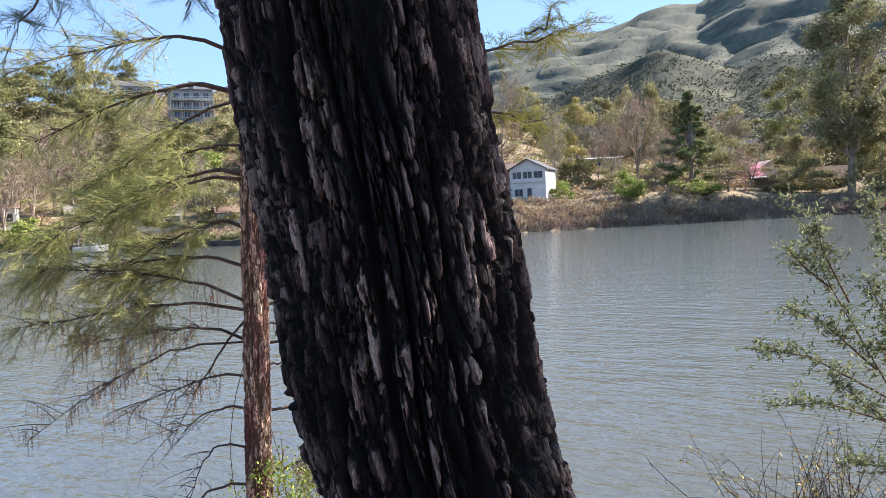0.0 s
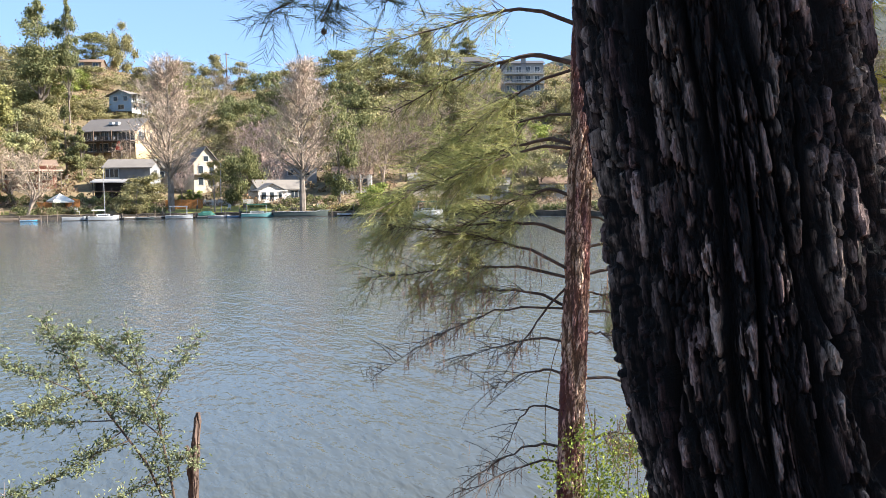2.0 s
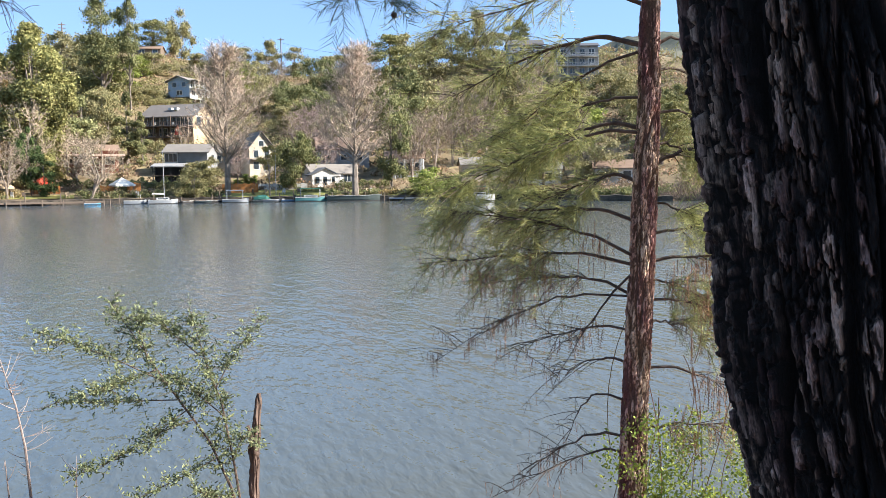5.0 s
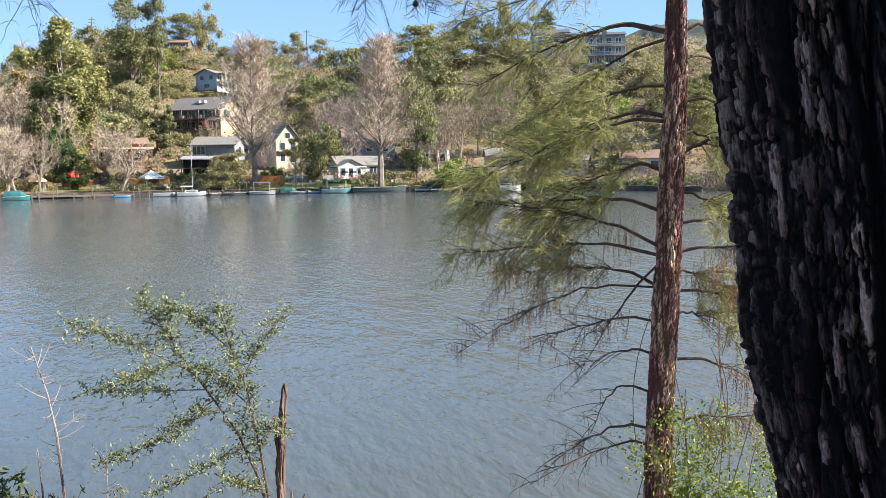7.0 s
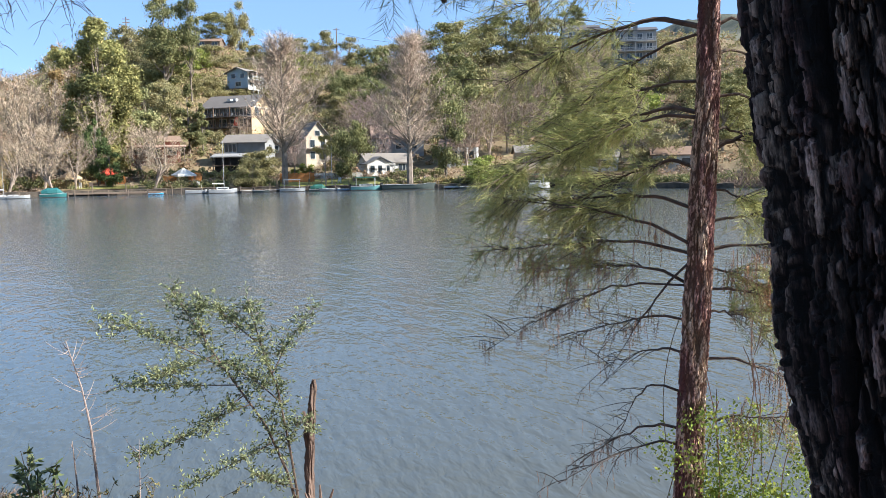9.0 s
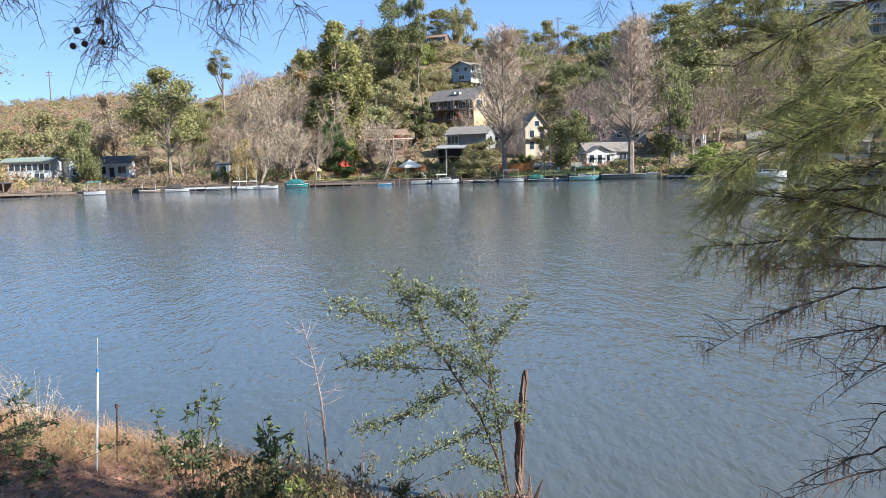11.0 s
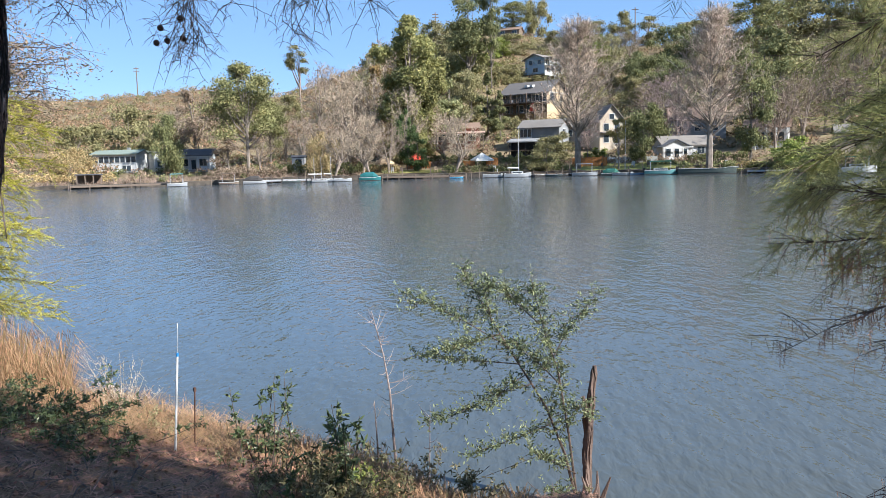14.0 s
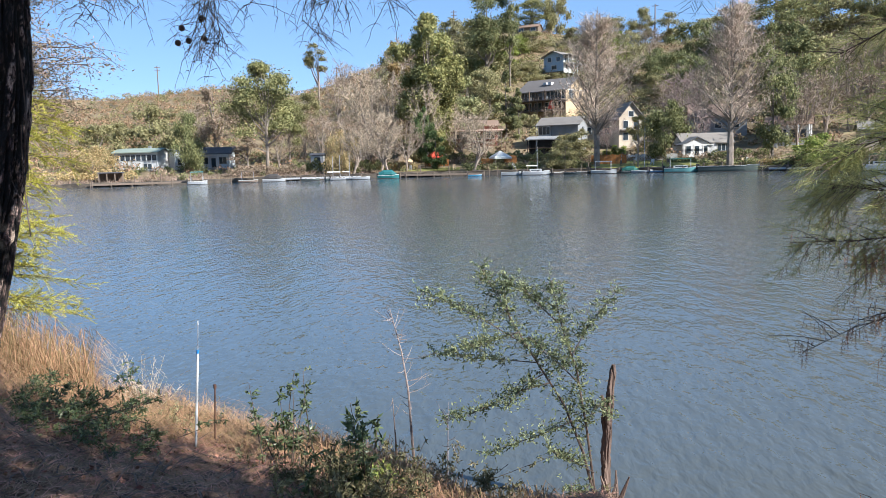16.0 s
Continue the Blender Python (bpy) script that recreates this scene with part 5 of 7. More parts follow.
house("pinkish roofed wing of the shore house", -7.6, 166, -20, 6, 7, 4.8, 1.6, "x", PINK, ROOF_B, [("front", -1, 2.6, 1.2, 1.2), ("front", 1.4, 2.6, 1.2, 1.2)])
house("pale house with a light gabled roof among trees", -25.6, 222, 22, 9, 8, 3.6, 2.6, "y", CREAM, PINK, [("front", -1.8, 1, 1.4, 1.4), ("front", 1.8, 1, 1.4, 1.4)])
house("brown-roofed boat shed with open dark sides", -29.0, 200, 4, 12, 6, 2.2, 2.2, "x", DARKW, ROOF_B, [], name="boat_shed", over=1.2)
house("low dark shed at the lake edge", -26.2, 207, 2, 10, 4, 2.0, 0.3, "flat", BROWN_W, STEEL, [], name="shed", over=0.8)
house("white house half hidden on the wooded slope", -22.8, 308, 10, 7, 6, 3.4, 1.6, "y", WHITE, ROOF_G, [("front", 0, 1, 1.6, 1.3)])
house("grey house half hidden on the wooded slope", -24.2, 312, -6, 11, 6, 3.0, 1.6, "x", GREYW, ROOF_D, [("front", -2, 1, 1.6, 1.2), ("front", 2, 1, 1.6, 1.2)])
house("flat-roofed tan house behind bare trees", -14.2, 232, 6, 14, 7, 3.0, 0.4, "flat", TAN, WHITE, [("front", u, 1, 1.8, 1.2) for u in (-4, 0, 4)])
h = house("white house with columns behind the shore garden", 27.4, 189, -4, 9, 7, 3.6, 1.8, "x", WHITE, ROOF_B, [("front", u, 0.8, 1.3, 1.7) for u in (-3, -1, 1, 3)])
for x in (-4.2, -2.1, 0, 2.1, 4.2):
    part("column", Geo().tube([(x, -4.6, -1.5), (x, -4.6, 3.5)], [0.13, 0.12], 8), WHITE, h)
house("low white house seen between branches", 17.4, 172, -6, 9, 6, 2.8, 1.4, "x", WHITE, ROOF_G, [("front", -2, 0.9, 1.5, 1.2), ("front", 2, 0.9, 1.5, 1.2)])
house("grey-roofed bungalow seen between branches", 21.6, 182, 8, 11, 7, 3.0, 1.6, "x", CREAM, ROOF_G, [("front", -3, 0.9, 1.5, 1.2), ("front", 1, 0.9, 1.5, 1.2)])
house("pale bungalow behind the near shore trees", 12.0, 165, 4, 9, 6, 2.8, 1.5, "x", WHITE, ROOF_B, [("front", -2, 0.9, 1.5, 1.2), ("front", 2, 0.9, 1.5, 1.2)])


# ---- garden structures, docks and boats ----
def gazebo(label, a, r, w, tall, cloth):
    h = thing("gazebo", label, "gazebo", facing(a, r, 20), "gazebos by the shore")
    x = w / 2
    for sx in (-1, 1):
        for sy in (-1, 1):
            part("post", Geo().box(sx * x - 0.07, sy * x - 0.07, -0.5, sx * x + 0.07, sy * x + 0.07, tall), BROWN_W, h)
    g = Geo()
    e = x + 0.3
    g.v = [(-e, -e, tall), (e, -e, tall), (e, e, tall), (-e, e, tall), (0, 0, tall + 1.5), (-e, -e, tall - 0.35), (e, -e, tall - 0.35), (e, e, tall - 0.35), (-e, e, tall - 0.35)]
    g.f = [(0, 1, 4), (1, 2, 4), (2, 3, 4), (3, 0, 4), (5, 6, 1, 0), (6, 7, 2, 1), (7, 8, 3, 2), (8, 5, 0, 3)]
    part("canopy", g, cloth, h)


gazebo("white canvas gazebo beside an orange fence", 47.2, 172, 3.4, 2.1, CANVAS)
gazebo("tan canvas gazebo at the waterside", 54.4, 171, 2.8, 2.0, TAN)
gazebo("reddish canopy over a garden seat", 52.0, 176, 2.8, 2.2, RED_C)


def fence(label, a0, a1, r, tall, material):
    h = thing("fence", label, "fence", Matrix.Translation(polar((a0 + a1) / 2, r)))
    c, n = polar((a0 + a1) / 2, r), max(6, int(abs(a1 - a0) * r * 0.0175 / 0.5))
    for i in range(n):
        a = a0 + (a1 - a0) * i / n
        p, q = polar(a, r), polar(a + (a1 - a0) / n * 0.93, r)
        z = land_z(a, r)
        g = Geo()
        d = (q - p).normalized()
        s = Vector((-d.y, d.x, 0)) * 0.03
        g.v = [tuple(v + Vector((0, 0, zz)) - c) for zz in (z - 0.4, z + tall * (0.97 + 0.05 * (i % 3))) for v in (p - s, q - s, q + s, p + s)]
        g.f = [(3, 2, 1, 0), (4, 5, 6, 7), (0, 1, 5, 4), (1, 2, 6, 5), (2, 3, 7, 6), (3, 0, 4, 7)]
        part("plank", g, material, h)
    part("rail", Geo().tube([polar(a0, r + 0.06, land_z(a0, r) + tall * 0.7) - c, polar(a1, r + 0.06, land_z(a1, r) + tall * 0.7) - c], [0.05, 0.05], 4), material, h)


fence("orange cedar plank fence behind the docks", 38.1, 40.6, 171, 2.0, ORANGE)
fence("orange cedar plank fence beside the gazebo", 46.0, 46.9, 173, 2.3, ORANGE)
fence("orange plank fence of a garden by the water", 47.7, 48.6, 171, 1.9, ORANGE)
fence("orange plank fence behind the lawn", 51.0, 52.8, 177, 2.2, ORANGE)
fence("white picket fence of the cottage garden", 34.6, 38.5, 176, 1.3, WHITE)


def dock(label, a0, a1, r, wide, material, rail=False):
    h = thing("dock", label, "dock", Matrix.Translation(polar((a0 + a1) / 2, r)), "docks along the shore")
    c = polar((a0 + a1) / 2, r)
    p, q = polar(a0, r) - c, polar(a1, r) - c
    d = (q - p).normalized()
    s = Vector((-d.y, d.x, 0)) * wide / 2
    g = Geo()
    g.v = [tuple(v + Vector((0, 0, z))) for z in (0.3, 0.62) for v in (p - s, q - s, q + s, p + s)]
    g.f = [(3, 2, 1, 0), (4, 5, 6, 7), (0, 1, 5, 4), (1, 2, 6, 5), (2, 3, 7, 6), (3, 0, 4, 7)]
    part("deck", g, material, h)
    n = max(2, int((q - p).length / 3))
    for i in range(n + 1):
        v = p.lerp(q, i / n)
        for sgn in (-1, 1):
            b = v + s * sgn * 0.9
            part("post", Geo().tube([b + Vector((0, 0, -1.6)), b + Vector((0, 0, 1.0 + 0.8 * rail))], [0.11, 0.1], 6), BROWN_W, h)
    if rail:
        part("rail", Geo().tube([p + Vector((0, 0, 1.6)), q + Vector((0, 0, 1.6))], [0.05, 0.05], 4), BROWN_W, h)


dock("long low wooden dock at the foot of the hill", 69.5, 76, 156.5, 2.0, BROWN_W), dock("low grey floating dock", 57.5, 63, 160.5, 1.6, STEEL)
dock("low wooden dock at a garden", 48.4, 54.6, 163.5, 1.8, BROWN_W), dock("dark railed dock at the cottage lawn", 29.2, 32.8, 161.5, 3.0, DARKW, True)
dock("weathered dock with moored boats", 40.2, 46, 163, 1.8, BROWN_W), dock("concrete landing below the garden", 25.2, 28.6, 158.5, 2.0, STEEL)
dock("weathered dock in front of the lawn", 35.6, 39.8, 162.3, 1.6, BROWN_W)


def boat(label, a, r, turn, length, beam, free, hull, top=None, cover=None, mast=0.0, name="boat", cabin=0.0):
    h = thing(name, label, "boat", Matrix.Translation(polar(a, r, 0)) @ Matrix.Rotation(radians(a + turn), 4, "Z"), "boats moored along the shore")
    length, beam, free = length * 0.8, beam * 0.85, free * 0.75
    g, n = Geo(), 12
    ring = []
    for i in range(n + 1):
        u = i / n
        ring.append((length * (u - 0.5), beam / 2 * (1 - max(0, (u - 0.55) / 0.45) ** 2.2) * (0.86 + 0.14 * min(1, u * 5))))
    ring = ring + [(x, -y) for x, y in ring[::-1]]
    k = len(ring)
    for z, s in ((-0.25, 0.72), (free * 0.4, 0.93), (free, 1.0)):
        g.v += [(x * (0.9 + 0.1 * s), y * s, z + (0.22 * free if x > length * 0.3 and z > 0 else 0)) for x, y in ring]
    g.f = [(j * k + i, j * k + (i + 1) % k, (j + 1) * k + (i + 1) % k, (j + 1) * k + i) for j in range(2) for i in range(k)] + [tuple(range(k))[::-1], tuple(2 * k + i for i in range(k))]
    part("hull", g, hull, h)
    # Dark band along the hull: shadow at the waterline put in as a strip.
    part("waterline", Geo().tube([(x * 0.97, y * 0.88, 0.05) for x, y in ring], [0.06] * k, 4), DARKW, h)
    part("cockpit", Geo().box(-length * 0.42, -beam * 0.34, free - 0.1, length * 0.22, beam * 0.34, free + 0.02), DARKW, h)
    for u in (-0.28, 0.02):
        part("seat", Geo().box(length * u, -beam * 0.36, free + 0.02, length * (u + 0.08), beam * 0.36, free + 0.14), BROWN_W, h)
    part("motor", Geo().box(-length * 0.53, -0.16, free * 0.5, -length * 0.47, 0.16, free + 0.5), DARKW, h)
    part("gunwale", Geo().tube([(x * 1.005, y * 1.02, free + 0.03 + (0.22 * free if x > length * 0.3 else 0)) for x, y in ring], [0.035] * k, 4), WHITE, h)
    if cabin:
        c = part("cabin", Geo().box(-length * 0.22, -beam * 0.32, free, length * 0.2, beam * 0.32, free + cabin), WHITE, h)
        part("cabin_window", Geo().box(-length * 0.18, -beam * 0.33, free + cabin * 0.4, length * 0.16, beam * 0.33, free + cabin * 0.8), PANE, c)
    if cover:
        part("tarpaulin", Geo().tube([(-length * 0.42, 0, free + 0.1), (-length * 0.2, 0, free + 0.35), (length * 0.15, 0, free + 0.4), (length * 0.4, 0, free + 0.15)],
                                     [beam * 0.3, beam * 0.42, beam * 0.42, 0.1], 10), cover, h)
    if top:
        part("canopy", Geo().box(-length * 0.34, -beam * 0.46, free + 1.75, length * 0.3, beam * 0.46, free + 1.9), top, h)
        for x in (-0.32, 0.28):
            for y in (-0.42, 0.42):
                part("canopy_post", Geo().tube([(length * x, beam * y, free), (length * x, beam * y, free + 1.76)], [0.035, 0.035], 5), STEEL, h)
    if mast:
        part("mast", Geo().tube([(length * 0.05, 0, free), (length * 0.05, 0, free + mast)], [0.06, 0.04], 6), STEEL, h)
        part("boom", Geo().tube([(length * 0.05, 0, free + 1.2), (-length * 0.36, 0, free + 1.25)], [0.12, 0.09], 6), CANVAS, h)
    return h


HULL = paint("dull_white_hull", (0.30, 0.315, 0.33), 0.6)
AQUA = paint("aqua_hull", (0.10, 0.24, 0.25), 0.5)
BLUE_B, DUSK = paint("blue_cover", (0.10, 0.19, 0.32), 0.8), paint("grey_green_hull", (0.07, 0.09, 0.085), 0.6)
boat("aqua pontoon boat with a teal canopy at the lawn", 34.35, 158.5, 4, 8.0, 2.6, 1.1, AQUA, GREEN_T, cabin=0.5)
boat("long dark barge with a pale waterline at the dock", 31.2, 158.6, 2, 14.0, 3.0, 1.4, DUSK, cover=None)
boat("low white runabout at the lawn dock", 37.0, 159.5, -6, 5.2, 1.9, 0.6, HULL), boat("pale blue rowing boat", 35.9, 159.0, 8, 4.2, 1.5, 0.5, BLUE_B)
boat("green-covered boat at the lawn dock", 37.8, 160, 0, 5.0, 1.9, 0.5, DUSK, cover=GREEN_T)
boat("white motor boat with a dark cockpit under a hard top", 39.7, 159.8, -4, 6.4, 2.3, 0.8, HULL, top=HULL)
boat("white sailing boat with a blue sail cover and a tall mast", 44.6, 159.6, 6, 7.0, 2.2, 0.9, HULL, mast=9.6, name="sailboat", cabin=0.5), boat("white open motor boat", 46.3, 160.4, 4, 6.0, 2.0, 0.85, HULL)
boat("dark dinghy beside the dock", 43.0, 160.4, 40, 4.0, 1.6, 0.5, DARKW), boat("upturned grey dinghy tied to the dock", 41.9, 160, -30, 4.4, 1.7, 0.5, DUSK), boat("dark rowing boat under the railed deck", 41.2, 160.3, 15, 4.0, 1.5, 0.5, DARKW)
boat("small bright blue kayak at the garden edge", 49.1, 161.6, 0, 3.6, 0.9, 0.3, paint("blue_plastic", (0.03, 0.30, 0.55), 0.4), name="kayak")
boat("turquoise boat under a turquoise cover", 55.5, 158.6, 2, 5.6, 2.2, 0.8, TEAL, cover=TEAL)
boat("white sailing dinghy with a bare mast", 59.1, 157, 8, 4.6, 1.7, 0.5, HULL, mast=4.6, name="sailboat"), boat("white sailing dinghy at the grey dock", 58.4, 157.4, -12, 4.6, 1.7, 0.5, HULL, mast=4.6, name="sailboat"), boat("beached dinghy with a short mast", 59.6, 157.6, 20, 3.8, 1.5, 0.5, DUSK, mast=4.4, name="sailboat")
boat("white skiff with pale seats", 57.5, 157, 4, 4.6, 1.8, 0.6, HULL), boat("low white boat in the reeds", 63.8, 157.5, 2, 5.6, 2.0, 0.6, HULL, cover=DARKW), boat("grey skiff in the reeds", 61.2, 157.6, -6, 4.6, 1.7, 0.5, DUSK)
boat("white and sea-green motor boat at the long dock", 69.1, 154, 6, 4.6, 1.9, 0.7, HULL, top=AQUA), boat("pale skiff with an awning frame", 65.6, 158, 0, 4.8, 1.9, 0.5, BROWN_W, top=BROWN_W)
boat("white motor boat with a green canopy", 21.9, 151, 4, 7.4, 2.5, 1.3, WHITE, top=GREEN_T, cabin=0.6)
boat("low dark boat at the concrete landing", 26.8, 156, 6, 4.6, 1.8, 0.6, DUSK)


# mooring posts, garden walls, hedges and bits of furniture along the shore
for k, a in enumerate((75.9, 73.2, 71.5, 66.8, 62.6, 60.2, 54.2, 53.1, 51.0, 48.0, 47.4, 45.2, 43.4, 41.3, 40.8, 38.6, 36.6, 35.6, 33.0, 29.0, 27.4, 25.6)):
    tagged(part("mooring_post", Geo().tube([polar(a, by(FAR_SHORE, a) - 2.2, -1.2), polar(a + 0.01, by(FAR_SHORE, a) - 2.2, 1.3 + 0.5 * (k % 3))], [0.11, 0.09], 7), BROWN_W), "weathered round mooring post in the water", "post", "mooring posts along the shore")
tagged(part("light_pole", Geo().tube([polar(36.85, 163.5, 0.8), polar(36.83, 163.5, 11.0)], [0.07, 0.045], 6), STEEL), "thin pale pole standing on the lawn edge", "pole")


def hedge(label, a0, a1, r, tall, deep, material, seed):
    """A clipped row of leaves along the shore."""
    q = np.random.default_rng(seed)
    n = int(abs(a1 - a0) * r * 0.0175 * tall * 70)
    aa, rr = q.uniform(a0, a1, n), r + q.uniform(-deep / 2, deep / 2, n)
    lump = tall * (0.75 + 0.25 * np.sin(aa * 6.1 + seed) * np.sin(aa * 2.3))
    pts = np.array([tuple(polar(a, b, land_z(a, r) + t * h)) for a, b, t, h in zip(aa, rr, q.uniform(0, 1, n) ** 0.7, lump)])
    tagged(part("hedge", leaves(pts, 0.34, 1.25, q, tri=True), material), label, "hedge", "hedges along the shore")


hedge("olive bushes below the tan house", 42.2, 46.2, 215, 4.2, 3.0, LEAF_OLIVE, 12), hedge("dark bushes beside the blue house", 43.9, 46.0, 262, 3.5, 3.0, LEAF_OAK, 13)
hedge("dark hedge above the garden wall", 43.2, 48.2, 176, 3.4, 2.0, LEAF_DARK, 1), hedge("olive shrubs at the foot of the deck", 45.0, 48.5, 168, 1.5, 1.4, LEAF_OLIVE, 2)
hedge("green clipped hedge on the lawn", 33.2, 35.4, 170, 1.2, 1.2, LEAF_GREEN, 3), hedge("dark shrubs beside the cottage", 28.6, 32.6, 172, 2.4, 2.0, LEAF_DARK, 4)
hedge("dry bushes over the seawall", 26.5, 29.4, 161, 1.6, 1.6, LEAF_TAN, 5), hedge("dark shrubs behind the landing", 22.0, 27.0, 166, 2.6, 2.4, LEAF_OAK, 6)
hedge("brown brush at the foot of the slope", 61.5, 67.0, 166, 2.4, 3.0, LEAF_GREY, 7), hedge("dark brush behind the dinghies", 56.0, 62.5, 169, 3.0, 3.0, LEAF_DARK, 8), hedge("tan brush over the old landing", 73.0, 79.0, 165, 2.0, 3.0, LEAF_TAN, 9)
hedge("dark shrubs below the red-brown house", 48.6, 53.0, 184, 2.6, 2.4, LEAF_DARK, 10), hedge("dry shrubs beside the orange fence", 53.2, 56.5, 170, 1.8, 2.0, LEAF_TAN, 11)
for k, (a, r) in enumerate(((53.9, 168.5), (53.2, 168), (50.6, 168.3), (46.2, 166.5), (38.4, 166), (37.6, 166.6), (36.3, 167), (35.2, 165.8), (30.2, 163.8), (29.9, 163.6))):
    c = thing("garden_chair", "pale garden chair on the shore lawn", "chair", facing(a, r, 25 * (k % 5) - 40), "garden chairs on the lawns")
    m = (WHITE, BROWN_W, TAN)[k % 3]
    part("seat", Geo().box(-0.32, -0.32, 0.55, 0.32, 0.32, 0.62), m, c), part("backrest", Geo().box(-0.32, 0.26, 0.62, 0.32, 0.32, 1.3), m, c)
    for lx in (-0.28, 0.28):
        for ly in (-0.28, 0.28):
            part("leg", Geo().box(lx - 0.035, ly - 0.035, 0, lx + 0.035, ly + 0.035, 0.55), m, c)


# ---- poles and wires ----
def utility_pole(a, r, tall, arms=1):
    h = thing("utility_pole", "tall weathered wooden utility pole on the ridge", "pole", facing(a, r, 0), "utility poles on the hill")
    part("shaft", Geo().tube([(0, 0, -0.5), (0, 0, tall)], [0.28, 0.2], 7), BROWN_W, h)
    for i in range(arms):
        part("crossarm", Geo().box(-1.3, -0.16, tall - 0.9 - 1.3 * i, 1.3, 0.04, tall - 0.65 - 1.3 * i), BROWN_W, h)


utility_pole(71.3, 402, 14, 2), utility_pole(36.2, 332, 15), utility_pole(-10.6, 300, 14, 2), utility_pole(-10.1, 292, 8, 0), utility_pole(40.0, 336, 11), utility_pole(59, 340, 10)
utility_pole(50.4, 330, 12, 2)
for name, a0, r0, z0, a1, r1, z1 in (("power_line", 36.2, 332, 62, 28, 340, 60), ("power_line", -10.6, 300, 48, -36, 360, 44), ("power_line", -10.6, 300, 46.5, -36, 360, 41.5),
                                     ("power_line", 39, 205, 18, 28, 205, 19)):
    p, q = polar(a0, r0, z0), polar(a1, r1, z1)
    path = [p.lerp(q, i / 12) - Vector((0, 0, 4 * (i / 12) * (1 - i / 12) * 2.5)) for i in range(13)]
    tagged(part(name, Geo().tube(path, [0.05] * 13, 3), DARKW), "thin dark sagging power line above the trees", "cable")


# ---- the near bank ----
rng = np.random.default_rng(5)
NEEDLE = surface("cypress_needles", (0.20, 0.215, 0.075), (0.40, 0.395, 0.155), 2.5, 0.6, 0, vary="island", spread=0.4, thin=0.5)
NEEDLE_DARK = surface("dark_needles", (0.05, 0.065, 0.035), (0.11, 0.125, 0.06), 2.5, 0.6, 0, vary="island", spread=0.35, thin=0.25)
NEEDLE_YELLOW = surface("yellow_needles", (0.30, 0.29, 0.04), (0.50, 0.46, 0.09), 2.5, 0.6, 0, vary="island", spread=0.35, thin=0.4)
NEEDLE_BROWN = surface("withered_needles", (0.16, 0.09, 0.05), (0.32, 0.19, 0.11), 2.5, 0.8, 0, vary="island", spread=0.35, thin=0.2)
WILLOW_LEAF = surface("willow_leaves", (0.125, 0.155, 0.075), (0.27, 0.295, 0.15), 3, 0.8, 0, vary="island", spread=0.4, thin=0.3)
VINE_LEAF = surface("vine_leaves", (0.14, 0.19, 0.03), (0.31, 0.37, 0.075), 3, 0.5, 0, vary="island", spread=0.35, thin=0.4)
WEED_LEAF = surface("weed_leaves", (0.10, 0.092, 0.042), (0.25, 0.22, 0.105), 3, 0.6, 0, vary="island", spread=0.4, thin=0.2)
SHRUB_LEAF = surface("shrub_leaves", (0.06, 0.085, 0.035), (0.155, 0.185, 0.08), 3, 0.4, 0, vary="island", spread=0.4, thin=0.2)
STRAW = surface("dry_straw", (0.19, 0.115, 0.058), (0.40, 0.265, 0.14), 2, 0.9, 0, vary="island", spread=0.4, thin=0.2)
LITTER = surface("fallen_needles", (0.13, 0.062, 0.04), (0.42, 0.245, 0.155), 4, 0.9, 0, vary="island", spread=0.5)
TWIG = surface("dark_twigs", (0.045, 0.032, 0.026), (0.12, 0.085, 0.065), 8, 0.9, 0.3, 60)
DEADWOOD = surface("dead_wood", (0.05, 0.033, 0.027), (0.19, 0.135, 0.108), 6, 0.9, 0.7, 50, (1, 1, 0.2))
GREYTWIG = surface("grey_dead_twigs", (0.17, 0.13, 0.118), (0.32, 0.26, 0.235), 6, 0.9, 0.3, 50)


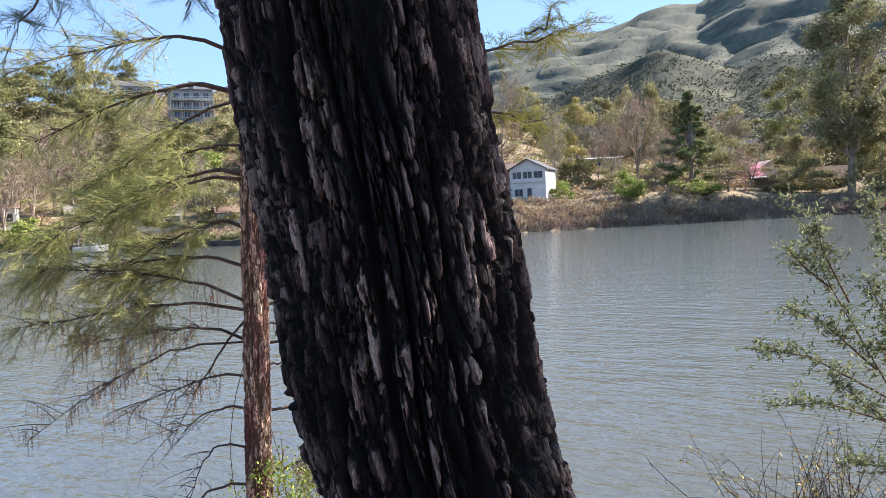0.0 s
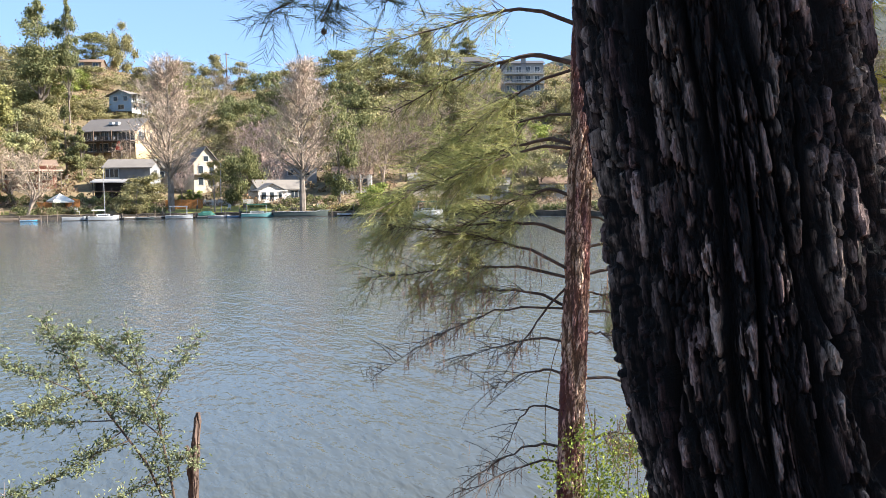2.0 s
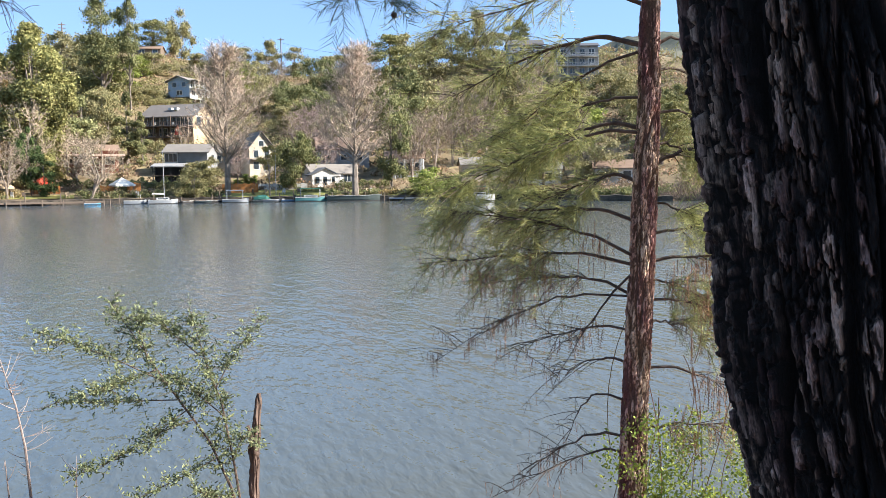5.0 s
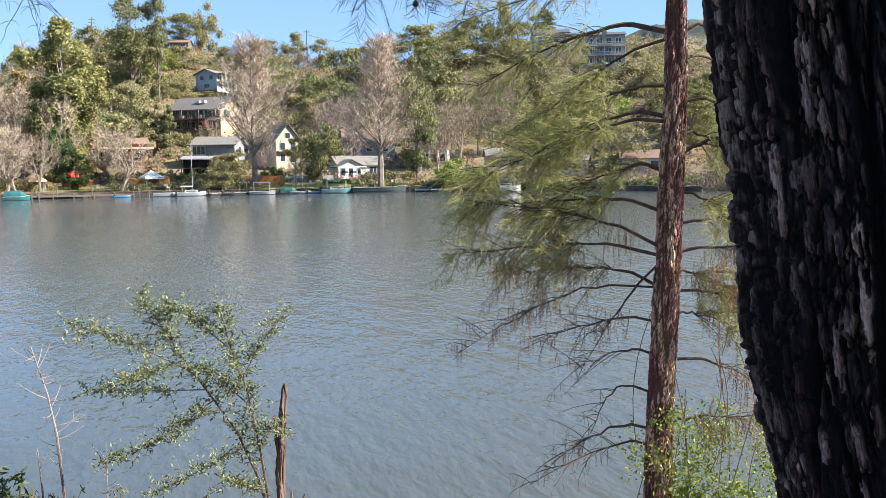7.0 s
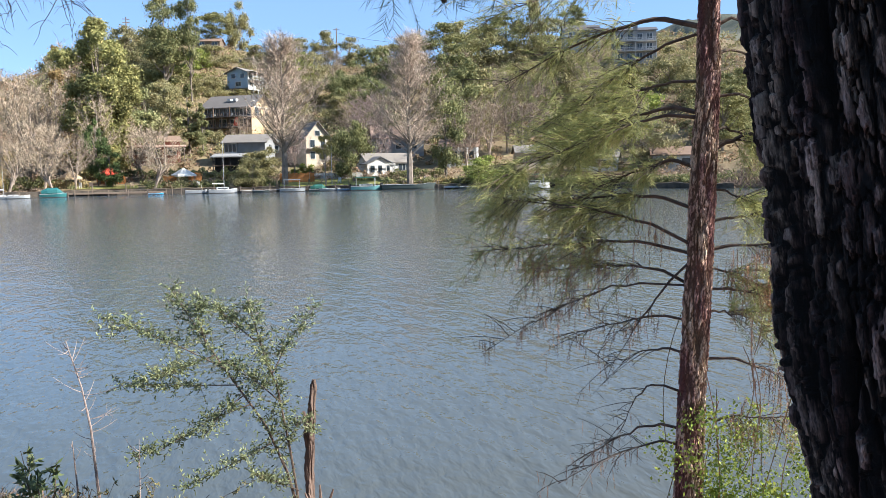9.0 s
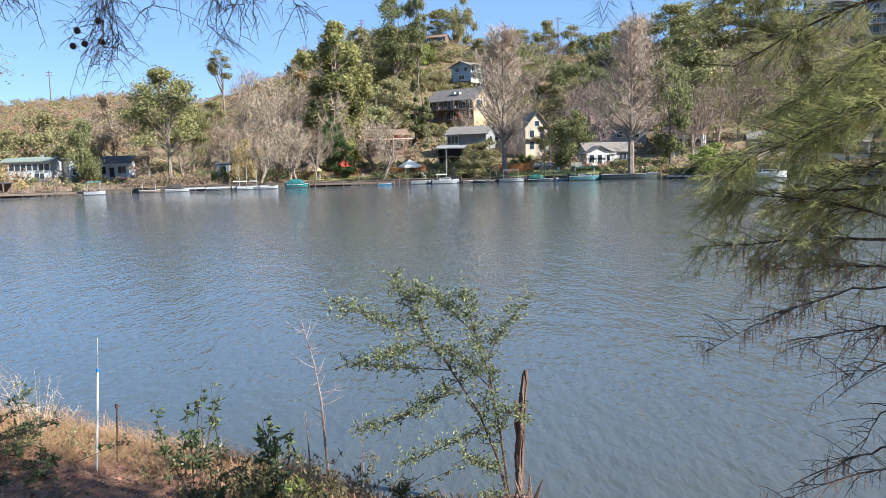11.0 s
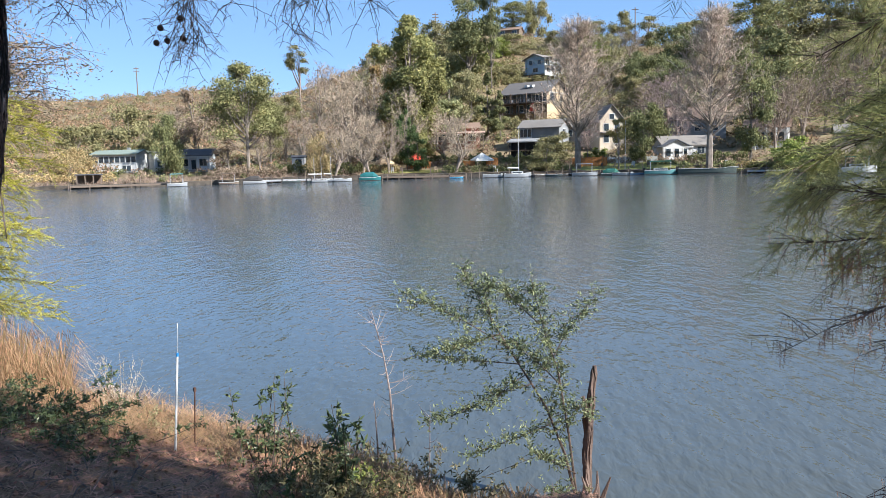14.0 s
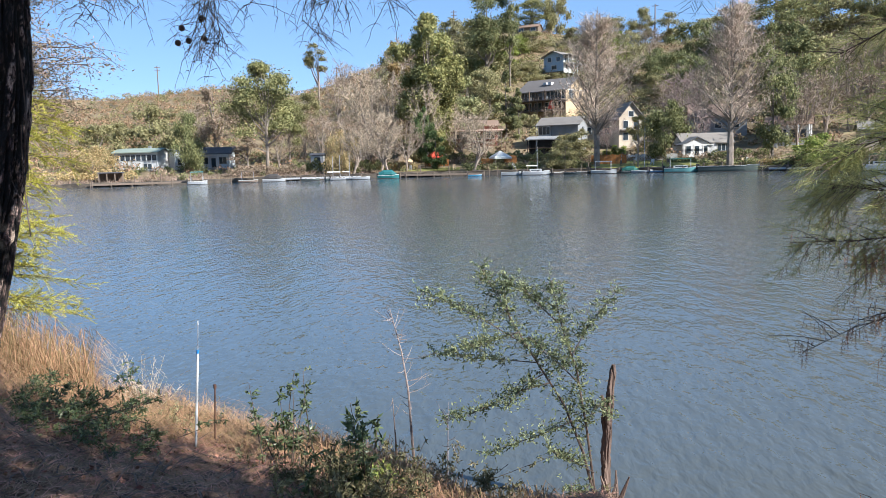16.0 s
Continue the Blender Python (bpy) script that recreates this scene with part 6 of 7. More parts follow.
def bark_trunk(path, radii, rows, segs, depth, kx, kz, seed, levels=None, face=None):
    """A trunk whose bark is cut by long wandering furrows into ridges, and these across into plates that stand out unevenly.
    levels: heights of the rows, where they are not even; face: the side, in radians, on which the segments lie closest."""
    g = Geo()
    g.tone = []
    zs = [p[2] for p in path]
    levels = levels if levels is not None else np.linspace(zs[0], zs[-1], rows + 1)
    rows = len(levels) - 1
    for z in map(float, levels):
        cx, cy = np.interp(z, zs, [p[0] for p in path]), np.interp(z, zs, [p[1] for p in path])
        r = float(np.interp(z, zs, radii))
        for j in range(segs):
            t = 2 * math.pi * j / segs
            if face is not None:
                t -= 0.6 * math.sin(t - face)
            ux, uy = math.cos(t), math.sin(t)
            q = Vector((ux * r * kx, uy * r * kx, z * kz + seed))
            q += 0.9 * Vector(noise.noise_vector(q * 0.35 + Vector((3, 5, 7)))) + 0.3 * Vector(noise.noise_vector(q * 1.7)) + 0.12 * Vector(noise.noise_vector(q * 5.3))
            near, cells = noise.voronoi(q)
            plate = min(1.0, max(0.0, (near[1] - near[0]) * 7 - 0.35))
            own = abs(noise.cell(cells[0] * 7.3)) % 1.0
            long = Vector((ux * r * 19, uy * r * 19, z * kz * 0.13 + seed))
            long += 0.5 * Vector(noise.noise_vector(long * 0.8))
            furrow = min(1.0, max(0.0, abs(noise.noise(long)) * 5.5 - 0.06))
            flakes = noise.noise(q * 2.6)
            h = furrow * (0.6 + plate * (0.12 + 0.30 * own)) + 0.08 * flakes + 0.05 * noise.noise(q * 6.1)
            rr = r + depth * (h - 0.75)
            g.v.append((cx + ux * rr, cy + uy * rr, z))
            # Tone falls to 0 in furrows and plate joints, and differs plate by plate.
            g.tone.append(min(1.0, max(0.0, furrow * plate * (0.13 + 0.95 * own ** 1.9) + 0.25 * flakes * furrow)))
    for i in range(rows):
        for j in range(segs):
            a, b = i * segs + j, i * segs + (j + 1) % segs
            g.f.append((a, b, b + segs, a + segs))
    return g


def spray(g, p, d, length, count, nlen, width):
    """A feathery twig: two ranks of needles along a short stalk."""
    d = d.normalized()
    q = p + d * length + Vector((0, 0, -0.25 * length))
    g.blade(p, q, width * 0.8)
    side = d.cross(Vector((rng.normal() * 0.6, rng.normal() * 0.6, 1)))
    side = side.normalized() if side.length > 1e-6 else Vector((1, 0, 0))
    for i in range(count):
        b = p.lerp(q, (i + 1) / count)
        s = side * (1 if i % 2 else -1) * rng.uniform(0.6, 1.1) + d * rng.uniform(0.5, 1.1) + Vector((0, 0, rng.uniform(-0.5, 0.2)))
        g.sliver(b, b + s.normalized() * nlen * rng.uniform(0.6, 1.2), width * 1.35)


def along(path, u):
    k = u * (len(path) - 1)
    i = min(int(k), len(path) - 2)
    return path[i].lerp(path[i + 1], k - i)


def bezier(a, b, c, n=8):
    return [a * (1 - t) ** 2 + b * 2 * t * (1 - t) + c * t * t for t in (i / n for i in range(n + 1))]


def wobble(path, amount):
    return [p + Vector(rng.normal(size=3)) * amount * min(1, i / 2) for i, p in enumerate(path)]


# the large tree beside the look-out
big = thing("large_cypress", "large old cypress with black furrowed bark leaning over the bank", "tree", Matrix.Identity(4))
axis = [(0.41, 1.37, 1.3), (0.25, 1.345, 2.3), (0.075, 1.34, 3.1), (0.054, 1.34, 3.2), (0.03, 1.34, 3.29), (0.0085, 1.34, 3.386), (0.0, 1.34, 3.446), (-0.0204, 1.34, 3.626), (-0.0592, 1.34, 3.883), (-0.0806, 1.34, 4.076), (-0.2, 1.33, 5.2)]
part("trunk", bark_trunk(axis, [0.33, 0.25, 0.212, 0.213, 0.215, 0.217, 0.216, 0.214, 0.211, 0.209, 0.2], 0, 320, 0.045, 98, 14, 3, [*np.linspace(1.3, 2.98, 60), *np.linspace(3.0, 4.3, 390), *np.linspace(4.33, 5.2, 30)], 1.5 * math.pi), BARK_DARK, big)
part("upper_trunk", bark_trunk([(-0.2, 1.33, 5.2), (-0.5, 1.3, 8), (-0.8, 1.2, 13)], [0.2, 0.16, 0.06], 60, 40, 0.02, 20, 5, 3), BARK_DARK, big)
g = Geo()
for i in range(26):
    t, z = i * 2.4, 6.3 + i * 0.2
    s = Vector((-0.2 - 0.08 * (z - 5.2), 1.32, z))
    reach = 4.4 - 0.1 * i
    g.tube([s, s + Vector((math.cos(t) * reach * 0.5, math.sin(t) * reach * 0.5, 0.5)), s + Vector((math.cos(t) * reach, math.sin(t) * reach, 0.35))], [0.06, 0.035, 0.008], 5, False)
part("limb", g, BARK_DARK, big)
# Unseen leaf cloud, set sunward of the trunk to shade it and the bank.
n = 15000
side, onward = rng.uniform(-3.6, 3.7, 380), rng.normal(size=380) * 1.4 + 5.7
c = np.stack([-0.34 * side + 0.94 * onward, 0.94 * side + 0.34 * onward, 8.2 + rng.normal(size=380) * 0.8], 1)
c = c[c[:, 2] > 6.9]
pts = c[rng.integers(0, len(c), n)] + rng.normal(size=(n, 3)) * 0.32
part("crown", leaves(pts, 0.26, 3, rng), NEEDLE_DARK, big)


def hanging(g, a, r, wide, low, count):
    """Bare drooping twigs that fork into ever finer curling ones: round azimuth a, wide degrees, down to the height low."""
    for i in range(count):
        a0, a1 = a + rng.normal() * wide * 0.35, a + rng.normal() * wide * 0.5
        b, e = polar(a0, r + rng.normal() * 0.15, 4.72), polar(a1, r + rng.normal() * 0.15, low + 0.3 * rng.uniform() ** 1.5)
        main = wobble(bezier(b, polar((a0 * 2 + a1) / 3, r, (b.z + 2 * e.z) / 3 + 0.02), e, 9), 0.008)
        g.tube(main, [0.0030 - 0.00022 * k for k in range(10)], 4, False)
        for k in range(9):
            p = along(main, rng.uniform(0.2, 1))
            d = Vector((rng.normal() * 0.7, rng.normal() * 0.7, -0.55 + rng.normal() * 0.35)).normalized() * rng.uniform(0.07, 0.2)
            tw = wobble(bezier(p, p + d * 0.55 + Vector((0, 0, 0.012)), p + d + Vector((0, 0, -0.03)), 6), 0.003)
            g.tube(tw, [0.0017, 0.0016, 0.0015, 0.0013, 0.0011, 0.0009, 0.0006], 3, False)
            for m in range(3):
                q = along(tw, rng.uniform(0.25, 0.95))
                f = Vector((rng.normal(), rng.normal(), rng.normal() * 0.6 - 0.3)).normalized() * rng.uniform(0.025, 0.08)
                g.tube(bezier(q, q + f * 0.5 + Vector((0, 0, 0.008)), q + f + Vector((0, 0, -0.012)), 3), [0.0011, 0.001, 0.0008, 0.0005], 3, False)


def cone_ball(p, r):
    """A small round woody cone with scale-like bumps."""
    g = Geo()
    for i in range(7):
        for j in range(10):
            t, u = math.pi * i / 6, 2 * math.pi * j / 10
            k = r * (1 + 0.1 * ((i + j) % 2))
            g.v.append((p.x + k * math.sin(t) * math.cos(u), p.y + k * math.sin(t) * math.sin(u), p.z + k * math.cos(t)))
    g.f = [(i * 10 + j, (i + 1) * 10 + j, (i + 1) * 10 + (j + 1) % 10, i * 10 + (j + 1) % 10) for i in range(6) for j in range(10)]
    return g


g = Geo()
TWIG_HANG = surface("bare_hanging_twigs", (0.075, 0.055, 0.045), (0.17, 0.13, 0.105), 8, 0.9, 0.2, 60)
hanging(g, 67.0, 3.5, 2.6, 4.10, 10), hanging(g, 73.2, 3.5, 2.4, 4.25, 7), hanging(g, 59.8, 3.4, 4.4, 4.20, 12), hanging(g, 78.5, 3.6, 3.0, 4.3, 4), hanging(g, 54.8, 3.4, 2.5, 4.3, 3)
part("hanging_twig", g, TWIG_HANG, big, "bare drooping dark twigs")
for a, z in ((68.7, 4.26), (67.4, 4.30), (67.3, 4.22), (68.3, 4.21), (69.0, 4.20), (72.5, 4.42), (77, 4.45)):
    part("cone", cone_ball(polar(a, 3.5, z), 0.0125), TWIG, big, "small round dark cone")
g = Geo()
for start, end, n in ((polar(24, 3.2, 4.75), polar(33.5, 3.0, 4.36), 46), (polar(26, 3.2, 4.8), polar(29.5, 3.0, 4.34), 30), (polar(20, 3.4, 4.8), polar(25, 3.1, 4.45), 26),
                      (polar(13.2, 3.6, 4.95), polar(14.5, 3.4, 4.62), 26)):
    limb = wobble(bezier(start, (start + end) / 2 + Vector((0, 0, 0.06)), end), 0.01)
    part("twig", Geo().tube(limb, [0.011 - 0.001 * i for i in range(len(limb))], 5, False), TWIG, big)
    for i in range(n):
        u = rng.uniform(0.25, 1)
        b = along(limb, u)
        spray(g, b, (end - start) * 0.7 + Vector(rng.normal(size=3)) * 0.4, rng.uniform(0.07, 0.18), 30, 0.072, 0.0019)
part("foliage", g, NEEDLE_DARK, big, "dark green needle tufts")
part("cone", cone_ball(polar(29.7, 3.0, 4.31), 0.011), TWIG, big)
g = Geo()
for start, end, n in ((polar(-2, 3.0, 4.30), polar(-14.4, 3.5, 4.53), 70), (polar(-3, 3.1, 4.15), polar(-11, 3.4, 4.1), 40), (polar(-9.5, 3.3, 4.45), polar(-12, 3.5, 4.62), 34)):
    limb = wobble(bezier(start, (start + end) / 2 + Vector((0, 0, -0.04)), end), 0.012)
    part("twig", Geo().tube(limb, [0.0085 - 0.0008 * i for i in range(len(limb))], 5, False), TWIG, big)
    for i in range(n):
        b = along(limb, rng.uniform(0.35, 1))
        spray(g, b, (end - start) * 0.5 + Vector(rng.normal(size=3)) * 0.5 + Vector((0, 0, -0.1)), rng.uniform(0.06, 0.17), 14, 0.04, 0.0028)
part("foliage", g, NEEDLE_YELLOW, big, "yellow-green needle sprays")

# the slender cypress at the water
young = thing("slender_cypress", "slender cypress with red fibrous bark and feathery drooping sprays", "tree", Matrix.Identity(4))
axis = [tuple(polar(11.8, 5.05, 0.6)), tuple(polar(11.74, 5.05, 1.6)), tuple(polar(11.6, 5.05, 2.3)), tuple(polar(11.22, 5.05, 3.2)), tuple(polar(10.98, 5.05, 4.0)),
        tuple(polar(10.85, 5.05, 4.8)), tuple(polar(10.7, 5.0, 6.0)), tuple(polar(10.6, 5.0, 8.5))]
part("trunk", bark_trunk(axis, [0.105, 0.09, 0.084, 0.08, 0.074, 0.066, 0.05, 0.012], 520, 90, 0.024, 84, 17.0, 11), BARK_RED, young)
LEFT, AWAY = (polar(101.2, 1)), polar(11.2, 1)


def stem_at(z):
    zs = [p[2] for p in axis]
    return Vector((np.interp(z, zs, [p[0] for p in axis]), np.interp(z, zs, [p[1] for p in axis]), z))


def limb(z, um, zm, ut, zt, deep, r0, green, brown=0, bare=6):
    """One bough: it leaves the trunk at z, passes um aside at zm and ends ut aside at zt; green and brown count its sprays."""
    s = stem_at(z)
    m, e = s + LEFT * um + AWAY * deep * 0.4, s + LEFT * ut + AWAY * deep
    m.z, e.z = zm, zt
    path = wobble([s] + bezier(s.lerp(m, 0.5) + Vector((0, 0, 0.02)), m, e, 9), 0.006)
    w = Geo().tube(path, [max(0.0025, r0 * (1 - 0.085 * i)) for i in range(len(path))], 6, False)
    for i in range(int(12 + 26 * abs(ut)) if green else int(5 + 8 * abs(ut)) + 4 * brown):
        b = along(path, rng.uniform(0.3, 1))
        d = LEFT * math.copysign(rng.uniform(0.3, 1.0), ut) + AWAY * rng.normal() * 0.9 + Vector((0, 0, rng.uniform(-0.9, 0.35)))
        tip = b + d.normalized() * rng.uniform(0.12, 0.42)
        tw = bezier(b, (b + tip) / 2 + Vector((0, 0, 0.03)), tip, 3)
        w.tube(tw, [0.0032, 0.0026, 0.002, 0.0013], 3, False)
        for k in range(2):
            p = along(tw, rng.uniform(0.3, 1))
            w.blade(p, p + Vector((rng.normal() * 0.4, rng.normal() * 0.4, -rng.uniform(0.2, 1))).normalized() * rng.uniform(0.05, 0.16), 0.003)
        for k in range(int(green * 2.1)):
            spray(NEEDLES, along(tw, rng.uniform(0.1, 1)), d.normalized() + Vector(rng.normal(size=3)) * 0.5 + Vector((0, 0, -0.15)), rng.uniform(0.08, 0.22), 16, 0.06, 0.0028)
        for k in range(2 * brown):
            p = along(tw, rng.uniform(0.2, 1))
            spray(WITHERED, p, Vector((rng.normal() * 0.15, rng.normal() * 0.15, -1)), rng.uniform(0.05, 0.11), 10, 0.016, 0.0035)
    part("branch", w, TWIG, young)


NEEDLES, WITHERED = Geo(), Geo()
limb(4.51, 0.52, 4.62, 1.28, 4.26, 0.1, 0.017, 2), limb(4.50, 0.5, 4.35, 1.05, 3.95, 0.5, 0.010, 2), limb(4.75, 0.5, 4.9, 1.3, 4.6, -0.3, 0.014, 2)
limb(4.00, 0.37, 4.06, 0.95, 3.86, 0.2, 0.015, 4), limb(3.98, 0.45, 3.98, 1.15, 3.66, -0.3, 0.012, 4), limb(4.2, 0.4, 4.2, 1.0, 4.05, 0.6, 0.010, 4)
limb(3.66, 0.3, 3.74, 0.85, 3.46, 0.25, 0.014, 3), limb(3.41, 0.44, 3.53, 1.32, 3.46, 0.1, 0.013, 3), limb(3.18, 0.5, 3.42, 1.28, 3.52, -0.2, 0.012, 2)
limb(3.14, 0.6, 3.24, 1.48, 3.13, 0.1, 0.012, 2, 1), limb(2.93, 0.42, 3.1, 1.05, 2.98, 0.2, 0.012, 1, 2), limb(2.95, 0.7, 2.93, 1.33, 2.5, -0.1, 0.008, 0, 2)
limb(2.72, 0.37, 2.75, 0.78, 2.58, 0.0, 0.010, 0, 1), limb(3.16, 0.36, 2.75, 0.54, 2.38, -0.1, 0.009, 0, 1), limb(2.50, 0.3, 2.54, 0.46, 2.40, 0.1, 0.010, 0, 0)
limb(2.25, 0.34, 2.32, 0.44, 1.98, 0.0, 0.009, 0, 0), limb(2.02, 0.37, 2.02, 0.70, 1.72, 0.1, 0.011, 0, 1), limb(1.9, 0.3, 1.98, 0.8, 1.7, -0.3, 0.009, 0, 1)
limb(3.75, -0.2, 3.86, -0.7, 4.05, 0.2, 0.017, 3), limb(4.50, -0.2, 4.58, -0.6, 4.45, 0.2, 0.011, 3), limb(3.16, -0.3, 3.2, -0.75, 3.25, 0.1, 0.012, 1, 3)
limb(2.93, -0.37, 2.90, -0.75, 2.78, 0.2, 0.010, 1, 2), limb(2.49, -0.4, 2.46, -0.8, 2.28, 0.1, 0.011, 0, 2), limb(2.04, -0.25, 2.12, -0.65, 2.1, 0.2, 0.011, 1, 2)
limb(3.34, -0.3, 3.36, -0.65, 3.42, 0.5, 0.010, 3), limb(4.1, -0.3, 4.1, -0.7, 4.0, 0.4, 0.010, 4)
limb(4.35, -0.25, 4.4, -0.75, 4.2, 0.6, 0.010, 4), limb(3.9, -0.25, 3.9, -0.7, 3.65, 0.6, 0.009, 5), limb(3.55, -0.22, 3.5, -0.62, 3.25, 0.5, 0.009, 5), limb(2.75, -0.22, 2.78, -0.6, 2.6, 0.4, 0.008, 2, 2), limb(3.05, -0.2, 3.02, -0.5, 2.85, 0.5, 0.008, 3, 1)
for z0, u0, n in ((3.12, -0.22, 46), (3.0, -0.42, 24), (2.35, -0.5, 26), (3.3, 0.28, 26), (2.9, 0.75, 30), (2.75, 0.35, 22), (3.05, 1.0, 24), (2.1, -0.25, 16)):
    for i in range(n):
        p = stem_at(z0) + LEFT * (u0 + rng.normal() * 0.09) + AWAY * rng.normal() * 0.12 + Vector((0, 0, rng.normal() * 0.06))
        spray(WITHERED, p, Vector((rng.normal() * 0.12, rng.normal() * 0.12, -1)), rng.uniform(0.07, 0.16), 12, 0.02, 0.004)
part("foliage", NEEDLES, NEEDLE, young, "sunlit green feathery needles")
part("withered_foliage", WITHERED, NEEDLE_BROWN, young, "hanging withered brown sprays")

vine = thing("vine", "bright green vine climbing over the slender cypress", "vine", Matrix.Identity(4))
pts = []
for i in range(105):
    c = stem_at(1.8) + LEFT * (0.16 - 1.05 * rng.uniform() ** 0.9) + AWAY * rng.normal() * 0.16
    c.z = 0.8 + 1.35 * rng.uniform() ** 1.6
    q = rng.normal(size=(150, 3)) * (0.075, 0.075, 0.065)
    pts.append(np.array(c) + q)
pts = np.concatenate(pts)
part("foliage", leaves(pts, 0.027, 1.7, rng), VINE_LEAF, vine)
g = Geo()
for i in range(20):
    p = stem_at(2.6) + LEFT * rng.uniform(-0.8, 0.05) + AWAY * rng.normal() * 0.15
    p.z = rng.uniform(1.9, 3.3)
    q = p + LEFT * rng.normal() * 0.12
    q.z = p.z - rng.uniform(0.4, 1.2)
    g.tube(bezier(p, (p + q) / 2 + LEFT * rng.normal() * 0.12, q, 7), [0.003] * 8, 3, False)
part("stem", g, STRAW, vine)


# saplings, shrubs and stakes on the bank
def leafy_stem(w, lf, path, r0, count, size, droop=0.4, side_len=0.2):
    w.tube(path, [max(0.002, r0 * (1 - 0.8 * i / (len(path) - 1))) for i in range(len(path))], 6, False)
    for i in range(count):
        b = along(path, rng.uniform(0.25, 1))
        d = Vector((rng.normal(), rng.normal(), rng.normal() * 0.6 + 0.3)).normalized()
        e = b + d * side_len * rng.uniform(0.4, 1.3)
        w.blade(b, e, 0.003)
        for k in range(8):
            p = b.lerp(e, rng.uniform(0.1, 1))
            q = d * 0.6 + Vector(rng.normal(size=3)) * 0.7 + Vector((0, 0, -droop * 0.3))
            lf.blade(p, p + q.normalized() * size * rng.uniform(0.6, 1.3), size * 0.33)


def pl(*rows):
    return [polar(*row) for row in rows]


sap = thing("willow_sapling", "young willow with narrow grey-green leaves at the water's edge", "sapling", Matrix.Identity(4))
w, lf = Geo(), Geo()
stem_a = pl((40.1, 7.5, 0.2), (41.2, 7.5, 0.8), (42.6, 7.5, 1.28), (45.4, 7.5, 1.88), (47.2, 7.5, 2.3), (48.8, 7.5, 2.68))
stem_b = pl((40.2, 7.55, 0.2), (40.9, 7.5, 1.0), (41.7, 7.5, 1.66), (42.6, 7.5, 2.0), (43.5, 7.5, 2.5))
leafy_stem(w, lf, stem_a, 0.016, 210, 0.04), leafy_stem(w, lf, stem_b, 0.014, 230, 0.04)
for path, n in ((pl((45.2, 7.5, 1.86), (48.5, 7.4, 2.15), (51, 7.4, 2.32), (53.4, 7.4, 2.45)), 34), (pl((42, 7.5, 1.78), (40.8, 7.6, 2.05), (38.8, 7.6, 2.40)), 26),
                (pl((43.6, 7.5, 1.5), (46.5, 7.4, 1.42), (50, 7.3, 1.22), (51.6, 7.3, 1.2)), 30), (pl((42.2, 7.5, 1.1), (44.5, 7.4, 1.0), (48.6, 7.3, 0.85)), 26),
                (pl((44.6, 7.5, 1.7), (48.5, 7.6, 1.72), (52.4, 7.6, 1.78)), 28), (pl((46, 7.5, 2.0), (48.5, 7.3, 1.95), (50.5, 7.2, 1.9)), 34), (pl((43, 7.5, 2.1), (44.8, 7.6, 2.3), (45.6, 7.6, 2.45)), 26),
                (pl((41.5, 7.5, 1.5), (43.2, 7.4, 1.75), (45.2, 7.3, 2.0)), 30), (pl((41, 7.5, 1.1), (40.2, 7.5, 1.3), (39.3, 7.5, 1.2)), 14), (pl((40.4, 7.5, 0.6), (42, 7.4, 0.75), (43.8, 7.3, 0.9)), 24),
                (pl((40.6, 7.5, 0.5), (41.4, 7.4, 0.4), (42.4, 7.3, 0.5)), 22), (pl((46.5, 7.5, 2.1), (47, 7.4, 2.4), (46.6, 7.4, 2.55)), 18), (pl((44, 7.5, 1.6), (45.5, 7.4, 1.5), (47, 7.3, 1.3)), 22)):
    leafy_stem(w, lf, path, 0.007, int(n * 3.3), 0.038, 0.4, 0.17)
part("stem", w, TWIG, sap)
part("foliage", lf, WILLOW_LEAF, sap)

st = thing("dead_stump", "weathered broken dead stem with a side stub", "stump", Matrix.Identity(4))
g = bark_trunk([tuple(v) for v in pl((39.6, 8.0, -0.1), (39.5, 8.0, 0.35), (39.56, 8.0, 0.62), (39.44, 8.0, 0.85), (39.5, 8.0, 1.0), (39.28, 8.0, 1.12), (39.22, 8.0, 1.3), (39.05, 8.0, 1.47), (39.02, 8.0, 1.56))], [0.058, 0.044, 0.05, 0.046, 0.06, 0.043, 0.036, 0.035, 0.02], 150, 30, 0.022, 60, 6, 5)
g.f.append(tuple(150 * 30 + j for j in range(30)))
part("stem", g, DEADWOOD, st)
part("stub", Geo().tube(pl((39.4, 8.0, 1.0), (39.65, 7.98, 1.12), (39.85, 7.97, 1.24)), [0.03, 0.026, 0.016], 7), DEADWOOD, st)
sp = thing("broken_stump", "splintered orange-brown stump at the bank edge", "stump", Matrix.Identity(4))
for i in range(9):
    b = polar(38.9 + rng.normal() * 0.25, 7.9 + rng.normal() * 0.04, 0.1)
    part("splinter", Geo().tube([b, b + Vector((rng.normal() * 0.05, rng.normal() * 0.05, rng.uniform(0.1, 0.34)))], [0.035, 0.008], 5), DEADWOOD, sp)


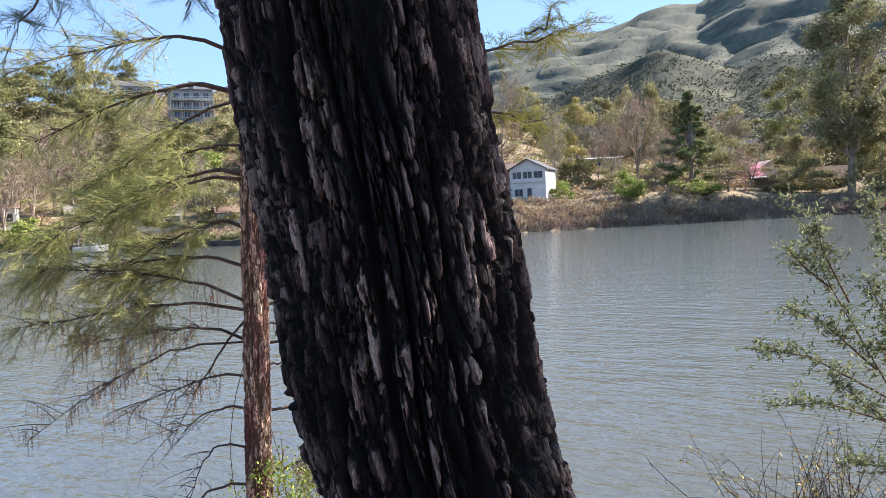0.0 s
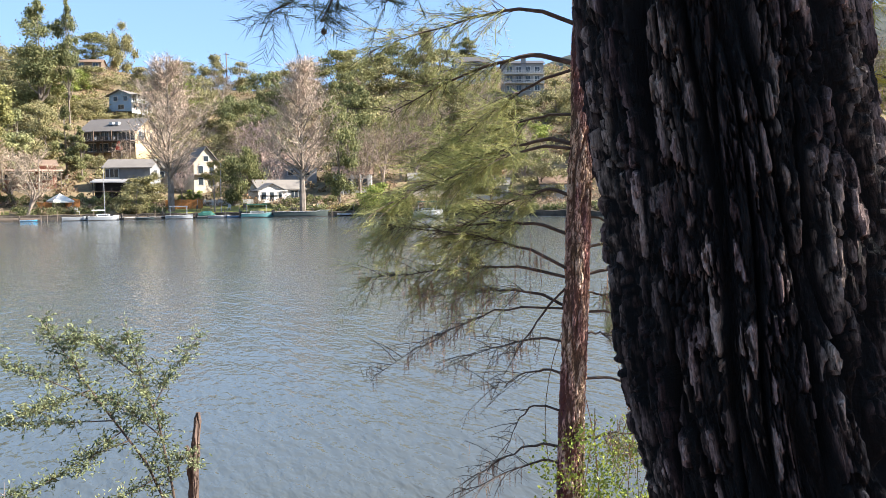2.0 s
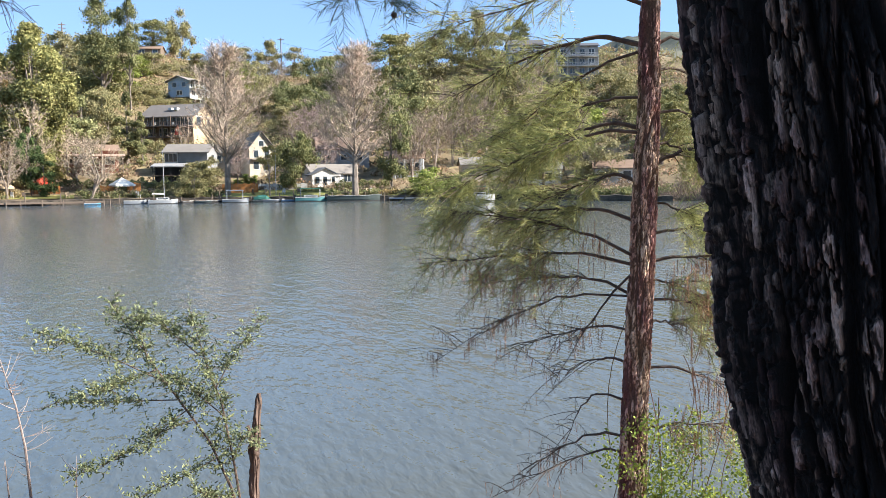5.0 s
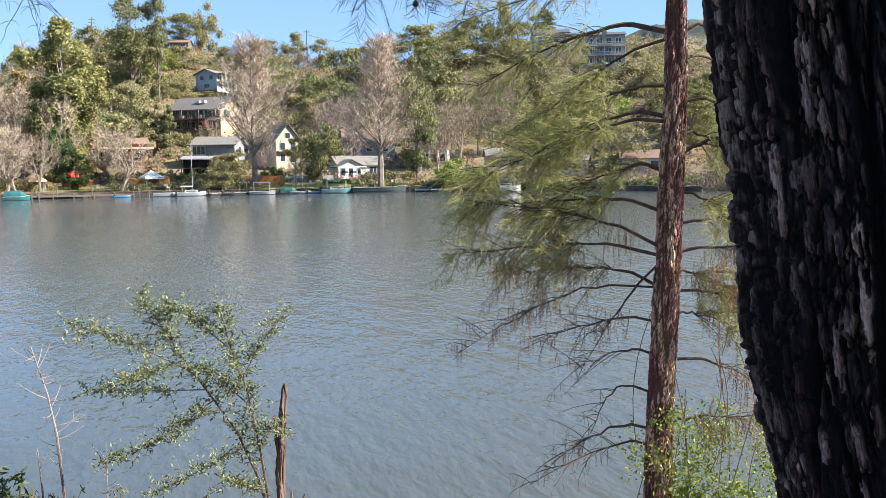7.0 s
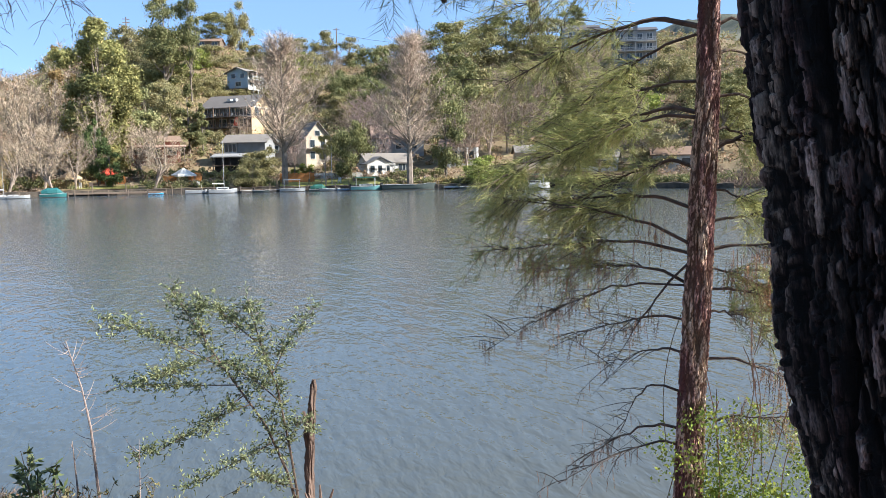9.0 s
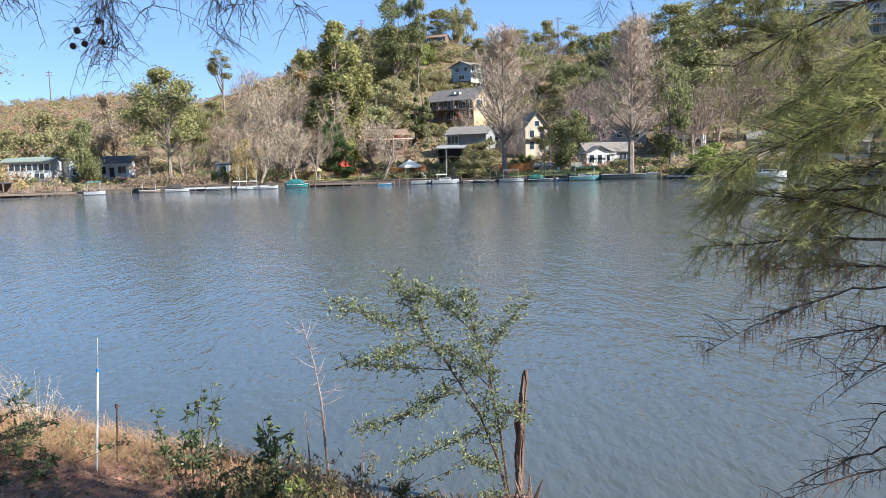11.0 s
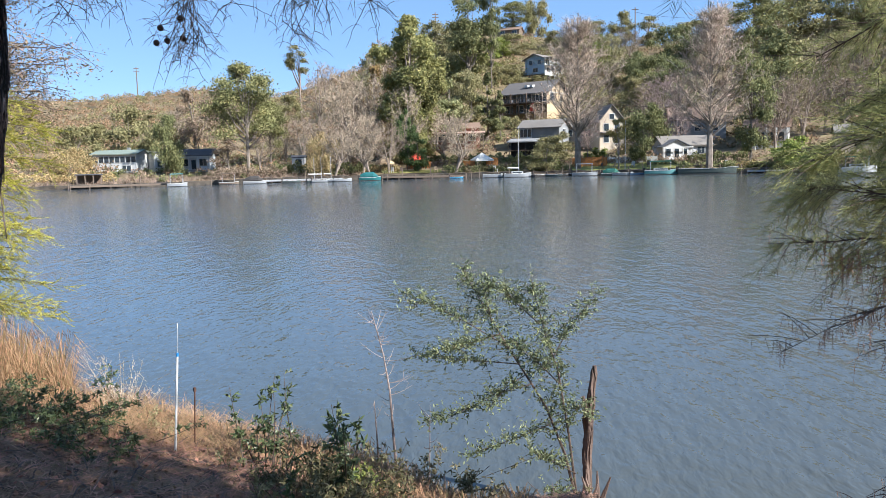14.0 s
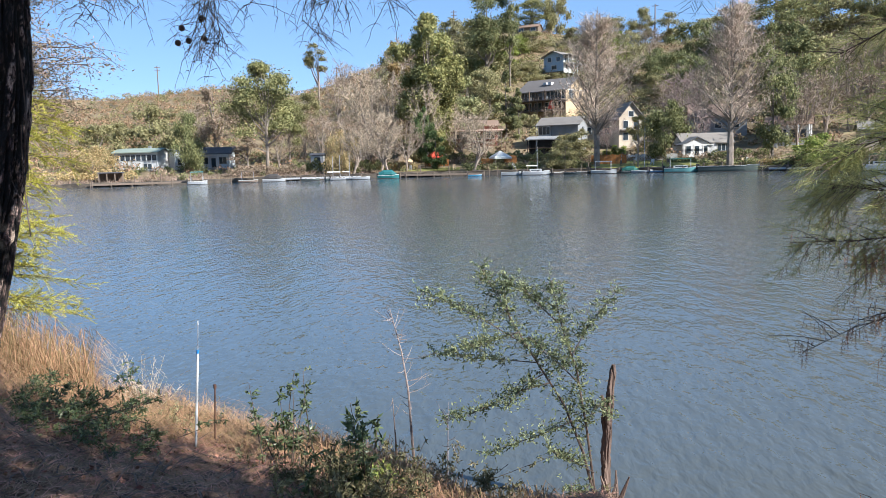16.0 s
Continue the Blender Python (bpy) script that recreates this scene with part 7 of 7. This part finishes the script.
def dead_twig(label, path, r0, n):
    h = thing("dead_sapling", label, "sapling", Matrix.Identity(4))
    g = Geo().tube(path, [r0 * (1 - 0.75 * i / (len(path) - 1)) for i in range(len(path))], 6, False)
    for i in range(n):
        b = along(path, rng.uniform(0.35, 1))
        e = b + Vector((rng.normal(), rng.normal(), rng.uniform(-0.2, 1.2))).normalized() * rng.uniform(0.08, 0.3)
        tw = bezier(b, (b + e) / 2 + Vector((0, 0, -0.03)), e, 3)
        g.tube(tw, [0.004, 0.003, 0.0024, 0.0014], 3, False)
        g.blade(tw[2], tw[2] + Vector((rng.normal(), rng.normal(), rng.normal())).normalized() * 0.09, 0.003)
    part("stem", g, GREYTWIG, h)


dead_twig("thin leafless grey sapling above the water", pl((53.9, 7.0, 0.7), (54.1, 7, 1.1), (54.3, 7, 1.6), (54.7, 7, 1.95), (55.5, 7, 2.36)), 0.015, 30)
dead_twig("short forked dead twig on the bank edge", pl((55.4, 7.0, 0.75), (55.35, 7, 1.1), (55.5, 7, 1.52)), 0.013, 4)
dead_twig("thin dead shoot beside the willow sapling", pl((51.5, 7.2, 0.6), (51.4, 7.2, 1.0), (51.3, 7.2, 1.4)), 0.006, 6)


def bush(label, centre, spread, tall, stems, per, size, material=SHRUB_LEAF):
    h = thing("shrub", label, "shrub", Matrix.Identity(4), "shrubs on the near bank")
    w, lf = Geo(), Geo()
    a, r = centre
    for i in range(stems):
        b = polar(a, r, height(a, r) - 0.06) + Vector((rng.normal(), rng.normal(), 0)) * spread * 0.4
        e = b + Vector((rng.normal() * spread * 0.45, rng.normal() * spread * 0.45, tall * rng.uniform(0.45, 1.05)))
        leafy_stem(w, lf, bezier(b, (b + e) / 2 + Vector((rng.normal() * 0.05, rng.normal() * 0.05, 0)), e, 5), 0.007 if tall > 0.5 else 0.003, per, size, 0.2, 0.07)
    tagged(part("stem", w, TWIG, h), kind="stuff")
    tagged(part("foliage", lf, material, h), kind="stuff")


bush("dark green leafy shrub on the bank edge", (58.5, 5.2), 0.24, 0.78, 11, 17, 0.052), bush("broad-leaved dark shrub near the stake", (63.6, 6.2), 0.2, 0.78, 8, 15, 0.046)
bush("dark olive undergrowth of the bank", (60.0, 4.9), 0.42, 0.44, 30, 13, 0.036, WEED_LEAF), bush("leafy olive undergrowth at the bank edge", (56.5, 5.2), 0.42, 0.36, 26, 12, 0.034, WEED_LEAF)
bush("low undergrowth beside the sapling", (51.0, 6.0), 0.55, 0.34, 30, 11, 0.032, WEED_LEAF), bush("low dark weeds in dry litter", (62.6, 5.6), 0.3, 0.3, 16, 11, 0.034, WEED_LEAF), bush("low undergrowth at the water's edge", (46.0, 6.4), 0.5, 0.26, 22, 10, 0.03, WEED_LEAF)
bush("green weeds at the edge of the shade", (81.0, 6.1), 0.75, 0.17, 80, 12, 0.032), bush("green weeds beside the leaning trunk", (76.5, 5.9), 0.5, 0.12, 44, 10, 0.03), bush("yellowish weeds behind the stake", (71.8, 7.0), 0.28, 0.2, 10, 10, 0.03, LEAF_OLIVE)
bush("yellow-green plant on the bank edge", (56.6, 5.6), 0.12, 0.26, 7, 10, 0.06, LEAF_BRIGHT)
bush("low leafy weeds in the shaded litter", (64.5, 3.5), 0.16, 0.08, 8, 8, 0.03)

stake = thing("marker_stake", "white plastic marker stake with a blue band and thin tip", "stake", Matrix.Identity(4))
b, e, tip = polar(69.85, 6.1, 1.55), polar(69.33, 6.1, 2.28), polar(69.2, 6.1, 2.5)
part("pole", Geo().tube([b, e], [0.009, 0.009], 12), WHITE, stake)
part("band", Geo().tube([e, e.lerp(tip, 0.12)], [0.0105, 0.0105], 12), paint("blue_band", (0.03, 0.2, 0.5), 0.4), stake, "blue plastic band")
part("tip", Geo().tube([e.lerp(tip, 0.12), tip], [0.003, 0.003], 8), STEEL, stake)
part("cap", Geo().tube([tip, tip + Vector((0, 0, 0.03))], [0.005, 0.0045], 8), WHITE, stake)
rod = thing("rusty_rod", "short rusty iron rod standing in dry grass", "rod", Matrix.Identity(4))
part("rod", Geo().tube(pl((68.5, 6.1, 1.6), (68.3, 6.1, 2.0)), [0.006, 0.006], 8), paint("rust", (0.10, 0.05, 0.03), 0.9), rod)
part("eye", Geo().box(-0.012, -0.008, 0, 0.012, 0.008, 0.03), paint("rusty_cap", (0.09, 0.045, 0.03), 0.9), rod).location = polar(68.3, 6.1, 1.995)

short = thing("short_stake", "short dark weathered stake on the bank crest", "stake", Matrix.Identity(4))
part("post", Geo().tube([polar(75.6, 8.6, height(75.6, 8.6) - 0.2), polar(75.6, 8.6, 1.36), polar(75.55, 8.6, 1.52)], [0.024, 0.022, 0.016], 7), DEADWOOD, short)

# the leaning trunk and the golden cypress beyond it
lean = thing("leaning_cypress", "dark leaning cypress trunk with hanging dead vines", "tree", Matrix.Identity(4))
axis2 = [tuple(v) for v in pl((84.6, 8, 1.2), (83.3, 8, 2.18), (82.0, 8, 2.94), (80.9, 8, 3.7), (80.15, 8, 4.5), (79.9, 8, 5.2), (79.2, 8, 8))]
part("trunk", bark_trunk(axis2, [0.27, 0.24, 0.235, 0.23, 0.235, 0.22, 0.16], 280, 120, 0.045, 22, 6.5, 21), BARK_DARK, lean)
g = Geo()
for i in range(4):
    p = polar(79.6 - 0.25 * i % 1.5, 7.74, rng.uniform(3.6, 5.0))
    q = polar(80.4 - rng.uniform(0, 1.6), 7.7, p.z - rng.uniform(0.6, 1.6))
    g.tube(bezier(p, (p + q) / 2 + Vector((rng.normal() * 0.15, rng.normal() * 0.1, 0)), q, 8), [0.006] * 9, 4, False)
part("dead_vine", g, TWIG, lean)
# Added leaves and limb out of view, placed to keep sun off this trunk.
c = np.array([(-5.0, 2.3, 6.4)]) + rng.normal(size=(70, 3)) * (0.8, 0.45, 0.5)
c = c[c[:, 2] > 5.6]
pts = c[rng.integers(0, len(c), 3600)] + rng.normal(size=(3600, 3)) * (0.2, 0.2, 0.12)
part("crown", leaves(pts, 0.22, 3, rng), NEEDLE_DARK, lean)
part("limb", Geo().tube([polar(79.7, 8, 5.6), (-6.6, 1.9, 6.4), (-4.4, 2.4, 6.5)], [0.09, 0.06, 0.02], 7, False), BARK_DARK, lean)
gold = thing("golden_cypress", "cypress with sunlit golden-green feathery sprays", "tree", Matrix.Identity(4))
gx = polar(84.5, 11.5)
part("trunk", Geo().tube([(gx.x, gx.y, 1.2), (gx.x, gx.y, 4), (gx.x, gx.y, 8)], [0.12, 0.09, 0.02], 10), BARK_RED, gold)
lf = Geo()
for i in range(34):
    z = 1.9 + i * 0.085
    s = Vector((gx.x, gx.y, z))
    e = polar(rng.uniform(76.3, 79.4) + (0.9 if 10 < i < 20 else 0), 11.2 + rng.normal() * 0.4, z + rng.uniform(-0.3, 0.15))
    path = bezier(s, (s + e) / 2 + Vector((0, 0, 0.15)), e)
    part("branch", Geo().tube(path, [0.012 - 0.0012 * k for k in range(9)], 4, False), TWIG, gold)
    for k in range(42):
        spray(lf, along(path, rng.uniform(0.25, 1)), (e - s) + Vector(rng.normal(size=3)) * 0.9, rng.uniform(0.12, 0.3), 26, 0.05, 0.006)
part("foliage", lf, NEEDLE_YELLOW, gold)
rust = thing("withered_tree", "tall thin-leaved tree with brownish hanging foliage", "tree", Matrix.Identity(4))
rb = polar(83.5, 15.5)
w, pts = Geo().tube([(rb.x, rb.y, 1.2), (rb.x + 0.2, rb.y + 0.2, 5), (rb.x + 0.4, rb.y + 0.3, 11)], [0.14, 0.1, 0.03], 8), []
for i in range(70):
    z = rng.uniform(4.6, 8.4)
    s = Vector((rb.x + 0.2, rb.y + 0.2, z - 0.5))
    e = polar(rng.uniform(74.2, 80.5) + max(0, 6.4 - z) * 0.5, 15.2 + rng.normal() * 0.5, z + rng.uniform(-0.3, 0.4))
    path = wobble(bezier(s, (s + e) / 2 + Vector((0, 0, 0.3)), e), 0.03)
    w.tube(path, [0.022 - 0.0022 * k for k in range(9)], 4, False)
    for k in range(9):
        b = along(path, rng.uniform(0.45, 1))
        tip = b + Vector((rng.normal() * 0.3, rng.normal() * 0.3, -0.15 + rng.normal() * 0.2))
        tw = bezier(b, (b + tip) / 2 + Vector((0, 0, 0.06)), tip, 4)
        w.tube(tw, [0.006, 0.005, 0.004, 0.003, 0.002], 3, False)
        for n in range(40):
            q = along(tw, rng.uniform(0.2, 1)) + Vector(rng.normal(size=3)) * 0.075
            pts.append((q.x, q.y, q.z - 0.06 * abs(rng.normal())))
part("trunk", w, TWIG, rust)
part("foliage", leaves(np.array(pts), 0.058, 2.8, rng, 0.45), leaf("withered_leaves", (0.20, 0.155, 0.10), (0.36, 0.28, 0.18), 0.6), rust)

# the willow bush on the other side of the look-out
wb = thing("willow_bush", "tall willow bush with loose grey-green leaves over the water", "bush", Matrix.Identity(4))
w, lf = Geo(), Geo()
for path, n in ((pl((-35, 6.5, 1.0), (-33, 6.5, 2.2), (-29.5, 6.5, 3.0), (-27.0, 6.5, 3.72)), 60), (pl((-36, 6.6, 1.0), (-34.5, 6.6, 2.4), (-32.6, 6.6, 3.3), (-31.4, 6.6, 3.75)), 60),
                (pl((-32, 6.5, 2.4), (-29, 6.4, 2.75), (-26.2, 6.4, 2.9)), 30), (pl((-32.5, 6.5, 2.2), (-28, 6.4, 2.5), (-24.2, 6.4, 2.55)), 34), (pl((-33, 6.5, 2.0), (-29, 6.4, 2.15), (-25.2, 6.4, 2.1)), 26),
                (pl((-30.5, 6.5, 2.9), (-29, 6.4, 3.3), (-28.5, 6.4, 3.6)), 30), (pl((-34, 6.5, 2.6), (-33.4, 6.4, 3.2), (-33.6, 6.4, 3.7)), 30), (pl((-29.5, 6.5, 3.0), (-27.6, 6.5, 3.2), (-26.6, 6.5, 3.35)), 22), (pl((-36, 6.5, 1.6), (-32, 6.4, 2.1), (-29.4, 6.3, 2.35)), 34), (pl((-35, 6.5, 1.5), (-33, 6.4, 2.7), (-31.5, 6.3, 3.1)), 40),
                (pl((-36, 6.5, 1.4), (-32.5, 6.4, 1.7), (-30, 6.3, 1.75)), 30), (pl((-35, 6.4, 2.4), (-33.5, 6.3, 2.6), (-31.5, 6.3, 2.6)), 30)):
    leafy_stem(w, lf, path, 0.010, int(n * 2.3), 0.04, 0.4, 0.16)
part("stem", w, TWIG, wb)
part("foliage", lf, WILLOW_LEAF, wb)
bb = thing("dry_brush", "tangle of dry twigs with a few yellow leaves", "bush", Matrix.Identity(4))
w, lf = Geo(), Geo()
for i in range(170):
    b = polar(rng.uniform(-37, -24), rng.uniform(6.0, 6.8), 1.0)
    e = b + Vector((rng.normal() * 0.4, rng.normal() * 0.3, rng.uniform(0.3, 1.0)))
    tw = bezier(b, (b + e) / 2 + Vector(rng.normal(size=3)) * 0.12, e, 5)
    w.tube(tw, [0.005, 0.0045, 0.004, 0.003, 0.0025, 0.0015], 3, False)
    for k in range(8):
        p = along(tw, rng.uniform(0.3, 1))
        w.blade(p, p + Vector(rng.normal(size=3)).normalized() * rng.uniform(0.05, 0.2), 0.004)
        if i % 2 == 0:
            lf.blade(p, p + Vector(rng.normal(size=3)).normalized() * 0.05, 0.013)
part("twig", w, TWIG, bb)
part("foliage", lf, LEAF_YELLOW, bb)


# dry grass, fallen needles and sticks
def strands(name, label, material, count, span, ranges, length, width, lift, bend):
    g = Geo()
    for i in range(count):
        a, r = rng.uniform(*span), rng.uniform(*ranges)
        p = polar(a, r)
        p.z = height(a, r) + relief(a, r, p.x, p.y) + 0.005
        if p.z < 0.1:
            continue
        t, n = rng.uniform(0, 2 * math.pi), length * rng.uniform(0.4, 1.3)
        up = lift * rng.uniform(0.3, 1.2)
        d = Vector((math.cos(t), math.sin(t), 0))
        m = p + d * n * 0.45 + Vector((0, 0, n * up))
        e = p + d * n + Vector((0, 0, n * up * (1 - bend)))
        s = Vector((-d.y, d.x, 0)) * width / 2
        k = len(g.v)
        g.v += [tuple(p - s), tuple(p + s), tuple(m + s), tuple(m - s), tuple(e)]
        g.f += [(k, k + 1, k + 2, k + 3), (k + 3, k + 2, k + 4)]
    tagged(part(name, g, material), label, "grass" if lift > 0.3 else "litter", kind="stuff")


strands("dry_grass", "tangled tan dry grass on the sunlit bank", STRAW, 11000, (58, 84), (6.3, 10.2), 0.40, 0.004, 0.3, 1.1)
strands("tall_dry_grass", "tall straw-coloured grass above the water", STRAW, 3400, (76.5, 84), (8.0, 11.2), 0.42, 0.005, 1.2, 0.4)
strands("edge_grass", "dry grass hanging over the bank edge", STRAW, 3500, (44, 62), (5.2, 7.2), 0.25, 0.005, 0.5, 0.9)
strands("leaf_litter", "brown fallen needles covering the shaded ground", LITTER, 34000, (38, 95), (2.2, 6.6), 0.13, 0.005, 0.12, 0.8)
strands("straw_litter", "pale straw and bark scraps on the ground", STRAW, 3400, (38, 95), (2.2, 6.6), 0.12, 0.006, 0.15, 0.8)
strands("right_bank_grass", "dry grass on the bank below the trunk", STRAW, 2500, (-40, 10), (5.0, 7.6), 0.3, 0.006, 0.8, 0.6)
n = 3000
aa, rr = rng.uniform(40, 92, n), rng.uniform(2.2, 6.8, n)
pts = []
for a, r in zip(aa, rr):
    q = polar(a, r)
    pts.append((q.x, q.y, height(a, r) + relief(a, r, q.x, q.y) + 0.012))
tagged(part("bark_chips", leaves(np.array(pts), 0.04, 1.6, rng), LITTER), "bark chips and dead leaves on the ground", "litter", kind="stuff")
strands("coarse_litter", "coarse dark stalks and bark strips on the ground", DEADWOOD, 1500, (40, 92), (2.2, 6.6), 0.3, 0.010, 0.1, 0.8)
w = thing("dead_weed", "branching straw-coloured dead weed on the bank crest", "weed", Matrix.Identity(4))
g = Geo()
for i in range(20):
    b = polar(73.2, 7.6, height(73.2, 7.6))
    e = b + polar(163, 1) * rng.uniform(-0.25, 0.45) + Vector((rng.normal() * 0.1, rng.normal() * 0.1, rng.uniform(0.25, 0.7)))
    g.tube(bezier(b, (b + e) / 2 + Vector((0, 0, -0.04)), e, 5), [0.0024, 0.0022, 0.002, 0.0017, 0.0014, 0.001], 3, False)
    for k in range(22):
        p = b.lerp(e, rng.uniform(0.4, 1))
        g.blade(p, p + Vector((rng.normal(), rng.normal(), 0.8 + rng.normal())).normalized() * rng.uniform(0.03, 0.11), 0.0028)
part("stem", g, surface("bleached_stalks", (0.32, 0.25, 0.17), (0.48, 0.39, 0.28), 2, 0.9, 0, vary="island"), w)
for i in range(26):
    a, r = rng.uniform(46, 84), rng.uniform(2.6, 6.2)
    t, n = rng.uniform(0, 6.3), rng.uniform(0.2, 0.7)
    c = polar(a, r)
    path = []
    for k in range(6):
        q = c + Vector((math.cos(t + 0.06 * k), math.sin(t + 0.06 * k), 0)) * n * (k / 5 - 0.5)
        rr, aa = math.hypot(q.x, q.y), math.degrees(math.atan2(-q.x, q.y))
        path.append((q.x, q.y, height(aa, rr) + relief(aa, rr, q.x, q.y) + 0.012))
    tagged(part("fallen_stick", Geo().tube(path, [0.008, 0.0075, 0.007, 0.006, 0.005, 0.003], 5), DEADWOOD), "thin fallen stick lying on brown litter", "stick", "fallen sticks on the bank")
